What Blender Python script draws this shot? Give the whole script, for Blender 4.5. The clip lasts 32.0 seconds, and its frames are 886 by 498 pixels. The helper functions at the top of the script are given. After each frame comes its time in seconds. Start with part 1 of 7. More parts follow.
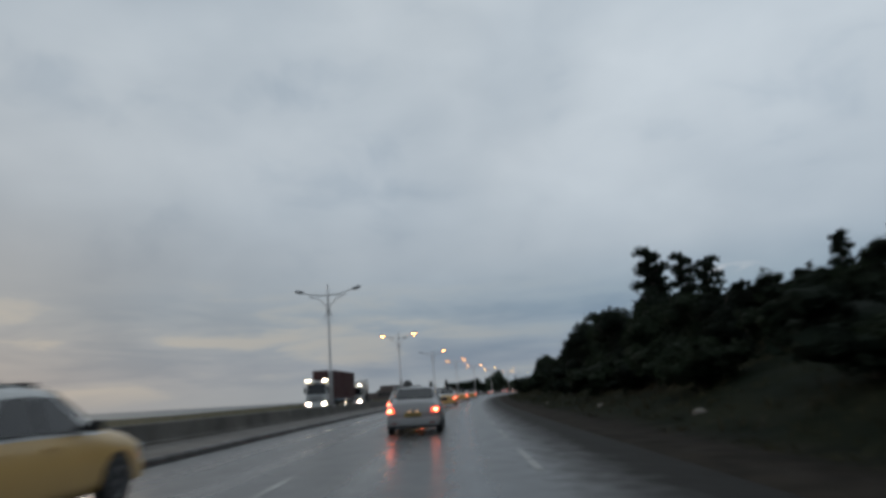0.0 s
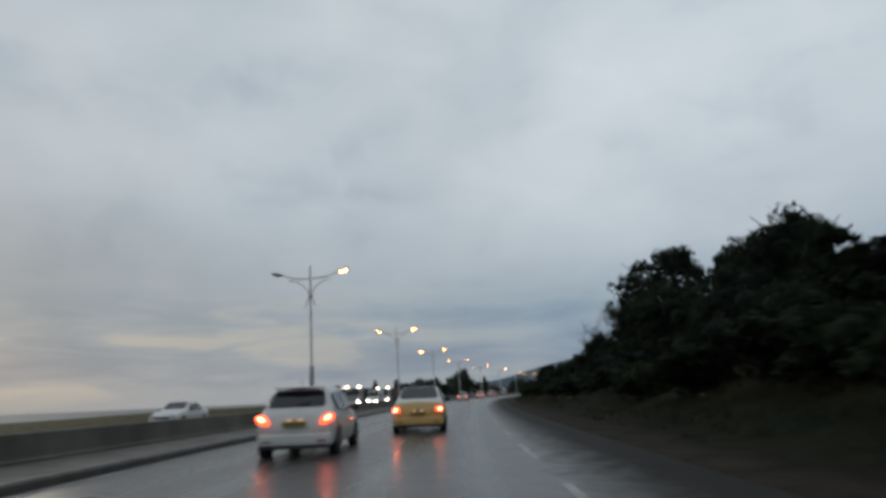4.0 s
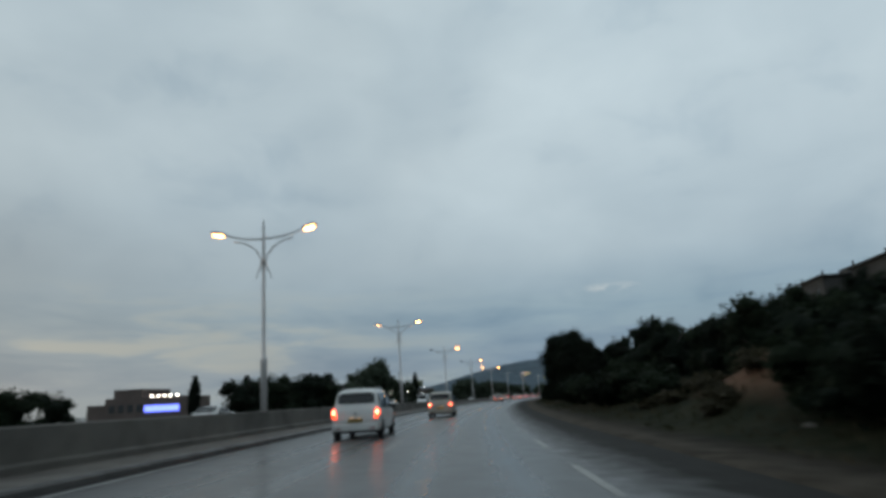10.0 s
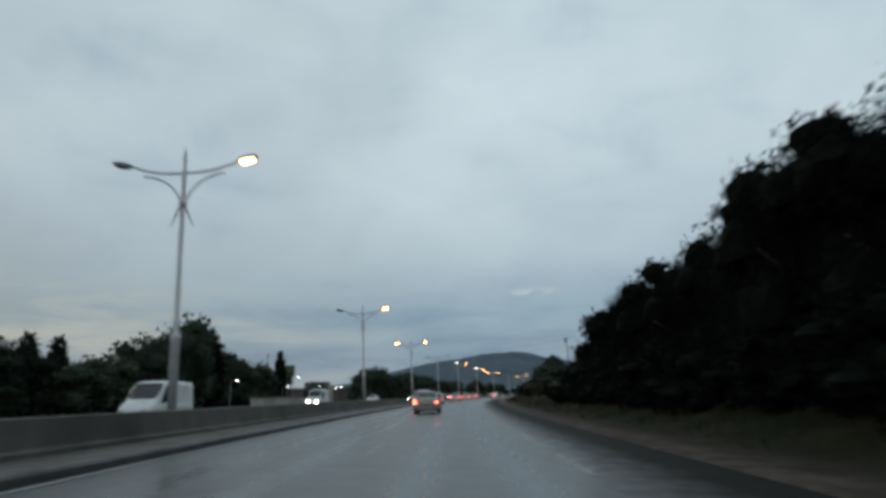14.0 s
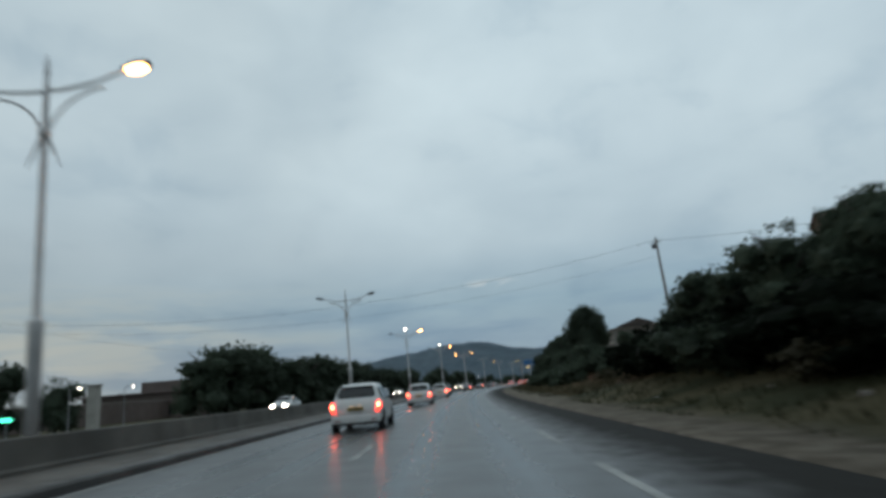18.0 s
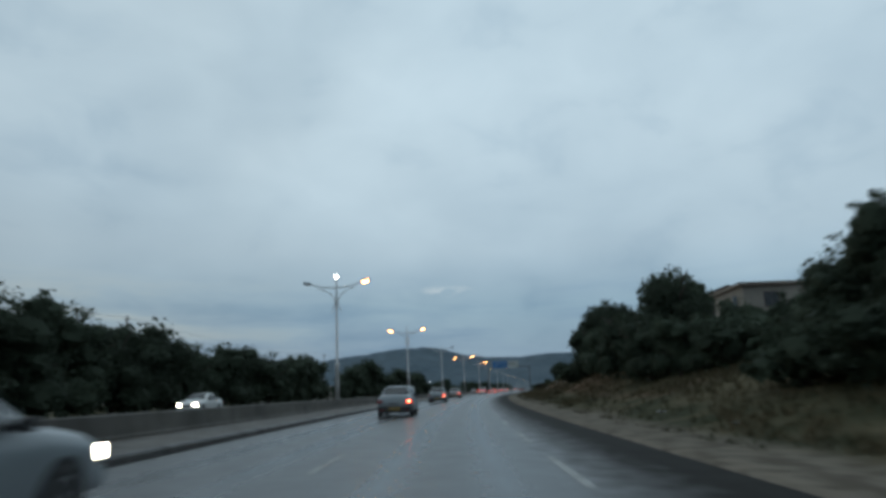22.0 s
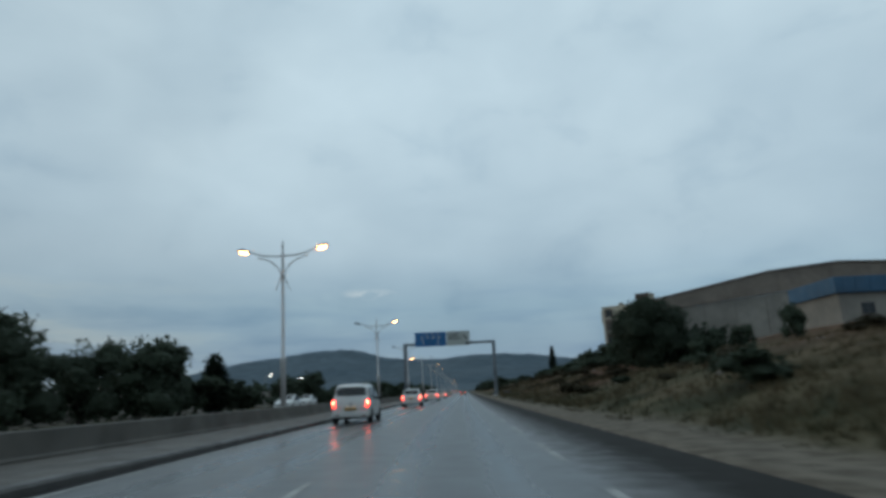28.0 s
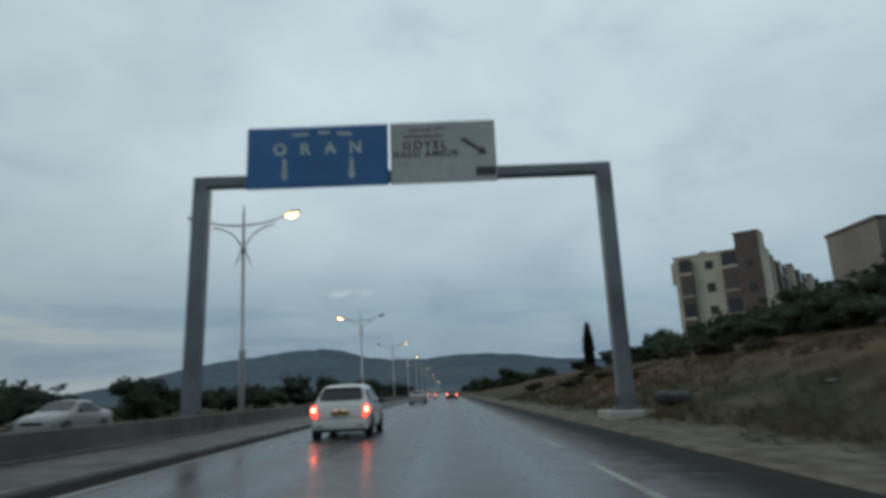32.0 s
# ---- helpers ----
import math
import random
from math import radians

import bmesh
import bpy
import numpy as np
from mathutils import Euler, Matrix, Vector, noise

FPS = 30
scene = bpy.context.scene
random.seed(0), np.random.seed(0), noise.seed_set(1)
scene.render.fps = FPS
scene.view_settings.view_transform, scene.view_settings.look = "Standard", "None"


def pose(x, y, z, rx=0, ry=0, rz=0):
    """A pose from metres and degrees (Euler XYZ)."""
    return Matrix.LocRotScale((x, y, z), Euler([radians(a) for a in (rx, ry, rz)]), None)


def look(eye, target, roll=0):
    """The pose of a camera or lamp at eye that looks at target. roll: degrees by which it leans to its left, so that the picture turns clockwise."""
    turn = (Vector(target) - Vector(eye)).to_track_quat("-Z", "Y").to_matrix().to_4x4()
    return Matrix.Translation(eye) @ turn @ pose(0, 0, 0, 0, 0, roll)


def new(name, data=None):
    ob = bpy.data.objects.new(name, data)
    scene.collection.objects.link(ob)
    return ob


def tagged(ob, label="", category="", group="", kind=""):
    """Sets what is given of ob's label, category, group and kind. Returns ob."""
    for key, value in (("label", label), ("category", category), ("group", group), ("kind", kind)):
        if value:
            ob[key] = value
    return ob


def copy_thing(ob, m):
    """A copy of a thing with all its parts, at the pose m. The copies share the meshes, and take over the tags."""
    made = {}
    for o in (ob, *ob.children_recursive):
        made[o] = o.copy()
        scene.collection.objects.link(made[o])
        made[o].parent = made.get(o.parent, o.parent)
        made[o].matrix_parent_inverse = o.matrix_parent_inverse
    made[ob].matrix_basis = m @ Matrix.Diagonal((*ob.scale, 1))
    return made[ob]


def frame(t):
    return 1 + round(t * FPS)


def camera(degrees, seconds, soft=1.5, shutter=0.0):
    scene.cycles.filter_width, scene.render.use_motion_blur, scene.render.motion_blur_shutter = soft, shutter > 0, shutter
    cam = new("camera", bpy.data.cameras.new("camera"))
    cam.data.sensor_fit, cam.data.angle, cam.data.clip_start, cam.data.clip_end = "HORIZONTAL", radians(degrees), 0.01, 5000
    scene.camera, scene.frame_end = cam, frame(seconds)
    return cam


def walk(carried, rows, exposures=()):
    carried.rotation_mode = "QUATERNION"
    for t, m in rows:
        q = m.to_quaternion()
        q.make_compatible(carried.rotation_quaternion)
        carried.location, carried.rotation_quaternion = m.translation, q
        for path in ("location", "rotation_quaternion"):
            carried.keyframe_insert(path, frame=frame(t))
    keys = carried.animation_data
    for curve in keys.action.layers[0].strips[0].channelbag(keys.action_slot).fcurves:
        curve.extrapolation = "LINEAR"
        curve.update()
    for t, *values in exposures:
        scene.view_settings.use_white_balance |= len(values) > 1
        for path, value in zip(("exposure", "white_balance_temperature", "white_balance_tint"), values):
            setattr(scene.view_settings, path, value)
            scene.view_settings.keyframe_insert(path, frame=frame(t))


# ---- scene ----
# ---------------------------------------------------------------- the road's line
# The road is laid out by station s (metres along it), offset d (metres to its right) and height z.
STEP = 60.0
HEADINGS = [31.63, 29.38, 26.54, 23.43, 21.09, 15.88, 13.52, 10.9, 8.3, 4.25, 0.96, -2.02, -2.71]
STATION = np.arange(-400.0, 2600.0, 1.0)
_turns = np.interp(STATION, -20 + STEP * np.arange(len(HEADINGS)), HEADINGS)
_turns = np.radians(np.convolve(np.pad(_turns, 20, mode="edge"), np.ones(41) / 41, "valid"))
_xs = np.concatenate([[0], np.cumsum(-(np.sin(_turns[1:]) + np.sin(_turns[:-1])) / 2)])
_ys = np.concatenate([[0], np.cumsum((np.cos(_turns[1:]) + np.cos(_turns[:-1])) / 2)])
_xs, _ys = _xs - _xs[400], _ys - _ys[400]


def heading(s):
    return float(np.interp(s, STATION, _turns))


def place(s, d, z=0.0):
    h = heading(s)
    return Vector((float(np.interp(s, STATION, _xs)) + d * math.cos(h), float(np.interp(s, STATION, _ys)) + d * math.sin(h), z))


def stand(s, d, z=0.0, turn=0.0, size=1.0):
    """The pose of a thing at a station, facing along the road (its y ahead), turned by so many degrees."""
    return Matrix.Translation(place(s, d, z)) @ Matrix.Rotation(heading(s) + radians(turn), 4, "Z") @ Matrix.Diagonal(
        (size, size, size, 1) if isinstance(size, (int, float)) else (*size, 1))


# ---------------------------------------------------------------- camera
cam = camera(71.97, 32.0, soft=3.7, shutter=0.4)
EYE = 1.2
# seconds, station, offset, yaw, pitch, roll
DRIVE = [
    (0, -0.64, 0.66, 31.97, 13.32, 3.06), (1, 21.97, 0.61, 30.43, 13.74, 4.45), (2, 44.6, 0.66, 29.24, 13.52, 3.11),
    (3, 67.27, 0.56, 28.72, 13.71, 3.13), (4, 89.75, 0.48, 28.11, 13.46, 2.34), (7, 157.77, 0.27, 24.12, 12.72, 2.92),
    (8, 180.64, 0.16, 23.47, 13.65, 2.56), (9, 203.2, 0.24, 23.1, 13.03, 3.48), (10, 225.75, 0.05, 21.99, 13.81, 2.68),
    (11, 248.43, -0.11, 20.04, 13.36, 2.27), (12, 271.05, -0.21, 17.82, 13.04, 2.48), (13, 293.64, -0.37, 15.76, 13.51, 2.16),
    (14, 316.14, -0.26, 14.81, 13.47, 1.26), (17, 383.63, -0.24, 12.33, 13.18, 3.11), (18, 406.11, -0.11, 11.15, 12.73, 4.39),
    (19, 428.6, -0.06, 9.78, 13.23, 2.39), (20, 451.17, 0.1, 8.91, 13.4, 3.62), (21, 473.62, 0.18, 7.71, 13.27, 1.23),
    (22, 496.11, 0.19, 6.51, 13.06, 1.46), (23, 518.32, 0.17, 5.29, 12.92, 0.85), (24, 541.13, 0.02, 3.96, 13.4, 2.03),
    (25, 563.76, -0.0, 2.4, 13.78, 1.37), (28, 631.8, 0.06, -0.7, 13.16, 2.27), (29, 654.27, -0.01, -0.95, 13.41, 1.07),
    (30, 676.48, -0.11, -0.95, 13.17, 3.14), (31, 698.87, -0.34, -1.64, 13.67, 2.49), (32, 721.57, -0.38, -2.22, 13.18, 2.18)]
rows = []
for t, s, d, yaw, pitch, roll in DRIVE:
    e = place(s, d, EYE)
    rows.append((t, pose(e.x, e.y, e.z, 90 + pitch, roll, yaw)))
walk(cam, rows, exposures=[(0, -0.1, 6650, 13), (0.45, -0.1, 6650, 13), (0.8, 0.0, 5800, 10), (1.2, 0.0, 5800, 10), (1.7, -0.05, 6650, 13), (3, 0.0, 6850, 14), (4.5, 0.0, 6750, 12),
                           (7, 0.0, 6650, 7), (9, -0.12, 6500, 6), (12, 0.05, 6450, 6), (13, -0.02, 5900, 2), (14, 0.02, 6450, 6), (18, 0.05, 6450, 5), (20, 0.1, 6650, 7), (21, 0.03, 6500, 5), (22.3, 0.02, 6080, 4), (23, 0.05, 6400, 5), (24.3, 0.02, 5930, 4), (25, 0.02, 6150, 4), (28, 0.0, 6100, 3), (29, 0.03, 6500, 4), (32, 0.03, 6450, 5)])

# ---------------------------------------------------------------- sky, sun
SUN_AZIMUTH, SUN_HEIGHT = 72.0, 9.0          # degrees to the left of the y axis, above the horizon
world = bpy.data.worlds.new("world")
scene.world = world
world.use_nodes = True
wn, wl = world.node_tree.nodes, world.node_tree.links
wn.clear()


def wnode(kind, **settings):
    n = wn.new(kind)
    for k, v in settings.items():
        n.inputs[k].default_value = v
    return n


def wmath(op, a, b=None, clamp=False):
    n = wn.new("ShaderNodeMath")
    n.operation, n.use_clamp = op, clamp
    for i, v in enumerate((a, b)):
        if isinstance(v, (int, float)):
            n.inputs[i].default_value = v
        elif v is not None:
            wl.new(v, n.inputs[i])
    return n.outputs[0]


def wmix(f, a, b, blend="MIX"):
    n = wn.new("ShaderNodeMix")
    n.data_type, n.blend_type = "RGBA", blend
    for sock, v in ((n.inputs[0], f), (n.inputs[6], a), (n.inputs[7], b)):
        if isinstance(v, (int, float)):
            sock.default_value = v
        elif isinstance(v, tuple):
            sock.default_value = (*v, 1)
        else:
            wl.new(v, sock)
    return n.outputs[2]


def wramp(value, *stops):
    n = wn.new("ShaderNodeValToRGB")
    r = n.color_ramp
    while len(r.elements) < len(stops):
        r.elements.new(0.5)
    for e, (p, c) in zip(r.elements, stops):
        e.position, e.color = p, (*c, 1) if isinstance(c, tuple) else (c, c, c, 1)
    wl.new(value, n.inputs[0])
    return n.outputs[0]


direction = wn.new("ShaderNodeTexCoord").outputs["Generated"]
split = wn.new("ShaderNodeSeparateXYZ")
wl.new(direction, split.inputs[0])
dx, dy, dz = split.outputs
# an even overcast: broad soft swells and small ragged cloudlets
def wvec(fx, fy, fz):
    c = wn.new("ShaderNodeCombineXYZ")
    for k, (axis, f) in enumerate(((dx, fx), (dy, fy), (dz, fz))):
        wl.new(wmath("MULTIPLY", axis, f), c.inputs[k])
    return c.outputs[0]


def wnoise(vector, scale, detail, rough, distortion=0.0):
    t = wnode("ShaderNodeTexNoise", Scale=scale, Detail=detail, Roughness=rough, Distortion=distortion)
    wl.new(vector, t.inputs["Vector"])
    return t.outputs["Fac"]


swell = wnoise(wvec(1.0, 1.0, 1.5), 2.1, 3.0, 0.45, 0.2)
rags = wnoise(wvec(1.0, 1.0, 1.7), 6.0, 4.0, 0.48, 0.25)
broad = wnoise(wvec(1.0, 1.0, 1.3), 1.0, 1.0, 0.4)
layer = wnoise(wvec(1.5, 1.5, 9.0), 3.0, 4.0, 0.55, 0.3)
height = wramp(dz, (0.0, (0.33, 0.40, 0.45)), (0.05, (0.27, 0.345, 0.425)), (0.13, (0.295, 0.39, 0.47)), (0.22, (0.405, 0.485, 0.55)), (0.36, (0.485, 0.565, 0.625)), (0.6, (0.52, 0.605, 0.665)), (1.0, (0.53, 0.61, 0.665)))
cover = wmix(1.0, height, wramp(swell, (0.30, (0.80, 0.835, 0.87)), (0.45, (0.955, 0.965, 0.975)), (0.58, (1.05, 1.045, 1.04)), (0.72, (1.12, 1.11, 1.10))), "MULTIPLY")
cover = wmix(1.0, cover, wramp(rags, (0.28, (0.84, 0.87, 0.90)), (0.42, (0.97, 0.975, 0.98)), (0.56, (1.01, 1.01, 1.01)), (0.72, (1.06, 1.055, 1.05))), "MULTIPLY")
cover = wmix(1.0, cover, wramp(broad, (0.3, 0.95), (0.5, 1.0), (0.7, 1.06)), "MULTIPLY")
# the west, to the left of the road: darker aloft, pale and hazy low down
sun_dir = Vector((-math.sin(radians(SUN_AZIMUTH)) * math.cos(radians(SUN_HEIGHT)), math.cos(radians(SUN_AZIMUTH)) * math.cos(radians(SUN_HEIGHT)), math.sin(radians(SUN_HEIGHT))))
west_dot = wmath("ADD", wmath("MULTIPLY", dx, sun_dir.x), wmath("MULTIPLY", dy, sun_dir.y))
west = wramp(west_dot, (0.55, 0.0), (1.0, 1.0))
low = wramp(dz, (0.0, 1.0), (0.10, 0.85), (0.30, 0.0))
cover = wmix(1.0, cover, wramp(west_dot, (0.0, 1.05), (0.3, 1.07), (0.62, 0.98), (0.76, 1.01), (0.86, 0.98), (0.94, 0.87), (1.0, 0.72)), "MULTIPLY")
cover = wmix(wmath("MULTIPLY", wmath("MULTIPLY", west, low), 0.62), cover, (0.35, 0.355, 0.345))
# layers low over the skyline: pale creamy streaks in the west, blue-grey cloud with a torn bright edge ahead
skyline = wramp(dz, (0.0, 0.0), (0.035, 1.0), (0.11, 1.0), (0.19, 0.0))
cover = wmix(skyline, cover, wmix(1.0, cover, wramp(layer, (0.34, (0.80, 0.85, 0.90)), (0.48, (0.98, 0.985, 0.99)), (0.60, (1.10, 1.08, 1.04))), "MULTIPLY"))
cream = wmath("MULTIPLY", wmath("MULTIPLY", west, skyline), wramp(layer, (0.52, 0.0), (0.64, 1.0)))
cover = wmix(wmath("MULTIPLY", cream, 0.6), cover, (0.50, 0.475, 0.41))
gap_dir = Vector((-math.sin(radians(5.9)) * math.cos(radians(8.75)), math.cos(radians(5.9)) * math.cos(radians(8.75)), math.sin(radians(8.75))))
gap = wmath("ADD", wmath("POWER", wmath("MULTIPLY", wmath("SUBTRACT", dx, gap_dir.x), 20.0), 2.0), wmath("POWER", wmath("MULTIPLY", wmath("SUBTRACT", wmath("ADD", dz, wmath("MULTIPLY", rags, 0.06)), gap_dir.z + 0.03), 95.0), 2.0))
gap = wmath("MULTIPLY", wramp(gap, (0.0, 0.7), (0.25, 0.3), (1.0, 0.0)), wramp(dy, (0.0, 0.0), (0.1, 1.0)))
gap = wmath("MULTIPLY", gap, wramp(wnoise(wvec(1.0, 1.0, 3.0), 17.0, 5.0, 0.65), (0.44, 0.0), (0.60, 1.0)))
cover = wmix(gap, cover, (0.80, 0.79, 0.76))
sky = wn.new("ShaderNodeTexSky")
sky.sky_type, sky.sun_disc = "NISHITA", False
sky.sun_elevation, sky.sun_rotation = radians(SUN_HEIGHT), radians(-SUN_AZIMUTH)
sky.air_density, sky.dust_density = 1.2, 2.0
clear = wmix(1.0, sky.outputs[0], (0.06, 0.06, 0.06), "MULTIPLY")
ground_side = wramp(wmath("ADD", dz, 0.5), (0.485, 0.0), (0.5, 1.0))
total = wmix(0.975, clear, cover)
total = wmix(ground_side, (0.10, 0.11, 0.11), total)
back = wnode("ShaderNodeBackground", Strength=1.0)
wl.new(total, back.inputs[0])
wl.new(back.outputs[0], wn.new("ShaderNodeOutputWorld").inputs[0])

sun = bpy.data.lights.new("sun", "SUN")
sun.energy, sun.angle, sun.color = 0.5, radians(25), (1.0, 0.88, 0.72)
new("sun", sun).matrix_world = look(sun_dir * 50, (0, 0, 0))

# ---------------------------------------------------------------- materials
def mat(name, color, rough=0.7, metal=0.0, vary=0.25, grain=6.0, stain=0.35, bump=0.15, bump_scale=40.0, second=None, glow=None, power=0.0, rough_vary=0.15, coat=0.0, per_object=0.0, specular=0.5):
    """A surface with two scales of variation: fine grain and broad stains."""
    m = bpy.data.materials.new(name)
    m.use_nodes = True
    n, l = m.node_tree.nodes, m.node_tree.links
    b = n["Principled BSDF"]
    co = n.new("ShaderNodeTexCoord").outputs["Object"]

    def noise_node(scale, detail):
        t = n.new("ShaderNodeTexNoise")
        t.inputs["Scale"].default_value, t.inputs["Detail"].default_value = scale, detail
        l.new(co, t.inputs["Vector"])
        return t.outputs["Fac"]

    def ramp(v, *stops):
        r = n.new("ShaderNodeValToRGB")
        while len(r.color_ramp.elements) < len(stops):
            r.color_ramp.elements.new(0.5)
        for e, (p, c) in zip(r.color_ramp.elements, stops):
            e.position, e.color = p, (*c, 1) if isinstance(c, tuple) else (c, c, c, 1)
        l.new(v, r.inputs[0])
        return r.outputs[0]

    def mul(a, c, f=1.0):
        x = n.new("ShaderNodeMix")
        x.data_type, x.blend_type = "RGBA", "MULTIPLY"
        x.inputs[0].default_value = f
        l.new(a, x.inputs[6])
        l.new(c, x.inputs[7])
        return x.outputs[2]

    second = second or tuple(c * (1 - stain) for c in color)
    base = ramp(noise_node(grain * 0.12, 4.0), (0.35, second), (0.62, color))
    base = mul(base, ramp(noise_node(grain, 6.0), (0.25, 1 - vary), (0.7, 1.0)))
    if per_object:
        info = n.new("ShaderNodeObjectInfo").outputs["Random"]
        base = mul(base, ramp(info, (0.0, 1 - per_object), (1.0, 1.0)))
    l.new(base, b.inputs["Base Color"])
    r = ramp(noise_node(grain * 0.5, 5.0), (0.3, max(0.02, rough - rough_vary)), (0.7, min(1.0, rough + rough_vary)))
    l.new(r, b.inputs["Roughness"])
    b.inputs["Metallic"].default_value = metal
    b.inputs["Specular IOR Level"].default_value = specular
    b.inputs["Coat Weight"].default_value = coat
    b.inputs["Coat Roughness"].default_value = 0.08
    if bump:
        bn = n.new("ShaderNodeBump")
        bn.inputs["Strength"].default_value, bn.inputs["Distance"].default_value = bump, 0.02
        l.new(noise_node(bump_scale, 5.0), bn.inputs["Height"])
        l.new(bn.outputs[0], b.inputs["Normal"])
    if glow:
        b.inputs["Emission Color"].default_value = (*glow, 1)
        b.inputs["Emission Strength"].default_value = power
    return m


ASPHALT = mat("wet_asphalt", (0.040, 0.040, 0.041), 0.32, vary=0.35, grain=3.0, stain=0.3, bump=0.006, bump_scale=160, rough_vary=0.03)
PAINT_WORN = mat("faded_road_paint", (0.125, 0.125, 0.12), 0.5, vary=0.5, grain=9.0, stain=0.5, bump=0.2)
PAINT = mat("worn_road_paint", (0.36, 0.36, 0.345), 0.5, vary=0.5, grain=9.0, stain=0.45, bump=0.2)
KERB = mat("dark_wet_kerb", (0.05, 0.048, 0.045), 0.55, vary=0.4, grain=5.0, bump=0.3)
PAVING = mat("median_paving", (0.120, 0.108, 0.093), 0.75, vary=0.35, grain=5.0, stain=0.4, bump=0.35)
WALL_CONCRETE = mat("stained_concrete", (0.105, 0.098, 0.086), 0.8, vary=0.35, grain=3.0, stain=0.45, bump=0.4)
# for an added far plain: the pale colour stands in for haze
FAR_PLAIN = mat("wet_flats", (0.20, 0.21, 0.21), 0.75, vary=0.2, grain=0.02, stain=0.25, bump=0)
SOIL = mat("soil", (0.10, 0.075, 0.05), 0.95, vary=0.4, grain=4.0, bump=0.6, bump_scale=15)
POLE = mat("galvanised_pole", (0.30, 0.31, 0.32), 0.45, metal=0.5, vary=0.15, grain=5.0, bump=0.05)
LAMP_POLE = mat("pale_painted_pole", (0.52, 0.52, 0.52), 0.5, metal=0.0, vary=0.15, grain=5.0, stain=0.2, bump=0.05)
LAMP_CASE = mat("lamp_case", (0.10, 0.11, 0.12), 0.5, metal=0.3, vary=0.15)
LAMP_OFF = mat("unlit_lamp_glass", (0.25, 0.26, 0.27), 0.2, vary=0.1, bump=0)
LAMP_ON = mat("sodium_lamp_glass", (0.8, 0.6, 0.4), 0.3, vary=0.05, bump=0, glow=(1.0, 0.36, 0.085), power=34.0)
LAMP_PALE = mat("pale_lamp_glass", (0.8, 0.7, 0.6), 0.3, vary=0.05, bump=0, glow=(1.0, 0.46, 0.17), power=7.0)
GANTRY = mat("gantry_steel", (0.17, 0.19, 0.21), 0.5, metal=0.4, vary=0.2, grain=3.0, bump=0.08)
SIGN_BLUE = mat("blue_sign_sheet", (0.016, 0.13, 0.34), 0.45, vary=0.2, grain=2.0, stain=0.25, bump=0.05)
SIGN_WHITE = mat("faded_white_sign_sheet", (0.42, 0.44, 0.42), 0.5, vary=0.2, grain=2.0, stain=0.2, bump=0.05)
SIGN_LETTER = mat("white_letter", (0.55, 0.60, 0.62), 0.5, vary=0.35, grain=7.0, stain=0.4, bump=0)
SIGN_DARK = mat("black_letter", (0.03, 0.035, 0.04), 0.5, vary=0.3, grain=7.0, bump=0)
BARK = mat("bark", (0.07, 0.055, 0.045), 0.9, vary=0.4, grain=8.0, bump=0.6, bump_scale=20)
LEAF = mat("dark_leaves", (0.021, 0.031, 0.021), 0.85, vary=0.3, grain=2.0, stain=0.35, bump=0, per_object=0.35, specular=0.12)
# darker leaf copy: the shade inside the thicket is put into the colour
LEAF_SHADED = mat("deep_evergreen_leaves", (0.013, 0.019, 0.012), 0.9, vary=0.3, grain=2.0, stain=0.35, bump=0, per_object=0.3, specular=0.08)
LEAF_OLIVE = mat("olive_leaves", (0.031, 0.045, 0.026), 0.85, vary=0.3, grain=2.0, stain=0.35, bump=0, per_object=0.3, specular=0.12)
# lighter leaf colour, standing in for the veil of glare further along
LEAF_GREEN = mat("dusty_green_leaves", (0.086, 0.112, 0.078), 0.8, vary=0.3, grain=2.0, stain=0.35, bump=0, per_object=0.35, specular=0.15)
LEAF_DRY = mat("dry_shrub_leaves", (0.085, 0.075, 0.045), 0.75, vary=0.35, grain=2.0, stain=0.3, bump=0, per_object=0.35, specular=0.2)
for m in (LEAF, LEAF_SHADED, LEAF_OLIVE, LEAF_GREEN, LEAF_DRY):
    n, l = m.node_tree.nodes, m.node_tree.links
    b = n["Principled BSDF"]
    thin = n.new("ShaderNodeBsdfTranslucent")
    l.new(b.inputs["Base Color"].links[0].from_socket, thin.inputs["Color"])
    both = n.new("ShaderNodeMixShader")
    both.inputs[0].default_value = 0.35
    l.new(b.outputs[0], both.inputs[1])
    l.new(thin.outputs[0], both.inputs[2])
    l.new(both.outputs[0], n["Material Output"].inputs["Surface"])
GRASS = mat("damp_grass", (0.036, 0.040, 0.020), 0.8, vary=0.3, grain=0.6, stain=0.4, bump=0, second=(0.065, 0.052, 0.032), specular=0.1)
STRAW = mat("dry_straw", (0.090, 0.078, 0.046), 0.85, vary=0.3, grain=0.5, stain=0.4, bump=0, second=(0.125, 0.098, 0.062), specular=0.1)
STONE = mat("pale_stone", (0.24, 0.215, 0.185), 0.85, vary=0.3, grain=6.0, bump=0.5, per_object=0.3)
LITTER = mat("white_litter", (0.36, 0.37, 0.37), 0.6, vary=0.25, per_object=0.4)
RUBBER = mat("tyre_rubber", (0.018, 0.018, 0.019), 0.75, vary=0.3, grain=8.0, bump=0.2)
BLACK_PLASTIC = mat("black_plastic", (0.02, 0.02, 0.022), 0.5, vary=0.2)
RIM = mat("wheel_rim", (0.30, 0.31, 0.32), 0.4, metal=0.7, vary=0.2)
GLASS = mat("tinted_car_glass", (0.012, 0.014, 0.017), 0.06, vary=0.1, bump=0, rough_vary=0.02, specular=0.45)
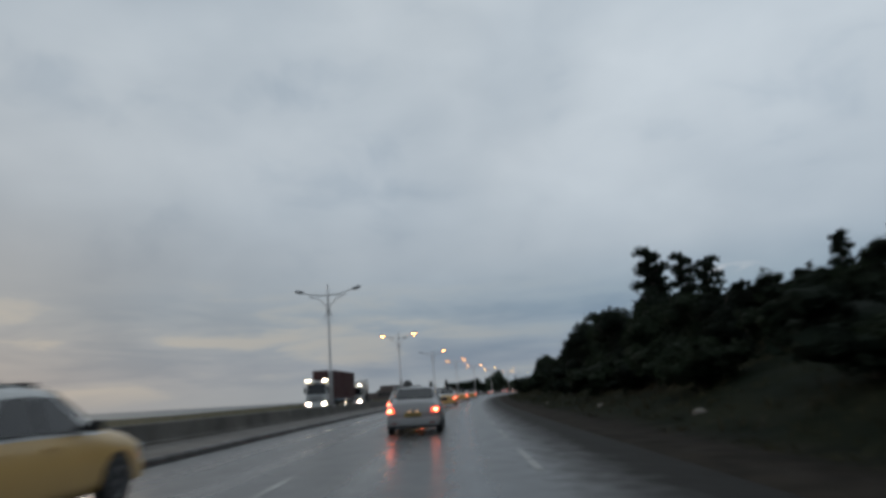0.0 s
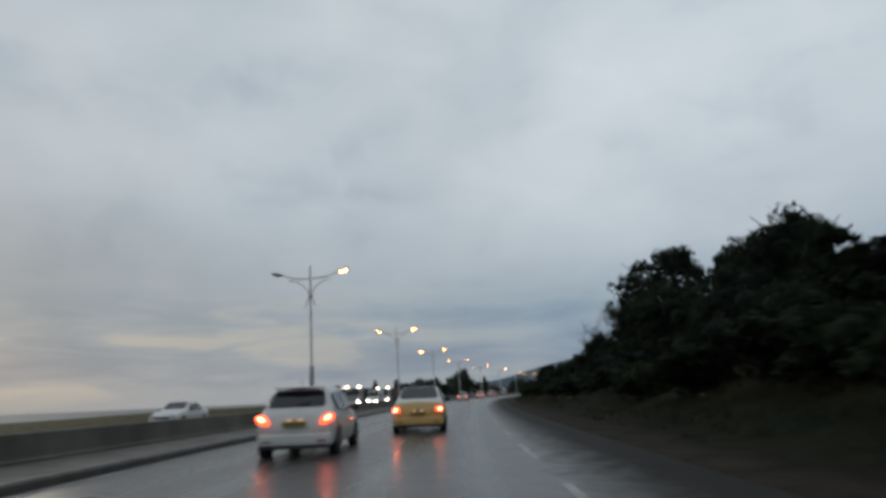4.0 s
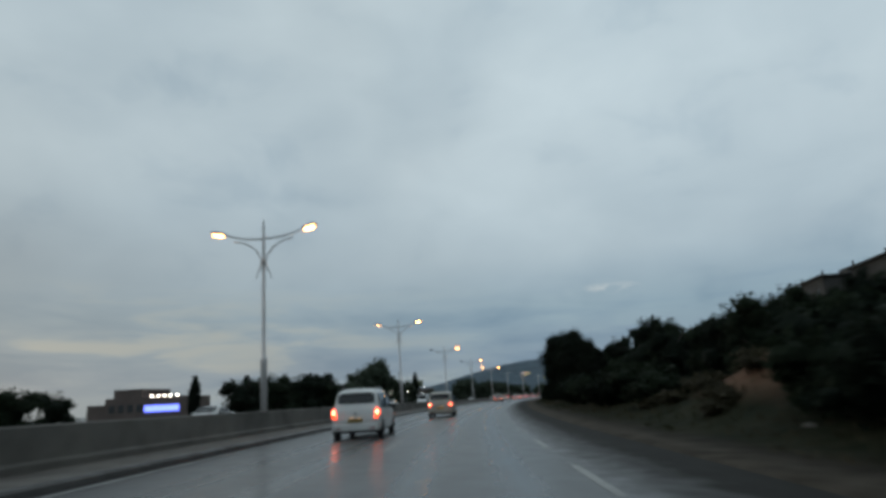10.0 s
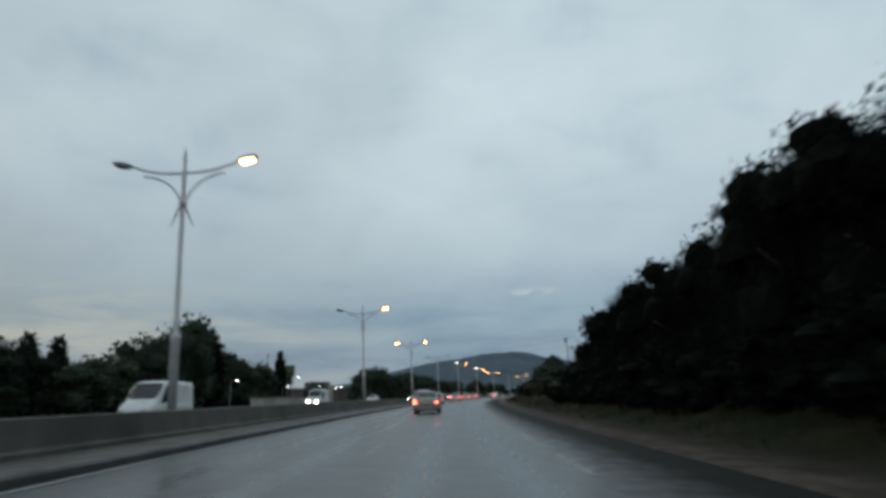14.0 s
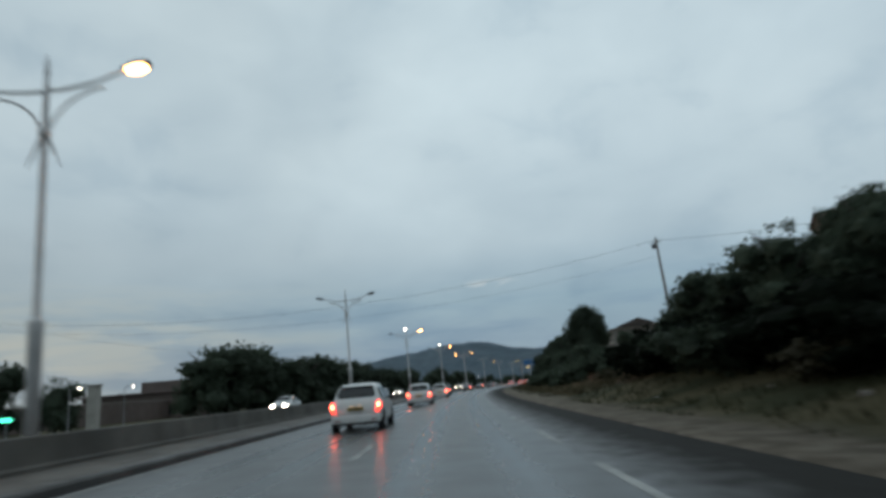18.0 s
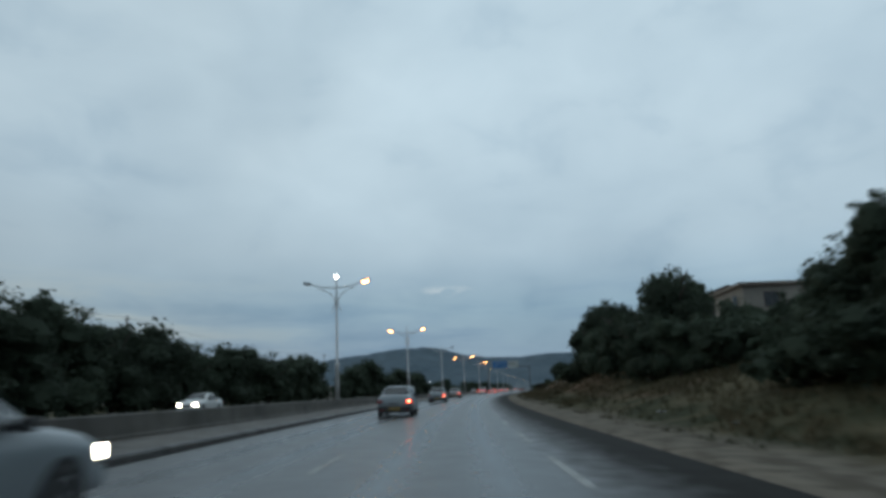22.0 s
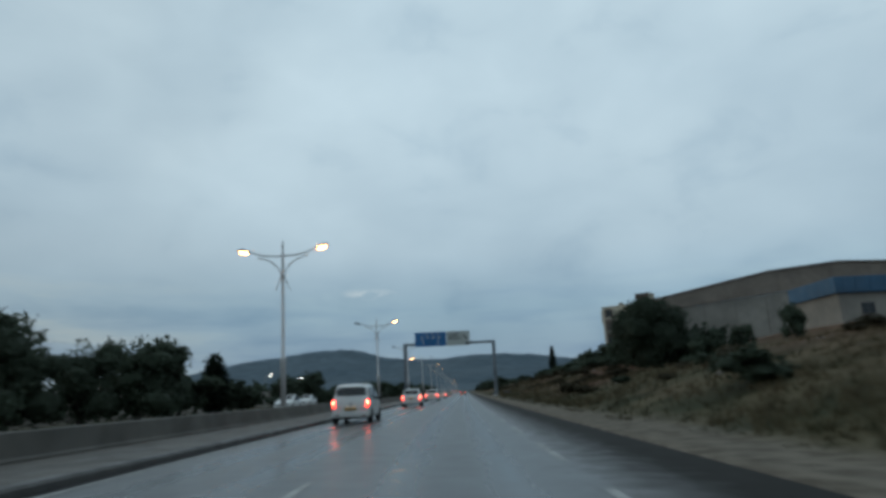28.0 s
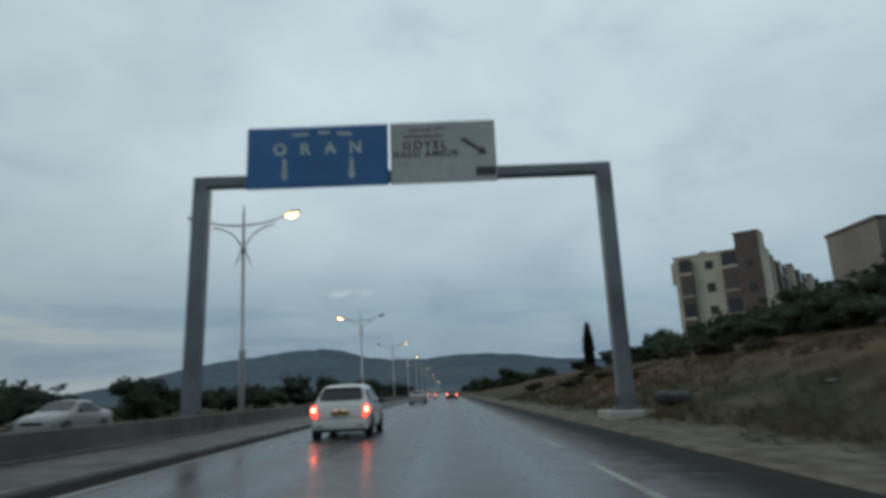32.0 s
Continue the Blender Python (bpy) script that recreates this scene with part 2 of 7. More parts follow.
TAIL = mat("lit_tail_lamp", (0.5, 0.03, 0.02), 0.25, vary=0.05, bump=0, glow=(1.0, 0.05, 0.03), power=4.0)
TAIL_HOT = mat("bright_tail_lamp", (0.6, 0.1, 0.03), 0.25, vary=0.05, bump=0, glow=(1.0, 0.09, 0.03), power=3.0)
TAIL_CORE = mat("tail_lamp_core", (0.8, 0.3, 0.15), 0.3, vary=0.05, bump=0, glow=(1.0, 0.20, 0.10), power=18.0)
TAIL_OFF = mat("red_lamp_glass", (0.28, 0.02, 0.015), 0.2, vary=0.1, bump=0)
HEAD_ON = mat("lit_head_lamp", (0.9, 0.9, 0.85), 0.2, vary=0.05, bump=0, glow=(1.0, 0.86, 0.66), power=35.0)
HEAD_OFF = mat("head_lamp_glass", (0.45, 0.47, 0.48), 0.12, vary=0.1, bump=0)
PLATE = mat("yellow_number_plate", (0.38, 0.25, 0.04), 0.5, vary=0.1, bump=0)
PLATE_LAMP = mat("plate_lamp", (0.9, 0.7, 0.4), 0.4, vary=0.05, bump=0, glow=(1.0, 0.50, 0.20), power=0.9)
CABLE = mat("cable_sheath", (0.03, 0.03, 0.032), 0.7, vary=0.1)
# the blue-grey tint puts distance haze into the hills' colour
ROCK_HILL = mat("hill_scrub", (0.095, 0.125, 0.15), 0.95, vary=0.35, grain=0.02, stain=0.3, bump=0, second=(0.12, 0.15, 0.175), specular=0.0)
PLASTER = mat("cream_plaster", (0.50, 0.46, 0.37), 0.85, vary=0.15, grain=1.5, stain=0.25, bump=0.2)
PLASTER_DARK = mat("brown_plaster", (0.125, 0.095, 0.085), 0.85, vary=0.2, grain=1.5, stain=0.25, bump=0.2)
PLASTER_PINK = mat("pink_plaster", (0.30, 0.20, 0.17), 0.85, vary=0.2, grain=1.5, stain=0.3, bump=0.2)
PLASTER_BARE = mat("sooty_bare_render", (0.062, 0.058, 0.054), 0.9, vary=0.35, grain=1.2, stain=0.4, bump=0.25)
PLASTER_WORN = mat("weathered_dark_plaster", (0.135, 0.125, 0.112), 0.9, vary=0.35, grain=1.2, stain=0.45, bump=0.25)
PLASTER_GREY = mat("grey_render", (0.27, 0.25, 0.22), 0.85, vary=0.2, grain=1.0, stain=0.35, bump=0.25)
WHITEWASH = mat("stained_whitewash", (0.45, 0.43, 0.39), 0.85, vary=0.25, grain=1.0, stain=0.4, bump=0.3)
ROOF_TILE = mat("red_roof_tile", (0.17, 0.07, 0.05), 0.8, vary=0.3, grain=3.0, bump=0.4)
ROOF_OLD = mat("sooty_roof_tile", (0.082, 0.062, 0.053), 0.85, vary=0.35, grain=3.0, stain=0.35, bump=0.4)
BLUE_SHEET = mat("blue_roof_sheet", (0.03, 0.10, 0.19), 0.5, vary=0.2, grain=1.0)
ROOF_GREY = mat("fibre_cement_roof", (0.215, 0.18, 0.15), 0.85, vary=0.25, grain=1.0, stain=0.3, bump=0.3)
# matt near-black panes, painted in place of the unlit rooms behind the windows
DARK_ROOM = mat("dark_shutter_wood", (0.026, 0.022, 0.020), 0.8, vary=0.3, grain=2.0, bump=0.3)
WINDOW_DARK = mat("dark_window_pane", (0.02, 0.022, 0.025), 0.1, vary=0.1, bump=0)
FRAME_DARK = mat("window_frame", (0.07, 0.06, 0.055), 0.6, vary=0.2)
WOOD_POLE = mat("weathered_wooden_pole", (0.15, 0.13, 0.11), 0.85, vary=0.35, grain=5.0, bump=0.4)
LED_BLUE = mat("blue_lit_panel", (0.1, 0.15, 0.8), 0.4, vary=0.1, bump=0, glow=(0.16, 0.22, 1.0), power=3.0)
SIGN_OLIVE = mat("faded_olive_panel", (0.15, 0.18, 0.085), 0.6, vary=0.2, grain=1.5, bump=0)
LED_GREEN = mat("green_lit_panel", (0.1, 0.6, 0.4), 0.4, vary=0.1, bump=0, glow=(0.1, 1.0, 0.6), power=2.5)
WHITE_LIGHT = mat("white_lit_lamp", (0.9, 0.9, 0.9), 0.4, vary=0.05, bump=0, glow=(1.0, 0.92, 0.8), power=14.0)
RUST = mat("rusty_red_container", (0.060, 0.018, 0.018), 0.7, vary=0.3, grain=1.0, stain=0.4, bump=0.1)
TIPPER = mat("brown_tipper_steel", (0.12, 0.065, 0.045), 0.7, vary=0.3, grain=1.0, stain=0.4, bump=0.1)
DRUM = mat("pale_mixer_drum", (0.42, 0.41, 0.38), 0.6, vary=0.25, grain=1.0, stain=0.3)
CHASSIS = mat("truck_chassis", (0.025, 0.025, 0.027), 0.7, vary=0.3)


def car_paint(name, color, dirt=0.2):
    return mat(name, color, 0.32, vary=0.08, grain=1.2, stain=dirt, bump=0.02, coat=0.4, rough_vary=0.08)


WHITE_CAR = car_paint("white_car_paint", (0.60, 0.61, 0.60))
SILVER_CAR = car_paint("silver_car_paint", (0.28, 0.28, 0.28))
BEIGE_CAR = car_paint("beige_car_paint", (0.36, 0.33, 0.28))
TAXI_CAR = car_paint("yellow_taxi_paint", (0.60, 0.38, 0.13))
BLUEGREY_CAR = car_paint("blue_grey_car_paint", (0.19, 0.22, 0.24))
DARK_CAR = car_paint("dark_car_paint", (0.05, 0.055, 0.06))

# ---------------------------------------------------------------- helpers for meshes
def mesh_from(name, verts, faces, material, smooth=False):
    me = bpy.data.meshes.new(name)
    me.from_pydata(verts, [], faces)
    me.materials.append(material)
    if smooth:
        me.polygons.foreach_set("use_smooth", [True] * len(me.polygons))
    me.update()
    return me


def finish(name, bm, material, smooth=False):
    me = bpy.data.meshes.new(name)
    bm.normal_update()
    bm.to_mesh(me)
    bm.free()
    for m in material if isinstance(material, (list, tuple)) else [material]:
        me.materials.append(m)
    if smooth:
        me.polygons.foreach_set("use_smooth", [True] * len(me.polygons))
    return me


def part(name, bm, material, parent, label="", smooth=False):
    """Links a bmesh, or a finished mesh, as one mesh object under a thing or a part."""
    me = bm if isinstance(bm, bpy.types.Mesh) else finish(name, bm, material, smooth)
    ob = new(name, me)
    ob.parent = parent
    return tagged(ob, label)


def thing(name, label, category, m=None, group="", kind="", mesh=None):
    ob = new(name, mesh)
    if m is not None:
        ob.matrix_basis = m
    return tagged(ob, label, category, group, kind)


def add_box(bm, x0, x1, y0, y1, z0, z1, bevel=0.0, turn=None):
    r = bmesh.ops.create_cube(bm, size=1.0)
    vs = r["verts"]
    for v in vs:
        v.co = Vector((x0 + (v.co.x + 0.5) * (x1 - x0), y0 + (v.co.y + 0.5) * (y1 - y0), z0 + (v.co.z + 0.5) * (z1 - z0)))
        if turn is not None:
            v.co = turn @ v.co
    if bevel:
        es = list({e for v in vs for e in v.link_edges})
        bmesh.ops.bevel(bm, geom=es, offset=bevel, segments=2, profile=0.6, affect="EDGES")


def box(x0, x1, y0, y1, z0, z1, bevel=0.0):
    bm = bmesh.new()
    add_box(bm, x0, x1, y0, y1, z0, z1, bevel)
    return bm


def add_tube(bm, points, radii, sides=8, cap=True):
    """A tube along points, with a radius at each."""
    rings = []
    for i, p in enumerate(points):
        p = Vector(p)
        a, b = Vector(points[max(i - 1, 0)]), Vector(points[min(i + 1, len(points) - 1)])
        q = (b - a).normalized().to_track_quat("Z", "Y")
        r = radii[i] if isinstance(radii, (list, tuple)) else radii
        rings.append([bm.verts.new(p + q @ Vector((r * math.cos(2 * math.pi * k / sides), r * math.sin(2 * math.pi * k / sides), 0))) for k in range(sides)])
    for r0, r1 in zip(rings, rings[1:]):
        for k in range(sides):
            bm.faces.new((r0[k], r0[(k + 1) % sides], r1[(k + 1) % sides], r1[k]))
    if cap:
        bm.faces.new(rings[0][::-1])
        bm.faces.new(rings[-1])


def tube(points, radii, sides=8):
    bm = bmesh.new()
    add_tube(bm, points, radii, sides)
    return bm


def lathe(profile, sides=16, axis="Z", at=(0, 0, 0)):
    """A turned body: (radius, height) pairs round an axis."""
    bm = bmesh.new()
    rings = []
    for r, h in profile:
        ring = []
        for k in range(sides):
            a = 2 * math.pi * k / sides
            c = {"Z": (r * math.cos(a), r * math.sin(a), h), "X": (h, r * math.cos(a), r * math.sin(a)), "Y": (r * math.sin(a), h, r * math.cos(a))}[axis]
            ring.append(bm.verts.new(Vector(at) + Vector(c)))
        rings.append(ring)
    for r0, r1 in zip(rings, rings[1:]):
        for k in range(sides):
            bm.faces.new((r0[k], r0[(k + 1) % sides], r1[(k + 1) % sides], r1[k]))
    bm.faces.new(rings[0][::-1])
    bm.faces.new(rings[-1])
    return bm


# ---------------------------------------------------------------- ground
BANK = ((4.2, -0.02), (6.3, 0.02), (8.0, 0.55), (12.0, 2.0), (18.0, 4.4), (25.0, 6.4), (45.0, 10.6), (76.0, 16.5), (140.0, 23.0), (260.0, 26.0), (330.0, 25.0), (620.0, -11.0))
BANK_LOW = ((4.2, -0.02), (6.3, 0.02), (8.5, 0.55), (12.0, 1.75), (16.0, 2.9), (20.0, 3.6), (28.0, 4.7), (40.0, 6.6), (60.0, 9.4), (140.0, 12.0), (260.0, 12.0), (330.0, 11.0), (620.0, -11.0))


def ground_z(s, d):
    if -23.6 < d < 4.2:
        return -0.12
    if d <= -23.6:
        z = -0.12 - min(0.5, (-23.6 - d) * 0.02)
        # a slope down to the far plain before the store
        z -= float(np.interp(s, (230, 320), (1.0, 0.0))) * float(np.interp(-d, (26, 60, 300), (0.0, 3.5, 9.5)))
        return z + 0.25 * noise.noise(Vector((s * 0.03, d * 0.03, 0)))
    a = float(np.interp(d, *zip(*BANK)))
    b = float(np.interp(d, *zip(*BANK_LOW)))
    f = min(1.0, max(0.0, (s - 560) / 80))
    z = a + (b - a) * f
    z *= float(np.interp(s, (150, 195, 290, 330, 388, 400, 412, 432, 450, 475, 500, 535, 560, 655, 676, 700, 716), (1.0, 0.70, 0.70, 0.9, 0.85, 0.72, 0.75, 0.9, 0.62, 0.56, 0.62, 0.74, 0.95, 0.97, 0.74, 0.74, 0.96)))
    z += 1.25 * math.exp(-((s - 247.8) / 3.4) ** 2 - ((d - 10.6) / 2.2) ** 2)
    rough = min(1.0, max(0.0, (d - 6.3) / 5))
    z += rough * (0.55 * noise.noise(Vector((s * 0.07, d * 0.11, 3))) + 0.22 * noise.noise(Vector((s * 0.31, d * 0.35, 7))))
    fade = min(1.0, max(0.0, (1000 - s) / 160))
    return z * (0.25 + 0.75 * fade)


def ground_material():
    m = mat("verge_ground", (0.1, 0.1, 0.1), 0.95, vary=0.35, grain=2.5, bump=0.7, bump_scale=9, specular=0.04)
    n, l = m.node_tree.nodes, m.node_tree.links
    b = n["Principled BSDF"]
    at = n.new("ShaderNodeAttribute")
    at.attribute_name = "cover"
    sep = n.new("ShaderNodeSeparateColor")
    l.new(at.outputs["Color"], sep.inputs[0])
    co = n.new("ShaderNodeTexCoord").outputs["Object"]

    def tint(scale, a, c, lo=0.4, hi=0.6):
        t = n.new("ShaderNodeTexNoise")
        t.inputs["Scale"].default_value, t.inputs["Detail"].default_value = scale, 7
        l.new(co, t.inputs["Vector"])
        r = n.new("ShaderNodeValToRGB")
        r.color_ramp.elements[0].position, r.color_ramp.elements[0].color = lo, (*a, 1)
        r.color_ramp.elements[1].position, r.color_ramp.elements[1].color = hi, (*c, 1)
        l.new(t.outputs["Fac"], r.inputs[0])
        return r.outputs[0], t.outputs["Fac"]

    def mix(f, a, c):
        x = n.new("ShaderNodeMix")
        x.data_type = "RGBA"
        l.new(f, x.inputs[0])
        l.new(a, x.inputs[6])
        l.new(c, x.inputs[7])
        return x.outputs[2]

    gravel, _ = tint(1.6, (0.092, 0.079, 0.063), (0.165, 0.143, 0.116))
    grass, f = tint(0.35, (0.038, 0.040, 0.023), (0.090, 0.078, 0.048))
    clay, _ = tint(0.5, (0.074, 0.037, 0.024), (0.125, 0.074, 0.050))
    # near-black gravel and grass: shade below the thicket put into the colour
    gravel_shaded, _ = tint(1.1, (0.013, 0.011, 0.009), (0.025, 0.021, 0.017))
    gravel = mix(sep.outputs[2], gravel, gravel_shaded)
    grass_shaded, _ = tint(0.4, (0.006, 0.009, 0.005), (0.013, 0.015, 0.008))
    grass = mix(sep.outputs[2], grass, grass_shaded)
    col = mix(sep.outputs[0], gravel, grass)
    col = mix(sep.outputs[1], col, clay)
    l.new(col, b.inputs["Base Color"])
    return m


def build_ground():
    ds = [-320, -220, -140, -80, -50, -36, -29, -26, -23.7, -20, -15, -10.4, -5, 0, 4.1, 4.25, 4.8, 5.4, 6.0, 6.6, 7.3, 8.2, 9.2, 10.4, 11.8, 13.4, 15.2, 17.5, 20, 23, 27, 32, 38, 45, 55, 70, 95, 140, 220, 330, 400, 480, 560, 640]
    ss = [-380, -250, -150, -100, -70] + list(np.arange(-50, 800, 2.5)) + [800, 815, 830, 850, 880, 920, 960, 1000, 1060, 1140, 1260, 1500, 1900, 2500]
    verts, cover = [], []
    for s in ss:
        for d in ds:
            z = ground_z(s, d)
            if d < -200:
                z = -3.0 if d > -300 else -11.0
            verts.append(place(s, d, z))
            g = 0.0 if d < 5.6 else min(1.0, (d - 5.6) / 1.2)
            edge = 0.5 * noise.noise(Vector((s * 0.12, 1.7, 0))) + 0.25 * noise.noise(Vector((s * 0.5, 4.2, 0)))
            if 4.2 < d < 9:
                g = min(1.0, max(0.0, (d - (5.4 if s < 440 else 5.9) + edge) / 0.9))
            if d < -24:
                g = 1.0
            k = 0.0
            if d > 8.5:
                if s > 580:
                    k = min(1.0, max(0.0, 0.15 + 1.6 * (noise.noise(Vector((s * 0.045, d * 0.13, 5))) + 0.12)))
                elif 243.5 < s < 253 and d < 13.5:
                    k = min(1.0, max(0.0, 0.45 + noise.noise(Vector((s * 0.2, d * 0.3, 9)))))
                elif 436 < s < 475:
                    k = min(1.0, max(0.0, 0.75 + noise.noise(Vector((s * 0.05, d * 0.1, 9)))))
                elif s > 535:
                    k = min(1.0, max(0.0, 0.3 + 1.8 * noise.noise(Vector((s * 0.05, d * 0.1, 9)))))
                elif 460 < s:
                    k = min(1.0, max(0.0, 1.8 * noise.noise(Vector((s * 0.05, d * 0.1, 9)))))
                else:
                    k = 0.3 * max(0.0, noise.noise(Vector((s * 0.05, d * 0.1, 9))))
            # third channel: how much painted shade, full early and gone by station 445
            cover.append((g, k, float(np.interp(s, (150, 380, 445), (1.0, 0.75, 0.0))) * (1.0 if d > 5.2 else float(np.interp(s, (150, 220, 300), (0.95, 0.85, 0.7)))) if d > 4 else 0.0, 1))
    w = len(ds)
    faces = [(i * w + j, i * w + j + 1, (i + 1) * w + j + 1, (i + 1) * w + j) for i in range(len(ss) - 1) for j in range(w - 1)]
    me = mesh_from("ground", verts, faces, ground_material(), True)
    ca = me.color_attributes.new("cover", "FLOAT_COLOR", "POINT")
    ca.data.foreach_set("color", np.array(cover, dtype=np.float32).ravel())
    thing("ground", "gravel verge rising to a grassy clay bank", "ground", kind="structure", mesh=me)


build_ground()


def build_plain():
    """An added low plain that goes on to the horizon, pale in place of haze."""
    R, n = 4600, 96
    verts = [(0, 400, -10.5)] + [(r * math.cos(a * 2 * math.pi / n), 400 + r * math.sin(a * 2 * math.pi / n), -10.5) for r in (1200, R) for a in range(n)]
    faces = [(0, 1 + a, 1 + (a + 1) % n) for a in range(n)] + [(1 + a, 1 + n + a, 1 + n + (a + 1) % n, 1 + (a + 1) % n) for a in range(n)]
    thing("flats", "added pale plain reaching to the horizon, haze in its colour", "ground", kind="structure", mesh=mesh_from("flats", verts, faces, FAR_PLAIN))


build_plain()


# the kerb's foot and the height of the median wall change along the road
def kerb_d(s):
    return float(np.interp(s, (0, 100, 240, 330, 440, 550), (-5.95, -6.35, -6.8, -6.75, -6.3, -5.95)))


def wall_z(s):
    return float(np.interp(s, (110, 240, 330, 445, 560, 740), (0.80, 1.08, 0.95, 0.85, 0.80, 0.76)))


def ribbon(name, profile, s0, s1, material, step=3.0, closed=True, shape=None):
    """A cross-section of (d, z) points swept along the road; shape(s, d, z) may bend it on the way."""
    verts, faces = [], []
    ss = np.arange(s0, s1 + 0.01, step)
    n = len(profile)
    for s in ss:
        for d, z in profile:
            verts.append(place(float(s), *(shape(float(s), d, z) if shape else (d, z))))
    rng = range(n) if closed else range(n - 1)
    for i in range(len(ss) - 1):
        for j in rng:
            k = (j + 1) % n
            faces.append((i * n + j, i * n + k, (i + 1) * n + k, (i + 1) * n + j))
    if closed:
        faces.append(tuple(range(n))[::-1])
        faces.append(tuple((len(ss) - 1) * n + j for j in range(n)))
    return mesh_from(name, verts, faces, material)


END = 1500


def track(d, lanes):
    """How much a wheel track has polished the surface at offset d."""
    return max(math.exp(-((abs(d - c) - 0.78) / 0.30) ** 2) for c in lanes)


def carriageway(name, label, d0, d1, crown, lanes):
    ds = list(np.arange(d0, d1 + 0.01, (d1 - d0) / round((d1 - d0) / 0.28)))
    z = lambda d: float(np.interp(d, *zip(*crown)))
    me = ribbon(name, [(d0, -0.11)] + [(float(d), z(d)) for d in ds] + [(d1, -0.11)], -60, END, ROAD_MAT, 4.0)
    n = len(ds) + 2
    worn = [0.0] + [track(float(d), lanes) for d in ds] + [0.0]
    side = [1.0] + [min(1.0, max(0.0, (float(d) - 1.6) / 2.6)) for d in ds] + [1.0]
    count = len(me.vertices)
    ca = me.color_attributes.new("worn", "FLOAT_COLOR", "POINT")
    ca.data.foreach_set("color", np.array([(worn[i % n], side[i % n], 0.0, 1.0) for i in range(count)], dtype=np.float32).ravel())
    thing(name, label, "road", kind="structure", mesh=me)


def road_material():
    m = ASPHALT
    n, l = m.node_tree.nodes, m.node_tree.links
    b = n["Principled BSDF"]
    at = n.new("ShaderNodeAttribute")
    at.attribute_name = "worn"
    sep = n.new("ShaderNodeSeparateColor")
    l.new(at.outputs["Color"], sep.inputs[0])
    # the unused shoulder is rougher, with an uneven edge
    rag = n.new("ShaderNodeTexNoise")
    rag.inputs["Scale"].default_value, rag.inputs["Detail"].default_value = 2.2, 8
    l.new(n.new("ShaderNodeTexCoord").outputs["Object"], rag.inputs["Vector"])
    shift = n.new("ShaderNodeMath")
    shift.operation, shift.use_clamp = "MULTIPLY_ADD", True
    l.new(rag.outputs["Fac"], shift.inputs[0])
    shift.inputs[1].default_value = 0.6
    l.new(sep.outputs[1], shift.inputs[2])
    edge = n.new("ShaderNodeMapRange")
    for k, v in zip(("From Min", "From Max", "To Min", "To Max"), (0.36, 0.95, 0.0, 1.0)):
        edge.inputs[k].default_value = v
    l.new(shift.outputs[0], edge.inputs["Value"])
    gate = n.new("ShaderNodeMath")
    gate.operation = "MINIMUM"
    l.new(edge.outputs[0], gate.inputs[0])
    more = n.new("ShaderNodeMath")
    more.operation, more.use_clamp = "MULTIPLY", True
    l.new(sep.outputs[1], more.inputs[0])
    more.inputs[1].default_value = 3.0
    l.new(more.outputs[0], gate.inputs[1])
    for socket, gain in (("Roughness", -0.10), ("Base Color", None)):
        old = b.inputs[socket].links[0].from_socket
        if gain:
            mul = n.new("ShaderNodeMath")
            mul.operation = "MULTIPLY_ADD"
            l.new(sep.outputs[0], mul.inputs[0])
            mul.inputs[1].default_value = gain
            l.new(old, mul.inputs[2])
            dull = n.new("ShaderNodeMath")
            dull.operation = "MULTIPLY_ADD"
            l.new(gate.outputs[0], dull.inputs[0])
            dull.inputs[1].default_value = 0.45
            l.new(mul.outputs[0], dull.inputs[2])
            l.new(dull.outputs[0], b.inputs[socket])
            gloss = n.new("ShaderNodeMapRange")
            gloss.inputs["To Min"].default_value, gloss.inputs["To Max"].default_value = 0.5, 0.08
            l.new(gate.outputs[0], gloss.inputs["Value"])
            l.new(gloss.outputs[0], b.inputs["Specular IOR Level"])
        else:
            x = n.new("ShaderNodeMix")
            x.data_type, x.blend_type = "RGBA", "MULTIPLY"
            l.new(sep.outputs[0], x.inputs[0])
            l.new(old, x.inputs[6])
            x.inputs[7].default_value = (0.72, 0.72, 0.73, 1)
            # mud and grit washed over the outer edge
            grit = n.new("ShaderNodeMix")
            grit.data_type = "RGBA"
            l.new(gate.outputs[0], grit.inputs[0])
            l.new(x.outputs[2], grit.inputs[6])
            grit.inputs[7].default_value = (0.018, 0.0172, 0.0155, 1)
            l.new(grit.outputs[2], b.inputs[socket])
    return m


ROAD_MAT = road_material()
carriageway("road", "wet dark asphalt carriageway with worn wheel tracks", -7.0, 4.2, ((-7.0, -0.01), (-5.6, 0.0), (-1.9, 0.03), (2.1, 0.0), (3.6, -0.012), (4.2, -0.045)), (-3.78, 0.0))
carriageway("road_opposite", "wet asphalt carriageway of the oncoming traffic", -23.4, -13.9, ((-23.4, -0.02), (-18.6, 0.02), (-13.9, -0.01)), (-16.8, -20.4))
by_kerb = lambda s, d, z: (d + kerb_d(s), z)
thing("kerb", "dark stained concrete kerb along the median", "kerb", kind="structure",
      mesh=ribbon("kerb", [(0.0, -0.1), (-0.02, 0.12), (-0.06, 0.165), (-0.28, 0.17), (-0.28, -0.1)], -60, END, KERB, shape=by_kerb))
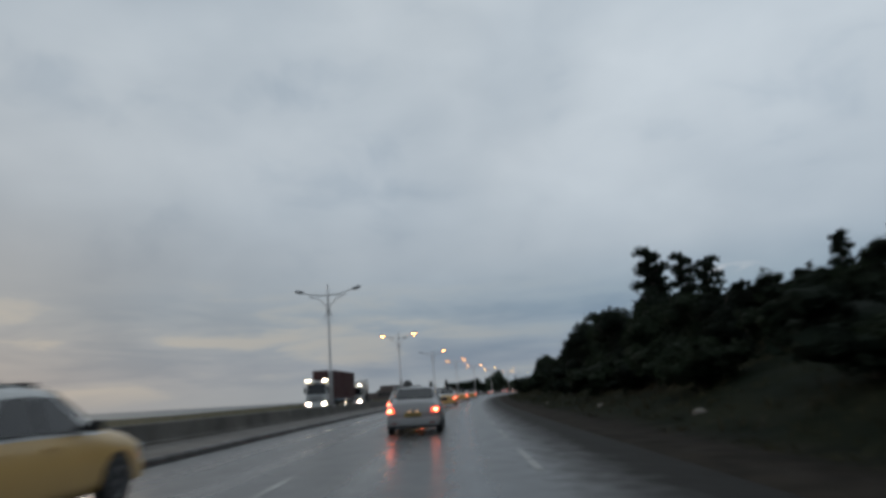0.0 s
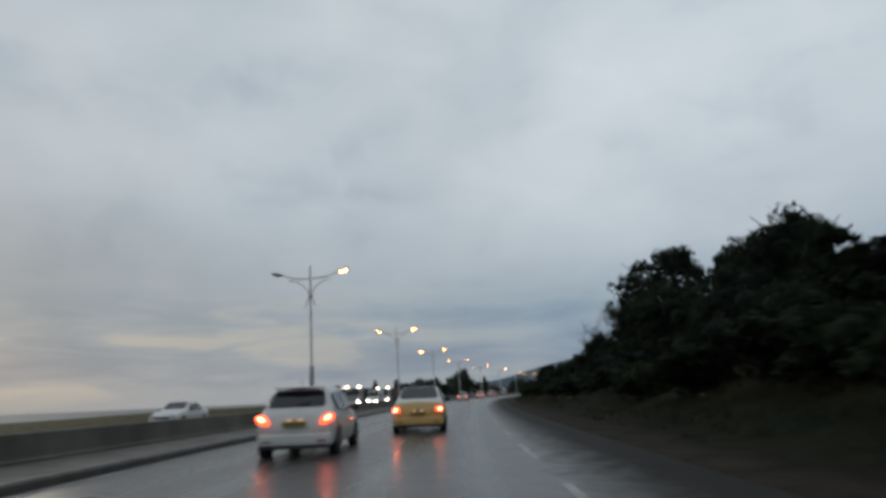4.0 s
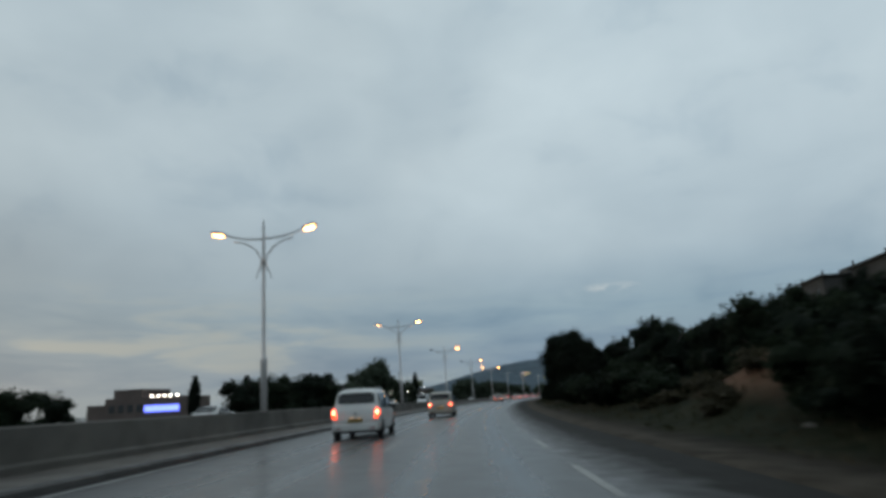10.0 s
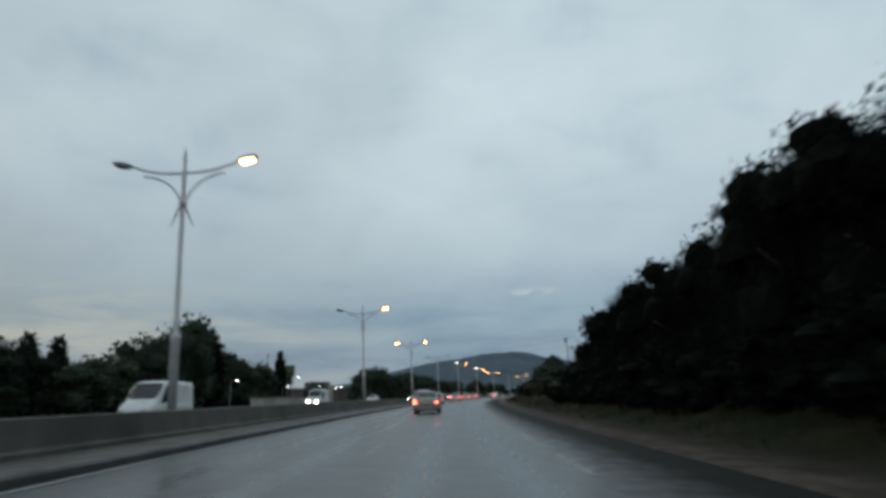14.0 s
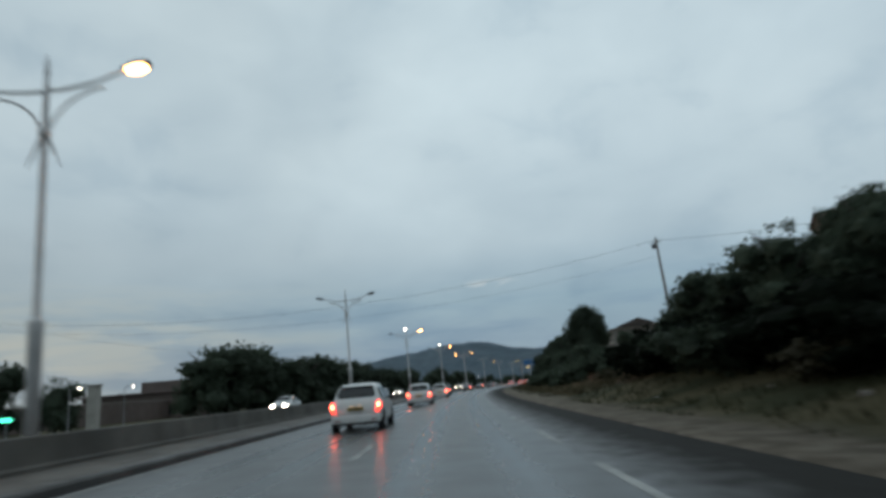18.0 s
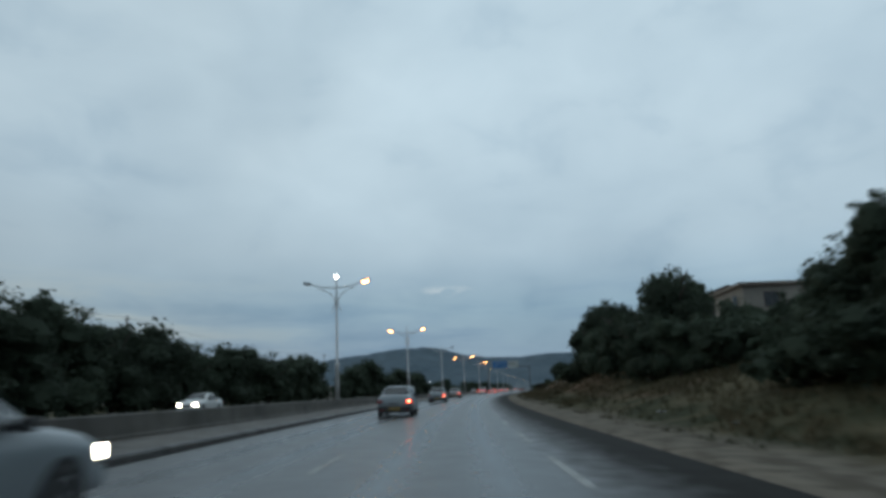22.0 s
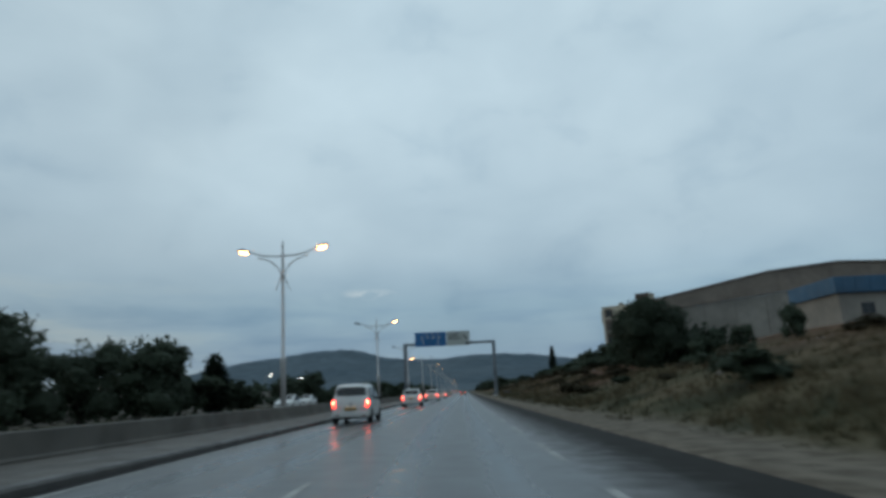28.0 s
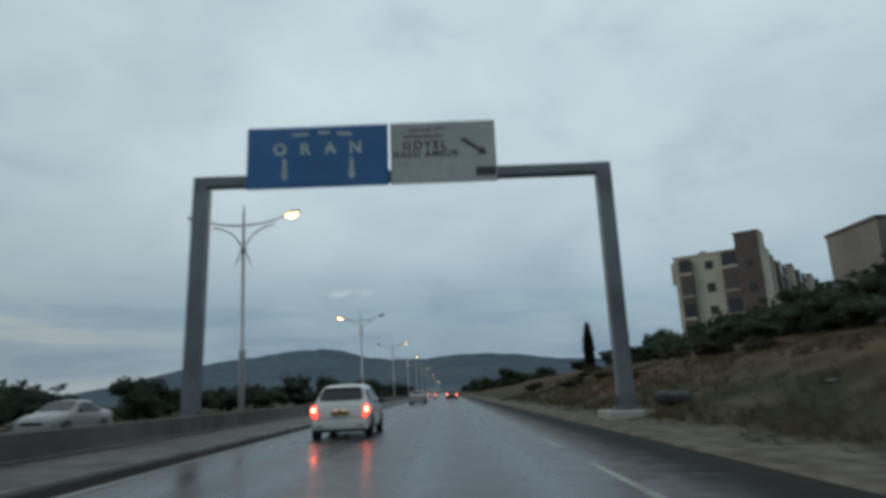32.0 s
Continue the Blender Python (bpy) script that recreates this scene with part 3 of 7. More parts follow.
thing("median_paving", "damp brownish paving strip between kerb and wall", "pavement", kind="structure",
      mesh=ribbon("median_paving", [(-0.284, -0.1), (-0.284, 0.165), (-9.0, 0.20), (-9.0, -0.1)], -60, END, PAVING, shape=lambda s, d, z: (d + kerb_d(s), z) if d > -1 else (-8.3, z)))
WALL_L = [(-9.004, -0.1), (-9.02, 0.30), (-9.10, 0.36), (-9.16, 0.93), (-9.20, 0.96), (-9.38, 0.96), (-9.42, 0.93), (-9.46, -0.1)]
thing("median_wall_near", "stained grey concrete barrier wall of the median", "wall", kind="structure",
      mesh=ribbon("median_wall", WALL_L, -60, END, WALL_CONCRETE, shape=lambda s, d, z: (d + 0.7, z * wall_z(s) / 0.96)))
WALL_R = [(-20.74 - d, z - 0.04) for d, z in WALL_L][::-1]
thing("median_wall_far", "grey concrete barrier wall beside the oncoming lanes", "wall", kind="structure", mesh=ribbon("median_wall", WALL_R, -60, END, WALL_CONCRETE, shape=lambda s, d, z: (d, z * (wall_z(s) - 0.24) / 0.92)))
thing("median_soil", "bare soil filling the median between two walls", "soil", kind="structure",
      mesh=ribbon("median_soil", [(-11.2, -0.1), (-11.2, 0.42), (-10.4, 0.51), (-8.77, 0.42), (-8.77, -0.1)], -60, END, SOIL))
thing("kerb_far", "concrete kerb along the oncoming lanes", "kerb", kind="structure",
      mesh=ribbon("kerb_far", [(-13.88, -0.1), (-13.88, 0.15), (-11.78, 0.19), (-11.78, -0.1)], -60, END, PAVING))


def stripe(d, width, s0, s1, z, shape=None):
    w = width / 2
    return ribbon("stripe", [(d - w, z), (d + w, z)], s0, s1, PAINT, step=min(3.0, (s1 - s0) / 2), closed=False, shape=shape)


def surface_z(d):
    return float(np.interp(d, (-7.0, -5.6, -1.9, 2.1), (-0.01, 0.0, 0.03, 0.0)))


marks = thing("road_markings", "worn white edge lines and lane dashes on asphalt", "road marking", kind="structure")
part("edge_line", stripe(0.26, 0.16, -55, 1200, 0.006, by_kerb), PAINT, marks)
for i in range(64):
    a = -22.8 + 14.68 * i
    part("lane_dash", stripe(-2.0, 0.14, a, a + 3.0, 0.005 + surface_z(-2.0)), PAINT, marks)
for i in range(130):
    a = -24 + 6.6 * i
    part("shoulder_dash", stripe(1.85, 0.14, a, a + 3.5, 0.005 + surface_z(1.85)), PAINT_WORN, marks, "nearly worn-off dash")


# ---------------------------------------------------------------- hills on the skyline
def build_hills():
    """A ridge: azimuth (left of the y axis) and height in degrees."""
    az = [46, 36, 30, 26, 22.6, 20, 18, 15, 12, 9.5, 7.5, 5.5, 3.5, 1.5, 0.0, -3, -7, -10, -12.5, -16, -22, -30]
    el = [0.1, 0.3, 0.6, 0.9, 1.5, 2.2, 2.7, 3.2, 3.65, 3.85, 4.05, 3.75, 3.2, 2.85, 2.9, 3.05, 3.2, 2.85, 2.5, 2.3, 1.7, 0.8]
    verts, faces = [], []
    cols = np.linspace(46, -30, 150)
    base = Vector((-200, 500, 0))
    n = 8
    for a in cols:
        e = float(np.interp(-a, [-x for x in az], el))
        far = 3300 + 250 * math.sin(a * 0.2)
        e *= 1 + 0.05 * noise.noise(Vector((a * 0.35, 0, 0))) + 0.025 * noise.noise(Vector((a * 1.6, 2, 0)))
        for k in range(n):
            f = k / (n - 1)
            r = far - 1500 * (1 - f) ** 1.2
            z = -3 + (math.tan(radians(e)) * far + 3) * f ** 1.25
            z *= 1 + (0.10 * noise.noise(Vector((a * 0.5, k * 0.7, 4))) if 0 < k < n - 1 else 0)
            verts.append(base + Vector((-math.sin(radians(a)) * r, math.cos(radians(a)) * r, z)))
        verts.append(base + Vector((-math.sin(radians(a)) * (far + 600), math.cos(radians(a)) * (far + 600), -5)))
    w = n + 1
    for i in range(len(cols) - 1):
        for k in range(w - 1):
            faces.append((i * w + k, i * w + k + 1, (i + 1) * w + k + 1, (i + 1) * w + k))
    thing("distant_hill", "scrub-covered hill range, haze put into its blue-grey colour", "hill", kind="structure", mesh=mesh_from("distant_hill", verts, faces, ROCK_HILL, True))


build_hills()

# ---------------------------------------------------------------- street lamps of the median
def arc(p0, p1, p2, n=8):
    p0, p1, p2 = Vector(p0), Vector(p1), Vector(p2)
    return [tuple(p0 * (1 - t) ** 2 + p1 * 2 * t * (1 - t) + p2 * t * t) for t in (i / n for i in range(n + 1))]


def lamp_head_mesh(side):
    bm = lathe([(0.03, -0.42), (0.13, -0.38), (0.19, -0.15), (0.20, 0.10), (0.15, 0.30), (0.05, 0.38)], 14, "X")
    for v in bm.verts:
        v.co.z *= 0.62 if v.co.z > 0 else 0.35
    for v in bm.verts:
        v.co = Matrix.Rotation(radians(-12 * side), 3, "Y") @ Vector((v.co.x * side, v.co.y, v.co.z))
    if side < 0:
        bmesh.ops.reverse_faces(bm, faces=bm.faces)
    return bm


def lamp_glass_mesh(side):
    bm = lathe([(0.02, -0.34), (0.12, -0.28), (0.165, -0.1), (0.165, 0.08), (0.11, 0.22), (0.02, 0.26)], 14, "X")
    for v in bm.verts:
        v.co.z = v.co.z * 0.5 if v.co.z < 0 else v.co.z * 0.1
        v.co.z -= 0.05
        v.co = Matrix.Rotation(radians(-12 * side), 3, "Y") @ Vector((v.co.x * side, v.co.y, v.co.z))
    if side < 0:
        bmesh.ops.reverse_faces(bm, faces=bm.faces)
    return bm


LAMP_MESHES = {}


def lamp_part(key, make, material, smooth=True):
    if key not in LAMP_MESHES:
        LAMP_MESHES[key] = finish(key, make(), material, smooth)
    return LAMP_MESHES[key]


ARM, HEAD_Z = 2.43, 10.1


def street_lamp(s, left, right, top=False):
    state = {(0, 0): "both lamps dark", (1, 1): "both lamps lit", (0, 1): "only the road-side lamp lit", (1, 0): "only the far lamp lit"}[(int(left > 0), int(right > 0))]
    if top:
        state = "one lamp and a white top lamp lit"
    lamp = thing("street_lamp", "grey twin-arm street lamp, " + state, "street lamp", stand(s, -10.02, 0.5) @ Matrix.Rotation(radians(-1.4), 4, "Y"), "street lamps of the median")
    base = HEAD_Z - 0.5
    part("pole", lamp_part("pole", lambda: tube([(0, 0, 0), (0, 0, 3.0), (0, 0, 3.05), (0, 0, base - 0.6), (0, 0, base + 0.1)], [0.15, 0.13, 0.10, 0.075, 0.06], 10), LAMP_POLE), LAMP_POLE, lamp)
    part("finial", lamp_part("finial", lambda: lathe([(0.07, base + 0.05), (0.085, base + 0.1), (0.05, base + 0.16), (0.06, base + 0.3), (0.012, base + 0.62)], 8), LAMP_POLE), LAMP_POLE, lamp)
    part("collar", lamp_part("collar", lambda: lathe([(0.11, base - 1.78), (0.15, base - 1.72), (0.15, base - 1.58), (0.11, base - 1.5)], 10), LAMP_POLE), LAMP_POLE, lamp)
    part("sleeve", lamp_part("sleeve", lambda: lathe([(0.155, 0.0), (0.165, 2.8), (0.18, 2.86), (0.18, 3.0), (0.13, 3.08)], 10), LAMP_POLE), LAMP_POLE, lamp)
    for side, lit in ((-1, left), (1, right)):
        part("arm", lamp_part("arm%d" % side, lambda: tube(arc((0, 0, base - 0.45), (side * 1.2, 0, base - 0.48), (side * (ARM - 0.35), 0, base - 0.05)), [0.05] * 5 + [0.042] * 4, 8), LAMP_POLE), LAMP_POLE, lamp)
        part("bracket", lamp_part("bracket%d" % side, lambda: tube(arc((side * 0.06, 0, base - 1.65), (side * 0.42, 0, base - 0.62), (side * 1.55, 0, base - 0.5)), 0.038, 7), LAMP_POLE), LAMP_POLE, lamp)
        part("fin", lamp_part("fin%d" % side, lambda: tube(arc((side * 0.06, 0, base - 1.7), (side * 0.18, 0, base - 1.95), (side * 0.44, 0, base - 2.6)), [0.05, 0.05, 0.045, 0.04, 0.04, 0.035, 0.03, 0.02, 0.01], 6), LAMP_POLE), LAMP_POLE, lamp)
        head = part("lamp_head", lamp_part("head%d" % side, lambda: lamp_head_mesh(side), LAMP_CASE), LAMP_CASE, lamp)
        head.location = (side * ARM, 0, base)
        material = LAMP_OFF if lit == 0 else LAMP_ON if lit == 1 else LAMP_PALE
        glass = part("lamp_glass", lamp_part("glass%d%d" % (side, lit), lambda: lamp_glass_mesh(side), material), material, head, "" if lit == 0 else "glowing orange lamp glass")
    if top:
        part("top_lamp", lamp_part("top", lambda: lathe([(0.03, base + 0.30), (0.09, base + 0.34), (0.115, base + 0.46), (0.085, base + 0.58), (0.02, base + 0.63)], 12), WHITE_LIGHT), WHITE_LIGHT, lamp, "glowing white lamp")
    return lamp


LAMPS = [(49.1, 0, 0), (90.4, 1, 1), (132.0, 0, 1), (173.1, 1, 1), (213.9, 1, 1), (255.5, 1, 1), (296.6, 2, 1), (337.9, 0, 1), (379.0, 0, 1), (420.8, 1, 1),
         (461.9, 0, 0), (502.8, 0, 1), (545.0, 0, 1), (585.9, 1, 1), (626.9, 0, 0), (667.9, 1, 1), (709.2, 0, 1), (750.8, 0, 1), (792.5, 1, 0), (833.6, 0, 2)]
for i, (s, a, b) in enumerate(LAMPS):
    street_lamp(s, a, b, i in (11, 12))
for i in range(16):
    street_lamp(875 + 41.28 * i, 2 * (i % 5 == 1), 2 * (i % 2 == 0))

# ---------------------------------------------------------------- sign gantry
def text_mesh(words, size, material, bold=0.0):
    cu = bpy.data.curves.new("letters", "FONT")
    cu.body, cu.size, cu.align_x, cu.align_y, cu.extrude, cu.offset = words, size, "CENTER", "CENTER", 0.006, bold
    cu.space_character = 1.25
    ob = bpy.data.objects.new("letters", cu)
    me = bpy.data.meshes.new_from_object(ob)
    bpy.data.objects.remove(ob)
    me.materials.clear()
    me.materials.append(material)
    return me


def gantry():
    g = thing("sign_gantry", "grey steel sign gantry spanning the carriageway", "sign gantry", stand(745.1, 0, 0))
    def post(x, foot):
        bm = bmesh.new()
        add_box(bm, x - 0.29, x + 0.29, -0.26, 0.26, foot, 9.60, 0.03)
        return bm
    part("post", post(-10.05, 0.5), GANTRY, g)
    part("post", post(6.24, 0.3), GANTRY, g)
    for x in (-10.05, 6.24):
        part("base_plate", box(x - 0.45, x + 0.45, -0.42, 0.42, 0.3 if x > 0 else 0.52, 0.42 if x > 0 else 0.6, 0.02), GANTRY, g)
        for k in (-1, 1):
            part("gusset", box(x + k * 0.29 + (0 if k > 0 else -0.10), x + k * 0.29 + (0.10 if k > 0 else 0), -0.03, 0.03, 0.42, 0.85), GANTRY, g)
    part("beam", box(-10.34, 6.53, -0.24, 0.24, 9.604, 10.03, 0.03), GANTRY, g)
    for x in (-7.4, -5.3, -3.2, -1.7, -0.2, 1.3):
        part("sign_bracket", box(x - 0.05, x + 0.05, -0.34, -0.244, 9.5, 11.8), GANTRY, g)
    part("footing", box(5.35, 7.1, -0.9, 0.9, -0.1, 0.3, 0.06), WHITEWASH, g, "pale chipped concrete footing block")
    blue = part("blue_sign", box(-8.15, -2.44, -0.42, -0.345, 9.34, 11.96, 0.02), SIGN_BLUE, g, "blue direction sign with white letters and arrows")
    white = part("white_sign", box(-2.34, 1.92, -0.42, -0.345, 9.34, 11.96, 0.02), SIGN_WHITE, g, "faded white direction sign with dark letters")
    face = Matrix.Translation((0, -0.43, 0)) @ Matrix.Rotation(radians(90), 4, "X")
    def words(parent, w, size, x, z, m, bold=0.0):
        ob = part("lettering", text_mesh(w, size, m, bold), m, parent)
        ob.matrix_basis = Matrix.Translation((x, -0.424, z)) @ Matrix.Rotation(radians(90), 4, "X")
    for i, c in enumerate("ORAN"):
        words(blue, c, 0.66, -6.82 + 1.02 * i, 10.98, SIGN_LETTER, 0.03)
    words(white, "GDYEL", 0.50, -0.95, 10.95, SIGN_DARK, 0.012)
    words(white, "HASSI AMEUR", 0.36, -0.92, 10.56, SIGN_DARK, 0.012)
    for x in (-6.62, -3.92):
        bm = bmesh.new()
        v = [bm.verts.new(c) for c in ((x - 0.08, -0.43, 10.58), (x + 0.08, -0.43, 10.58), (x + 0.10, -0.43, 9.92), (x + 0.2, -0.43, 9.92), (x, -0.43, 9.64), (x - 0.2, -0.43, 9.92), (x - 0.10, -0.43, 9.92))]
        r = bmesh.ops.extrude_face_region(bm, geom=[bm.faces.new(v)])
        bmesh.ops.translate(bm, vec=(0, 0.008, 0), verts=[q for q in r["geom"] if isinstance(q, bmesh.types.BMVert)])
        part("arrow", bm, SIGN_LETTER, blue)
    bm = bmesh.new()
    v = [bm.verts.new(c) for c in ((0.50, -0.43, 11.12), (0.62, -0.43, 11.24), (1.32, -0.43, 10.72), (1.40, -0.43, 10.84), (1.58, -0.43, 10.46), (1.16, -0.43, 10.50), (1.24, -0.43, 10.60))]
    r = bmesh.ops.extrude_face_region(bm, geom=[bm.faces.new(v)])
    bmesh.ops.translate(bm, vec=(0, 0.008, 0), verts=[q for q in r["geom"] if isinstance(q, bmesh.types.BMVert)])
    part("arrow", bm, SIGN_DARK, white)
    part("corner_field", box(1.08, 1.88, -0.428, -0.42, 9.56, 9.94), SIGN_DARK, white)
    # worn second-script lines, too faded to read
    for x, w, z in ((-6.0, 0.7, 11.62), (-5.05, 0.45, 11.68), (-4.2, 0.6, 11.6)):
        part("faded_bar", box(x - w / 2, x + w / 2, -0.428, -0.42, z - 0.06, z + 0.06), SIGN_LETTER, blue)
    for x, w, z in ((-1.1, 0.9, 11.62), (-0.3, 0.5, 11.66), (-1.0, 1.6, 11.34)):
        part("faded_bar", box(x - w / 2, x + w / 2, -0.428, -0.42, z - 0.035, z + 0.035), SIGN_DARK, white)


gantry()

# ---------------------------------------------------------------- trees and shrubs
rng = np.random.default_rng(5)


def leaf_cloud(lobes, count, leaf, droop=0.0, hollow=0.68, stretch=1.5, core=0.74, reach_out=1.03, fine=2):
    """Tufts of pointed leaves over lobes (centre, radii), round ragged masses of inner foliage."""
    centres, radii = np.array([c for c, _ in lobes], float), np.array([r for _, r in lobes], float)
    vols = (radii[:, 0] * radii[:, 1] * radii[:, 2]) ** 0.67
    n_tuft = max(10, count // 5)
    pick = rng.choice(len(lobes), n_tuft, p=vols / vols.sum())
    u = rng.normal(size=(n_tuft, 3))
    u /= np.linalg.norm(u, axis=1)[:, None]
    rr = hollow + (reach_out - hollow) * rng.random(n_tuft) ** 0.7
    tuft = centres[pick] + u * radii[pick] * rr[:, None]
    spread = radii[pick].mean(axis=1) * (0.06 + 0.07 * rng.random(n_tuft))
    which = rng.integers(0, n_tuft, count)
    p = tuft[which] + rng.normal(size=(count, 3)) * spread[which][:, None]
    a = rng.normal(size=(count, 3)) + 0.8 * u[which]
    a[:, 2] -= droop
    a /= np.linalg.norm(a, axis=1)[:, None]
    b = np.cross(a, rng.normal(size=(count, 3)))
    b /= np.linalg.norm(b, axis=1)[:, None]
    size = (leaf * (0.5 + 0.9 * rng.random(count)))[:, None]
    a, b = a * size * stretch / 2, b * size * 0.42
    v = np.stack([p - a * 0.6 - b, p - a * 0.6 + b, p + a], axis=1).reshape(-1, 3)
    verts, faces = [tuple(x) for x in v], [tuple(x) for x in np.arange(len(v)).reshape(-1, 3)]
    for c, r in zip(centres, radii):
        bm = bmesh.new()
        bmesh.ops.create_icosphere(bm, subdivisions=fine, radius=1.0)
        n0 = len(verts)
        for q in bm.verts:
            k = core * (0.93 + 0.26 * noise.noise(q.co * 2.1 + Vector(c) * 9) + 0.20 * noise.noise(q.co * 6.0 + Vector(c) * 5) + 0.12 * (rng.random() - 0.5))
            verts.append((c[0] + q.co.x * r[0] * k, c[1] + q.co.y * r[1] * k, c[2] + q.co.z * r[2] * k))
        faces += [tuple(n0 + q.index for q in fa.verts) for fa in bm.faces]
        bm.free()
    return verts, faces


def limbs(trunk_top, reach, n, r0, base=0.0, seed=1, lean=(0, 0)):
    g = np.random.default_rng(seed)
    bm = bmesh.new()
    pts = [(lean[0] * t * t, lean[1] * t * t, base + (trunk_top - base) * t) for t in (0, 0.35, 0.7, 1.0)]
    add_tube(bm, pts, [r0 * 1.25, r0, r0 * 0.8, r0 * 0.55], 8)
    ends = []
    for k in range(n):
        a = 2 * math.pi * (k + g.random() * 0.7) / n
        t = 0.55 + 0.45 * g.random()
        start = Vector(pts[-1]) * t + Vector(pts[0]) * (1 - t)
        out = Vector((math.cos(a), math.sin(a), 0.55 + 0.6 * g.random())) * reach * (0.7 + 0.5 * g.random())
        mid = start + out * 0.5 + Vector((0, 0, 0.15 * reach))
        add_tube(bm, [start, mid, start + out], [r0 * 0.5, r0 * 0.32, r0 * 0.1], 6)
        ends.append(start + out)
    return bm, ends


def tree_proto(name, label, category, lobes, count, leaf, leaf_mat, trunk_top, reach, n_limbs, r0, **kw):
    t = thing(name, label, category)
    bm, _ = limbs(trunk_top, reach, n_limbs, r0, -0.6, seed=count)
    part("trunk", bm, BARK, t, "", True)
    v, f = leaf_cloud(lobes, count, leaf, **kw)
    part("crown", mesh_from("crown", v, f, leaf_mat), leaf_mat, t)
    return t


def random_lobes(seed, n, spread, z0, z1, r):
    g = np.random.default_rng(seed)
    out = [((0, 0, (z0 + z1) / 2), (r * 1.15, r * 1.15, (z1 - z0) / 2))]
    for k in range(n):
        a = 2 * math.pi * k / n + g.random()
        rr = r * (0.55 + 0.4 * g.random())
        out.append(((math.cos(a) * spread * (0.6 + 0.5 * g.random()), math.sin(a) * spread * (0.6 + 0.5 * g.random()), z0 + (z1 - z0) * (0.3 + 0.6 * g.random())), (rr, rr, rr * 0.85)))
    return out


# every pattern tree is 1 unit high (crown's top), about 0.9 wide
def unit_lobes(seed, n=7, low=0.12):
    g = np.random.default_rng(seed + 900)
    skirt = [((0.27 * math.cos(a), 0.27 * math.sin(a), 0.20 + 0.08 * g.random()), (0.20, 0.20, 0.20)) for a in (0.4, 2.5, 4.6)]
    return random_lobes(seed, n, 0.30, low, 0.97, 0.24) + skirt


PATTERNS = {}
for k in range(4):
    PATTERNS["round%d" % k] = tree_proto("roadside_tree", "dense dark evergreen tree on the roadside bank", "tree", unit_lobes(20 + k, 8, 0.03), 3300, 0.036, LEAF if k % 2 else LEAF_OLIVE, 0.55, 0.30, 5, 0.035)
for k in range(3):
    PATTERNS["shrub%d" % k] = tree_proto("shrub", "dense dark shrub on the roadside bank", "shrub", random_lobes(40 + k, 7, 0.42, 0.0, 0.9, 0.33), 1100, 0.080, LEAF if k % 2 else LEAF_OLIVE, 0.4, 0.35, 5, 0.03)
PATTERNS["dry"] = tree_proto("dry_shrub", "low brownish dry shrub on the bank", "shrub", random_lobes(50, 6, 0.42, 0.0, 0.8, 0.30), 900, 0.085, LEAF_DRY, 0.4, 0.4, 6, 0.025, hollow=0.5, core=0.6)
PATTERNS["big"] = tree_proto("roadside_tree", "tall dense dark tree overhanging the verge", "tree", unit_lobes(31, 12, 0.02), 13000, 0.0195, LEAF_SHADED, 0.55, 0.30, 6, 0.035)
PATTERNS["big1"] = tree_proto("roadside_tree", "tall dense dark tree beside the verge", "tree", unit_lobes(33, 12, 0.02), 13000, 0.0195, LEAF_SHADED, 0.55, 0.30, 6, 0.035)
PATTERNS["biground"] = tree_proto("roadside_tree", "round-crowned dense dark tree standing on the bank", "tree",
                                  [((0, 0, 0.64), (0.30, 0.30, 0.33)), ((0.05, 0.04, 0.84), (0.17, 0.17, 0.14)), ((-0.12, -0.03, 0.76), (0.18, 0.18, 0.16)), ((0.16, 0.05, 0.66), (0.20, 0.20, 0.20)), ((-0.2, 0.08, 0.55), (0.19, 0.19, 0.24)), ((0.04, -0.19, 0.62), (0.20, 0.20, 0.24)),
                                   ((0.02, 0.2, 0.58), (0.20, 0.20, 0.24)), ((0.22, -0.06, 0.48), (0.18, 0.18, 0.24)), ((-0.1, -0.16, 0.46), (0.20, 0.20, 0.26)), ((0.05, 0.1, 0.30), (0.22, 0.22, 0.2)), ((-0.05, -0.05, 0.22), (0.2, 0.2, 0.2))],
                                  11000, 0.024, LEAF_GREEN, 0.5, 0.25, 5, 0.03, droop=0.9, core=0.80, hollow=0.74, stretch=1.9)
# feathery pepper tree: drooping fine leaves
PATTERNS["pepper"] = tree_proto("pepper_tree", "feathery drooping pepper tree above the bank", "tree", random_lobes(61, 9, 0.30, 0.25, 0.95, 0.20), 6500, 0.027, LEAF_OLIVE, 0.6, 0.3, 6, 0.04, droop=1.5, stretch=2.6, hollow=0.5, core=0.62, reach_out=1.12)
# airy eucalyptus: a clear stem and separate high tufts
def airy_lobes():
    g = np.random.default_rng(12)
    out = []
    for k in range(34):
        a = 2 * math.pi * g.random()
        up = -0.75 + 1.75 * g.random()
        flat = math.sqrt(max(0.05, 1 - up * up)) if up < 1 else 0.05
        r = 0.045 + 0.035 * g.random()
        out.append(((0.36 * flat * math.cos(a), 0.30 * flat * math.sin(a), 0.66 + 0.27 * up), (r * 1.15, r * 1.15, r)))
    for k in range(14):
        r = 0.05 + 0.03 * g.random()
        out.append(((0.2 * g.normal(), 0.15 * g.normal(), 0.60 + 0.12 * g.normal()), (r * 1.2, r * 1.2, r)))
    return out


PATTERNS["airy"] = tree_proto("eucalyptus_tree", "tall airy eucalyptus with sky showing through its crown", "tree", airy_lobes(), 7500, 0.020, LEAF, 0.6, 0.36, 11, 0.022, droop=0.8, hollow=0.3, core=0.45, reach_out=1.15, fine=1)
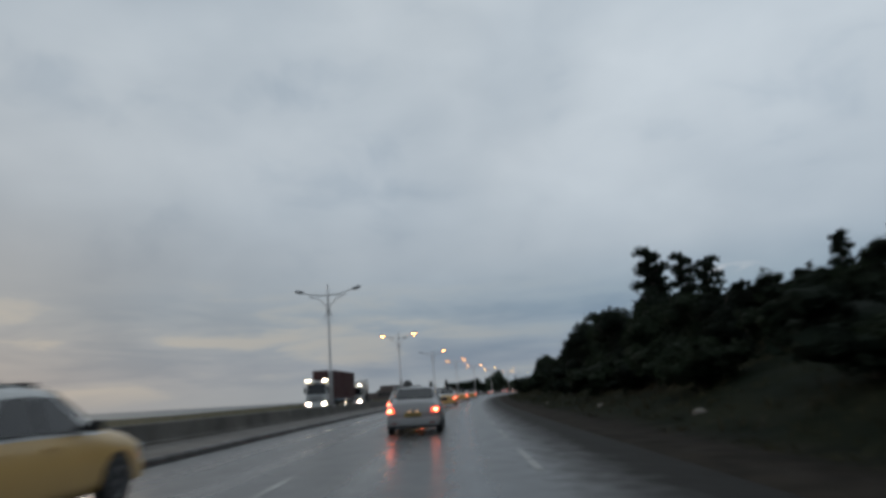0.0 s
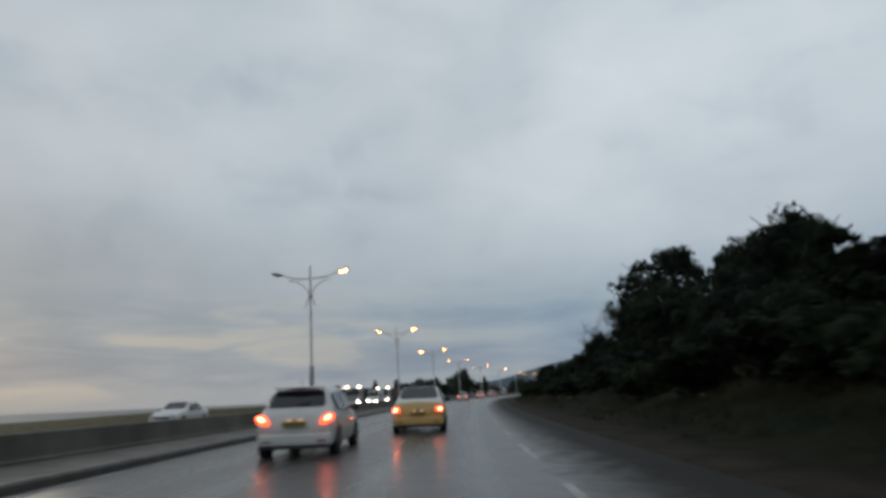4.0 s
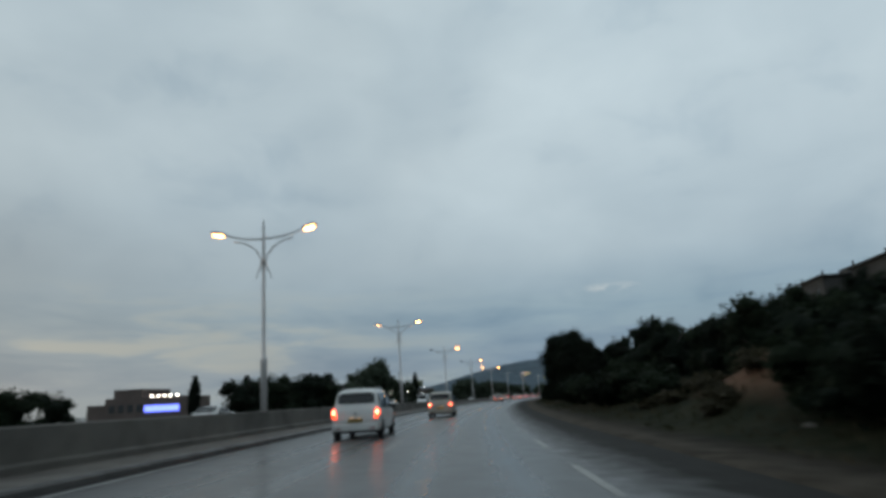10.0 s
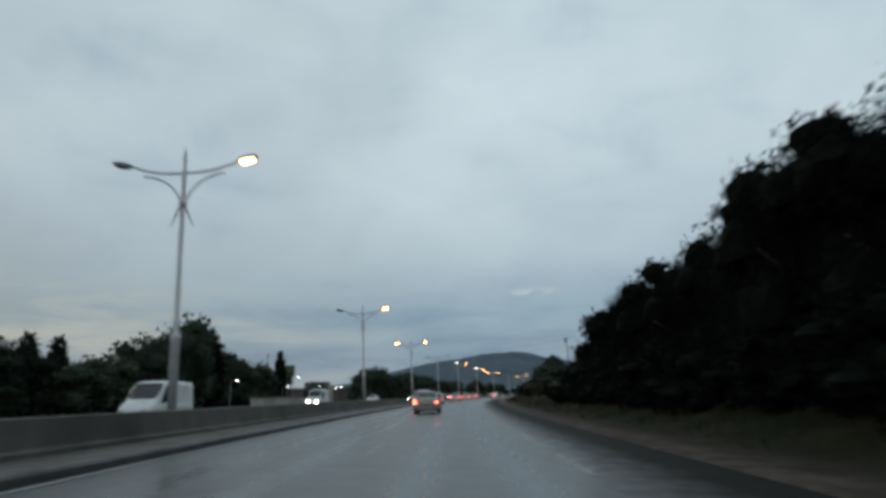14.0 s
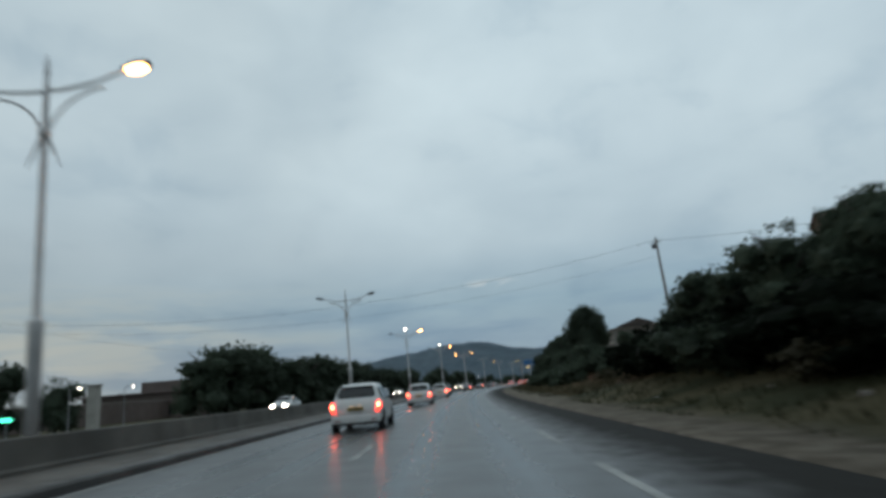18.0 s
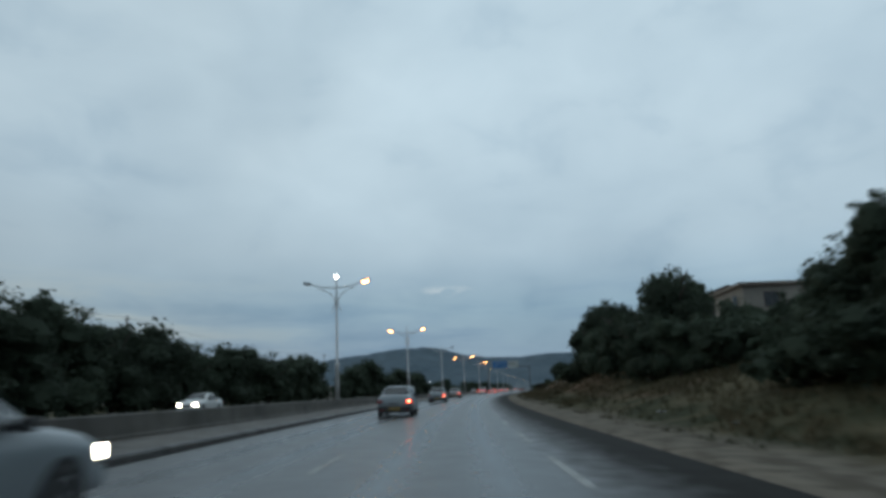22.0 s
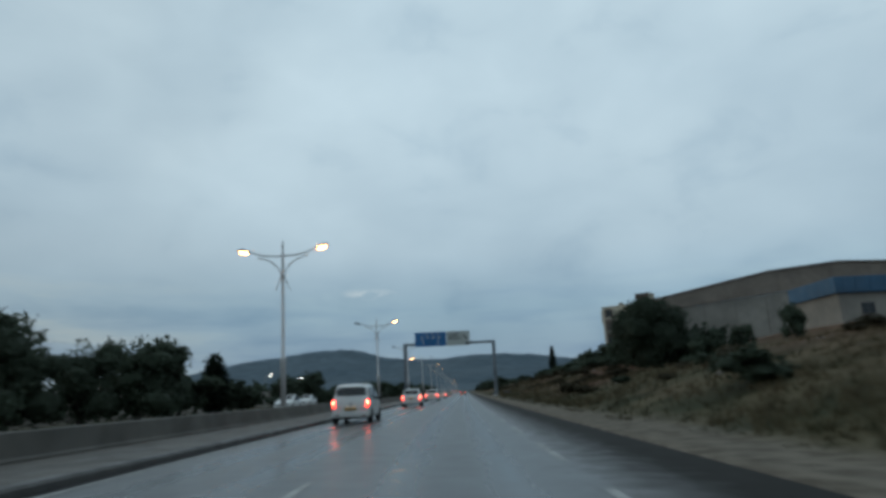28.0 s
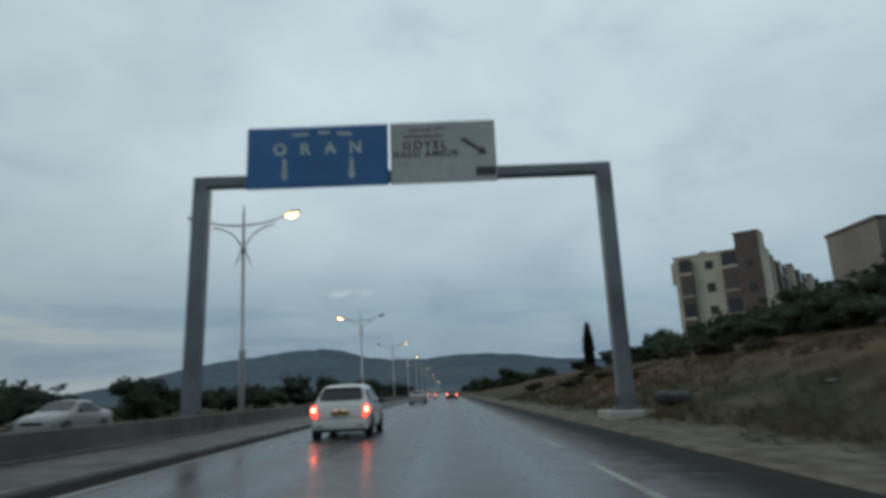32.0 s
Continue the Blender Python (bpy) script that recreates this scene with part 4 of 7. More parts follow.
PATTERNS["cypress"] = tree_proto("cypress_tree", "slim dark cypress tree", "tree", [((0, 0, 0.25), (0.10, 0.10, 0.22)), ((0, 0, 0.5), (0.11, 0.11, 0.25)), ((0.01, 0, 0.75), (0.075, 0.075, 0.22))], 3000, 0.036, LEAF, 0.8, 0.06, 5, 0.02)


def pine_proto():
    t = thing("pine_tree", "tall dark pine with layered uneven boughs", "tree")
    bm = bmesh.new()
    add_tube(bm, [(0, 0, -0.1), (0.01, 0, 0.5), (0.0, 0.01, 0.97)], [0.03, 0.022, 0.008], 8)
    lobes = []
    g = np.random.default_rng(77)
    for k in range(15):
        z = 0.30 + 0.66 * k / 14
        a = k * 2.4
        r = (0.28 - 0.20 * (z - 0.3)) * (0.75 + 0.5 * g.random())
        e = Vector((math.cos(a) * r, math.sin(a) * r, z + 0.05))
        add_tube(bm, [(0, 0, z - 0.02), e * 0.5 + Vector((0, 0, z * 0.5)), e], [0.012, 0.008, 0.004], 5)
        lobes.append(((e.x * 0.85, e.y * 0.85, e.z), (0.115, 0.115, 0.055)))
        lobes.append(((e.x * 0.4, e.y * 0.4, e.z + 0.01), (0.09, 0.09, 0.05)))
    part("trunk", bm, BARK, t, "", True)
    v, f = leaf_cloud(lobes, 7000, 0.028, hollow=0.4, core=0.6, reach_out=1.2, fine=1)
    part("crown", mesh_from("crown", v, f, LEAF), LEAF, t)
    return t


PATTERNS["pine"] = pine_proto()


def bare_proto():
    t = thing("bare_tree", "leafless tree with thin upright branches", "tree")
    g = np.random.default_rng(9)
    bm = bmesh.new()
    add_tube(bm, [(0, 0, -0.1), (0.01, 0, 0.4), (0.0, 0, 0.98)], [0.016, 0.010, 0.002], 7)
    bough = bmesh.new()
    for k in range(34):
        z = 0.22 + 0.62 * g.random()
        a = g.random() * 6.28
        ln = (0.34 - 0.22 * z) * (0.6 + 0.7 * g.random())
        s = Vector((0, 0, z))
        e = s + Vector((math.cos(a) * ln * 0.95, math.sin(a) * ln * 0.95, ln * 0.9))
        m = s + (e - s) * 0.5 + Vector((math.cos(a) * 0.04, math.sin(a) * 0.04, -0.02))
        add_tube(bough, [s, m, e], [0.004, 0.0026, 0.0008], 5)
        for j in range(7):
            q = s + (e - s) * (0.35 + 0.6 * g.random())
            w = q + Vector((g.normal() * 0.05, g.normal() * 0.05, 0.03 + 0.09 * g.random()))
            add_tube(bough, [q, w], [0.0016, 0.0005], 4)
    part("trunk", bm, BARK, t)
    part("branchwork", bough, BARK, t)
    return t


PATTERNS["bare"] = bare_proto()
# the same shrubs, drawn with the leaf colour that has shade in it
for k in range(3):
    PATTERNS["deep%d" % k] = PATTERNS["shrub%d" % k]
USED = set()
SCRUB = []


def scrub(kind, s, d, top, width):
    """Notes a bush that nobody could count among the others; all of them become one mesh."""
    base = ground_z(s, d) - 0.15
    h = max(0.6, top - base)
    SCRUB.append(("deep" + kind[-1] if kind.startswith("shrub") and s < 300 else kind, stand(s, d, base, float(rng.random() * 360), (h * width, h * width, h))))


def scrub_mesh(name, label, kinds, material):
    verts, faces, n0 = [], [], 0
    for kind, m in SCRUB:
        if kind not in kinds:
            continue
        me = next(c for c in PATTERNS[kind].children if c.name.startswith("crown")).data
        co = np.empty(len(me.vertices) * 3)
        me.vertices.foreach_get("co", co)
        mm = np.array(m)
        verts.append(co.reshape(-1, 3) @ mm[:3, :3].T + mm[:3, 3])
        faces += [tuple(n0 + i for i in p.vertices) for p in me.polygons]
        n0 += len(me.vertices)
    if verts:
        v = [tuple(x) for x in np.concatenate(verts)]
        thing(name, label, "undergrowth", kind="stuff", mesh=mesh_from(name, v, faces, material))



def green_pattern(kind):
    """The same tree for the later stretch, its leaf colour lightened in place of veiling glare."""
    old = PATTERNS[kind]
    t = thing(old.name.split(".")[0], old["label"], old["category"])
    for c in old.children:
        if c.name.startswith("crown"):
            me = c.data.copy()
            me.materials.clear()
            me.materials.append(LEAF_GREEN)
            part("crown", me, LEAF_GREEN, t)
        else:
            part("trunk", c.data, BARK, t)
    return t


def plant(kind, s, d, top, width=1.0, group="", label="", sink=0.15):
    """Sets a pattern tree so that its top stands at height top above the road."""
    base = ground_z(s, d) - sink
    h = max(0.8, top - base)
    m = stand(s, d, base, float(rng.random() * 360), (h * width, h * width, h))
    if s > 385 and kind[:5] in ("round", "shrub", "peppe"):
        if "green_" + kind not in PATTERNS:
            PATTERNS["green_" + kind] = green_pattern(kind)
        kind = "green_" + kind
    ob = PATTERNS[kind]
    if kind in USED:
        ob = copy_thing(ob, m @ Matrix.Diagonal((1 / ob.scale.x, 1 / ob.scale.y, 1 / ob.scale.z, 1)))
    else:
        USED.add(kind)
        ob.matrix_basis = m
    return tagged(ob, label, "", group)


# tops of the foliage along the bank's front
TOPS = [(-30, 4.2), (20, 4.7), (38, 6.2), (52, 6.9), (62, 6.6), (70, 6.6), (80, 5.2), (91, 4.8), (108, 4.4), (116, 5.6), (121, 6.3), (132, 8.0), (147, 5.6), (180, 4.6), (192, 5.0),
        (205, 4.4), (230, 3.9), (256, 5.2), (268, 5.2), (281, 4.7), (287, 4.4), (291, 5.7), (297, 7.4), (303, 8.7), (309, 9.0), (314, 9.1), (320.5, 11.5), (326, 10.2), (333, 9.6), (339, 10.0), (346, 8.7), (362, 8.3), (372, 5.6), (388, 3.8), (396, 3.2), (411, 3.2), (416, 6.0),
        (423, 5.7), (428, 6.3), (434, 6.4), (439, 5.4), (445, 5.2), (460, 6.4), (470, 5.2), (478, 4.2), (492, 4.2), (505, 5.2), (510, 5.8), (516, 6.1), (521, 4.6), (527, 4.4), (540, 6.6), (551, 7.3), (567, 6.8), (575, 6.0)]
s, k = -28.0, 0
while s < 569:
    top = float(np.interp(s, *zip(*TOPS)))
    close = 289 < s < 368
    if 245 < s < 252:
        plant("dry", s, 12.0 + float(rng.random()), ground_z(s, 12.5) + 1.2, 1.5, "bank undergrowth")
        s += 3.0
        continue
    if 443 < s < 472:
        s += 4
        continue
    d = (10.0 if s < 325 else 11.0) if close else 12.2
    d = d + 1.6 * float(rng.random())
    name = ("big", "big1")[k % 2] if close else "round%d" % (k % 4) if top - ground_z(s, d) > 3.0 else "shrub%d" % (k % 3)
    plant(name, s, d, top * ((0.87 if close else 0.93) + 0.11 * float(rng.random())), 0.92 if close else 1.05, "bank thicket")
    k += 1
    s += 3.4 + 1.6 * float(rng.random())
# a second row up the bank
s = -24.0
while s < 575:
    front = float(np.interp(s, *zip(*TOPS)))
    d = 17.5 + 5 * float(rng.random())
    top = front * 1.10 + 0.5 + 1.0 * float(rng.random())
    if 394 < s < 415 or 439 < s < 538:
        s += 5
        continue
    plant("round%d" % (k % 4), s, d, min(top, float(np.interp(s, (76, 82, 112, 124, 150, 190, 306, 322, 372, 385, 455, 465), (9.5, 6.4, 6.2, 9.5, 10.5, 5.7, 5.7, 9.4, 9.4, 6.0, 5.8, 7.0)))), 0.95, "bank thicket")
    k += 1
    s += 6.6 + 3 * float(rng.random())
# shrubs that fill the slope between and below them
s = -24.0
while s < 585:
    top = float(np.interp(s, *zip(*TOPS)))
    for d in (9.2, 15.2, 24.0) if s < 436 else (15.4,) if 490 < s < 560 else ():
        dd = d + 1.4 * float(rng.random()) - (0.9 if d < 10 and s < 372 else 0.0)
        z = ground_z(s, dd)
        rise = 1.3 + 1.0 * float(rng.random()) if d < 10 else 2.0 + 1.2 * float(rng.random())
        if 244.5 < s < 252 and d < 12 or d > 20 and (k % 2 or 300 < s < 370) or d > 12 and 392 < s < 414 or d < 10 and 289 < s < 368:
            continue
        if d < 10 and k % 2:
            plant("dry" if rng.random() < 0.4 and s > 372 else "shrub%d" % (k % 3), s + 2 * float(rng.random()), dd, z + rise, 1.5, "bank undergrowth")
        else:
            scrub(("deep%d" if s < 150 else "shrub%d") % (k % 3), s + 2 * float(rng.random()), dd, z + rise, 1.5)
        k += 1
    s += 4.4 + 1.6 * float(rng.random())
s = 262.0
while s < 370:
    for d in (7.7, 9.4):
        dd = d + 0.9 * float(rng.random())
        scrub("deep%d" % (k % 3), s + float(rng.random()), dd, ground_z(s, dd) + 0.9 + 0.6 * (d > 9) + 0.7 * float(rng.random()), 1.5)
        k += 1
    s += 2.6
for s, d in ((463, 9.6), (466, 9.0), (469, 9.8), (472.5, 9.2), (476, 9.9), (479.5, 9.3), (483, 10.2), (487, 9.8), (481.5, 8.7), (484.5, 8.9), (486.5, 8.5), (489.5, 9.2), (491.5, 10.2), (493.5, 9.3)):
    scrub("shrub%d" % (k % 3), s, d, ground_z(s, d) + 1.0 + 0.6 * float(rng.random()), 1.5)
    k += 1
s = 415.0
while s < 442:
    for d in (9.6, 11.4):
        dd = d + 0.8 * float(rng.random())
        scrub("deep%d" % (k % 3), s + float(rng.random()), dd, ground_z(s, dd) + 1.5 + 0.9 * float(rng.random()), 1.5)
        k += 1
    s += 2.5
# the tall ones that stand out against the sky
plant("pine", 74, 23.4, 16.6, 0.7, label="tall dark pine standing above the thicket")
plant("pine", 80, 25.5, 15.2, 0.7)
plant("pine", 72, 26.6, 15.4, 0.7)
plant("pine", 71, 29.0, 14.6, 0.8)
plant("cypress", 84, 27, 16.0, 0.8)
plant("round1", 66, 21, 11.5, 1.0)
plant("pine", 33, 22.0, 8.6, 0.7)
plant("round2", 112, 22, 7.4, 0.9)
plant("round3", 120, 24, 8.4, 0.9)
plant("round0", 130, 24, 12.0, 0.85)
plant("round1", 138, 24, 13.4, 0.9)
plant("round1", 150.6, 32, 18.8, 0.7)
plant("round2", 157, 34, 18.0, 0.7)
plant("pepper", 165, 33, 18.5, 0.75)
plant("airy", 183, 29.7, 22.0, 0.85)
plant("airy", 206, 34.0, 25.5, 1.15)
plant("airy", 213, 31.0, 20.5, 1.0)
plant("round0", 217, 30.0, 15.0, 0.8)
plant("round3", 226, 32.0, 12.4, 0.9)
plant("round3", 199, 30.0, 16.0, 0.65)
plant("round0", 189, 27.0, 14.0, 0.7)
plant("bare", 232.0, 23.5, 16.3, 1.0, label="leafless tree with thin branches above the thicket")
plant("bare", 215.0, 26.0, 18.5, 0.9)
plant("round2", 268, 21, 7.6, 1.0)
plant("round1", 330, 24.5, 13.0, 0.95)
plant("round0", 324, 27.0, 11.8, 0.95)
plant("round2", 317, 25.0, 10.7, 0.95)
plant("round3", 321, 31.0, 10.9, 0.95)
plant("round1", 311, 28.5, 9.9, 0.95)
plant("pepper", 409.5, 19.5, 8.4, 1.15)
plant("pepper", 433, 16.4, 6.6, 1.1)
plant("pepper", 438, 19.5, 7.2, 0.9)
plant("bare", 441, 17.5, 8.0, 0.9)
for s, d, top, w in ((421, 17.6, 6.8, 0.9), (425, 21.0, 7.4, 0.95), (430, 25.0, 9.2, 0.9), (436, 30.5, 11.5, 0.9), (433, 33.5, 14.0, 0.8), (428, 29.5, 13.0, 0.8), (437, 21.5, 9.4, 0.85), (440, 24.5, 10.6, 0.85)):
    plant("pepper", s, d, top, w, "pepper trees below the house")
for s, d, top in ((240.0, 8.4, 2.6), (241.6, 9.4, 3.2), (242.8, 10.6, 3.8), (244.2, 12.2, 4.2), (238.0, 8.0, 2.2)):
    plant("shrub%d" % (int(s) % 3), s, d, top, 1.1, "bank thicket")
for s, d, h in ((246.2, 8.2, 0.8), (248.6, 8.6, 0.7), (250.4, 9.2, 0.9), (246.8, 9.6, 0.6), (249.6, 10.8, 0.8), (247.6, 11.2, 0.7), (252.0, 8.4, 0.8), (254.5, 8.0, 0.7), (245.4, 7.6, 0.6)):
    scrub("dry", s, d, ground_z(s, d) + h, 1.5)
plant("round2", 466.3, 17.1, 4.0, 1.0)
plant("shrub1", 461, 16.0, 3.2, 1.5)
plant("round3", 461.5, 15.2, 4.9, 0.9)
for s, d, top in ((470, 13.5, 3.6), (474, 16.8, 4.2), (478, 14.5, 3.9), (482, 18.0, 4.6), (463.5, 13.2, 2.7), (466, 10.4, 2.4), (470, 11.4, 2.9), (474, 12.4, 3.3), (477.5, 10.8, 3.2), (467.5, 14.6, 3.1), (487, 16.5, 4.8), (492, 18.5, 5.2)):
    plant("shrub%d" % (int(s) % 3), s, d, top, 1.25, "bank thicket")
plant("shrub2", 455, 12.0, 2.4, 1.3)
plant("dry", 450, 10.5, 1.9, 1.4)
plant("round1", 97, 28, 14.7, 0.85)
plant("round3", 105, 19.8, 11.0, 1.1)
plant("pepper", 426, 14.0, 6.7, 1.0)
plant("pepper", 419, 13.0, 5.6, 0.9)
plant("biground", 505.6, 18.3, 12.3, 0.95, label="round-crowned dark tree standing alone on the bank")
plant("round1", 512.6, 12.9, 6.6, 0.8)
for s, d in ((511.5, 10.9), (513.5, 11.4), (515.0, 10.6)):
    plant("shrub%d" % (int(s) % 3), s, d, ground_z(s, d) + 2.1, 1.2, "bank thicket")
for s, d, top, w in ((611, 25.5, 6.6, 1.2), (614.5, 24.6, 6.2, 1.1), (625.5, 25.4, 6.6, 1.0), (640, 24.0, 7.6, 1.1), (645, 25.0, 7.9, 1.1), (650, 24.0, 7.4, 1.2), (655, 26.0, 8.6, 0.8), (603, 24.8, 7.2, 1.2)):
    plant("round%d" % (int(s) % 4), s, d, top, w, "bushes on the bare bank")
plant("pepper", 550, 18.5, 11.3, 1.0)
plant("pepper", 544, 16.5, 9.2, 1.0)
plant("pepper", 575.4, 17.2, 12.0, 1.0)
for s, d in ((564.5, 10.8), (567.0, 12.0), (570.0, 11.6), (572.5, 13.0), (575.5, 14.2)):
    plant("shrub%d" % (int(s) % 3), s, d, ground_z(s, d) + 2.2, 1.1, "bank thicket")
plant("pepper", 570, 15.5, 10.2, 0.95)
plant("round3", 583, 19.0, 10.6, 0.9)
# past the thicket: single bushes on the bare bank
for s, d, top, kind, w in ((597, 15, 4.6, "shrub0", 1.3), (608, 22, 5.4, "shrub1", 1.3), (618, 23, 6.2, "shrub2", 1.3), (626, 24, 6.4, "shrub0", 1.3), (634, 26, 7.2, "shrub1", 1.2), (640, 24, 7.0, "dry", 1.3),
                           (650, 20, 6.0, "shrub1", 1.2), (658, 22, 6.6, "shrub2", 1.2), (686, 16.9, 8.7, "biground", 1.35), (684, 20, 6.2, "shrub0", 1.2),
                           (742.6, 37.0, 13.6, "round1", 0.55), (709.5, 42.0, 10.4, "round3", 0.8), (710.5, 35.1, 8.0, "round0", 1.0), (716, 39, 8.6, "round2", 0.9), (700, 22, 7.2, "shrub2", 1.3), (708, 24, 9.8, "round0", 0.9), (714, 23, 8.0, "shrub0", 1.2), (722, 25, 8.0, "shrub1", 1.2), (733, 26, 8.4, "shrub2", 1.3),
                           (745, 28, 8.8, "shrub0", 1.3), (757, 27, 8.2, "shrub1", 1.3), (768, 29, 8.8, "shrub2", 1.3), (780, 32, 9.4, "shrub0", 1.4), (792, 34, 9.2, "shrub1", 1.4), (805, 36, 9.6, "shrub2", 1.4),
                           (820, 34, 9.2, "shrub0", 1.4), (838, 40, 10.4, "shrub1", 1.5), (850, 46, 12.6, "round1", 1.2), (852, 54, 13.2, "round2", 1.3), (850, 62, 13.6, "round3", 1.3), (853, 70, 14.2, "round0", 1.3),
                           (820, 26, 7.0, "shrub2", 1.5), (850, 27, 6.6, "shrub0", 1.6), (880, 25, 6.4, "shrub1", 1.8), (915, 24, 6.4, "shrub2", 1.8), (950, 22, 6.0, "shrub0", 1.9)):
    plant(kind, s, d, top, w, "bushes on the bare bank")
plant("cypress", 880, 36, 17.5, 0.9, label="slim pale-edged cypress beside the apartment block")
s = 596.0
while s < 800:
    for _ in range(2):
        d = 9.5 + 13 * float(rng.random()) ** 1.3
        scrub("dry" if rng.random() < 0.65 or s > 690 else "shrub%d" % (k % 3), s + 3 * float(rng.random()), d, ground_z(s, d) + 0.5 + 0.8 * float(rng.random()), 1.7)
        k += 1
    s += 5.5
# left of the road
for s, d, top, kind, w in ((427, -41, 8.2, "round1", 1.1), (433, -40.5, 7.4, "round2", 1.0), (439.1, -39.8, 10.8, "cypress", 1.0), (459.6, -56.5, 7.9, "round1", 1.1), (464.8, -57.5, 7.6, "round2", 1.1), (469.5, -58.5, 6.8, "round0", 1.1), (453, -56, 10.4, "round3", 1.0), (448, -57, 11.0, "round1", 0.95), (469.4, -42.8, 5.4, "round0", 1.1), (474.1, -54, 7.6, "round3", 1.0), (463, -50, 5.0, "round2", 1.1), (408, -44, 14.5, "round3", 0.8), (413, -46, 12.2, "cypress", 1.4), (419, -45, 13.4, "cypress", 1.6), (424, -46, 11.2, "round1", 1.0), (431, -47, 9.8, "round0", 1.1), (401, -46, 10.6, "round2", 1.0),
                           (300, -62, 5.2, "round2", 1.2), (312, -66, 5.0, "round3", 1.2), (372, -66, 9.5, "cypress", 1.2), (356, -70, 9.0, "cypress", 1.2), (384, -50, 9.4, "cypress", 1.4), (392, -52, 9.8, "cypress", 1.3)):
    plant(kind, s, d, top, w, "trees beyond the oncoming lanes")
s = 338.0
while s < 440:
    plant("round%d" % (k % 4), s, -45 - 5 * float(rng.random()), 6.4 + 2.2 * float(rng.random()), 1.25, "trees beyond the oncoming lanes")
    k += 1
    s += 5.0
s = 441.0
while s < 452:
    plant("shrub%d" % (k % 3), s, -44, 2.0 + float(rng.random()), 1.4, "trees beyond the oncoming lanes")
    k += 1
    s += 5
s = 487.5
while s < 606:
    plant("round%d" % (k % 4), s, (-33 if s < 505 else -28) - 2.5 * float(rng.random()), (8.6 if s < 505 else 7.2 if s < 560 else 6.4) + 1.7 * float(rng.random()), 1.1, "row of trees beyond the oncoming lanes")
    k += 1
    s += 4.4 + 1.0 * float(rng.random())
for s, d, top, kind, w in ((497, -31, 7.0, "round1", 1.1), (502, -30, 7.4, "round3", 1.1), (507, -31, 7.2, "round0", 1.1), (615.5, -29, 4.6, "round1", 0.8), (623, -29.5, 6.8, "round2", 1.1), (628, -29, 7.6, "round0", 1.1), (634.5, -29, 8.5, "round3", 1.1), (640, -30, 7.8, "round1", 1.1), (646, -29, 6.9, "round2", 1.1), (652, -29, 6.2, "round0", 1.1), (659, -29, 5.0, "shrub1", 1.2),
                           (666, -29, 7.8, "round2", 1.15), (671.5, -29, 7.4, "round0", 1.0), (678.5, -28.5, 6.2, "round3", 1.0), (688, -29, 7.6, "round1", 1.15), (692.5, -29.5, 7.2, "round2", 1.0), (704.9, -29, 6.8, "cypress", 1.9), (698, -30, 4.6, "shrub2", 1.4),
                           (709, -30, 4.2, "shrub0", 1.4), (720, -31, 3.6, "shrub1", 1.5), (735, -29.5, 5.0, "round1", 1.25), (742, -30, 4.6, "round2", 1.2), (748, -29, 6.0, "round3", 1.15), (752.5, -29, 5.6, "round0", 1.1), (758, -29, 3.3, "shrub2", 1.3),
                           (766, -30, 3.4, "shrub0", 1.5), (779, -29, 3.8, "round1", 1.3), (784, -30, 3.8, "round2", 1.3), (792, -30, 3.2, "shrub2", 1.6), (804, -29, 3.4, "shrub2", 1.7), (818, -29, 3.8, "shrub0", 1.7), (836, -28, 4.0, "shrub1", 1.8), (858, -27, 4.2, "round0", 1.3), (885, -27, 4.3, "round3", 1.3)):
    plant(kind, s, d, top, w, "trees beyond the oncoming lanes")
s = 698.0
while s < 800:
    d = 21.0 + 4 * float(rng.random())
    scrub("shrub%d" % (k % 3), s, d, 5.2 + 0.9 * float(rng.random()), 1.6)
    k += 1
    s += 3.6
s = 860.0
while s < 1300:
    plant("round%d" % (k % 4), s, -27 - 8 * float(rng.random()), 5 + 2.5 * float(rng.random()), 1.4, "far roadside trees")
    plant("round%d" % ((k + 1) % 4), s + 12, 14 + 10 * float(rng.random()), 5 + 2.5 * float(rng.random()), 1.4, "far roadside trees")
    k += 1
    s += 24

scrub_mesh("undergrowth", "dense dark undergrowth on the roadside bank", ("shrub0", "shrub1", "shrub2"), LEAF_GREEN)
scrub_mesh("dark_undergrowth", "deep dark undergrowth below the tall thicket", ("deep0", "deep1", "deep2"), LEAF_SHADED)
scrub_mesh("dry_scrub", "low brownish dry scrub on the bare bank", ("dry",), LEAF_DRY)

# ---------------------------------------------------------------- vehicles
# Each is built with its tail at y = 0, its nose at y = length, x to its right.
# A body station: y, half width, underside, belt height, top height, half width at the top.
SEDAN = dict(L=4.45, wheels=(0.85, 3.55), r=0.31, st=[
    (0.0, 0.72, 0.42, 0.74, 0.86, 0.64), (0.06, 0.80, 0.30, 0.80, 0.98, 0.68), (0.20, 0.845, 0.24, 0.86, 1.03, 0.70), (0.82, 0.86, 0.22, 0.90, 1.05, 0.70),
    (1.38, 0.865, 0.22, 0.92, 1.41, 0.60), (1.9, 0.865, 0.22, 0.92, 1.46, 0.61), (2.45, 0.865, 0.22, 0.92, 1.43, 0.605), (3.2, 0.86, 0.22, 0.90, 1.02, 0.70),
    (4.0, 0.84, 0.22, 0.80, 0.88, 0.68), (4.32, 0.79, 0.26, 0.70, 0.78, 0.62), (4.45, 0.66, 0.36, 0.58, 0.64, 0.54)], rear=(0.80, 1.40), front=(2.45, 3.2), sides=((1.12, 1.92), (1.99, 2.82)))
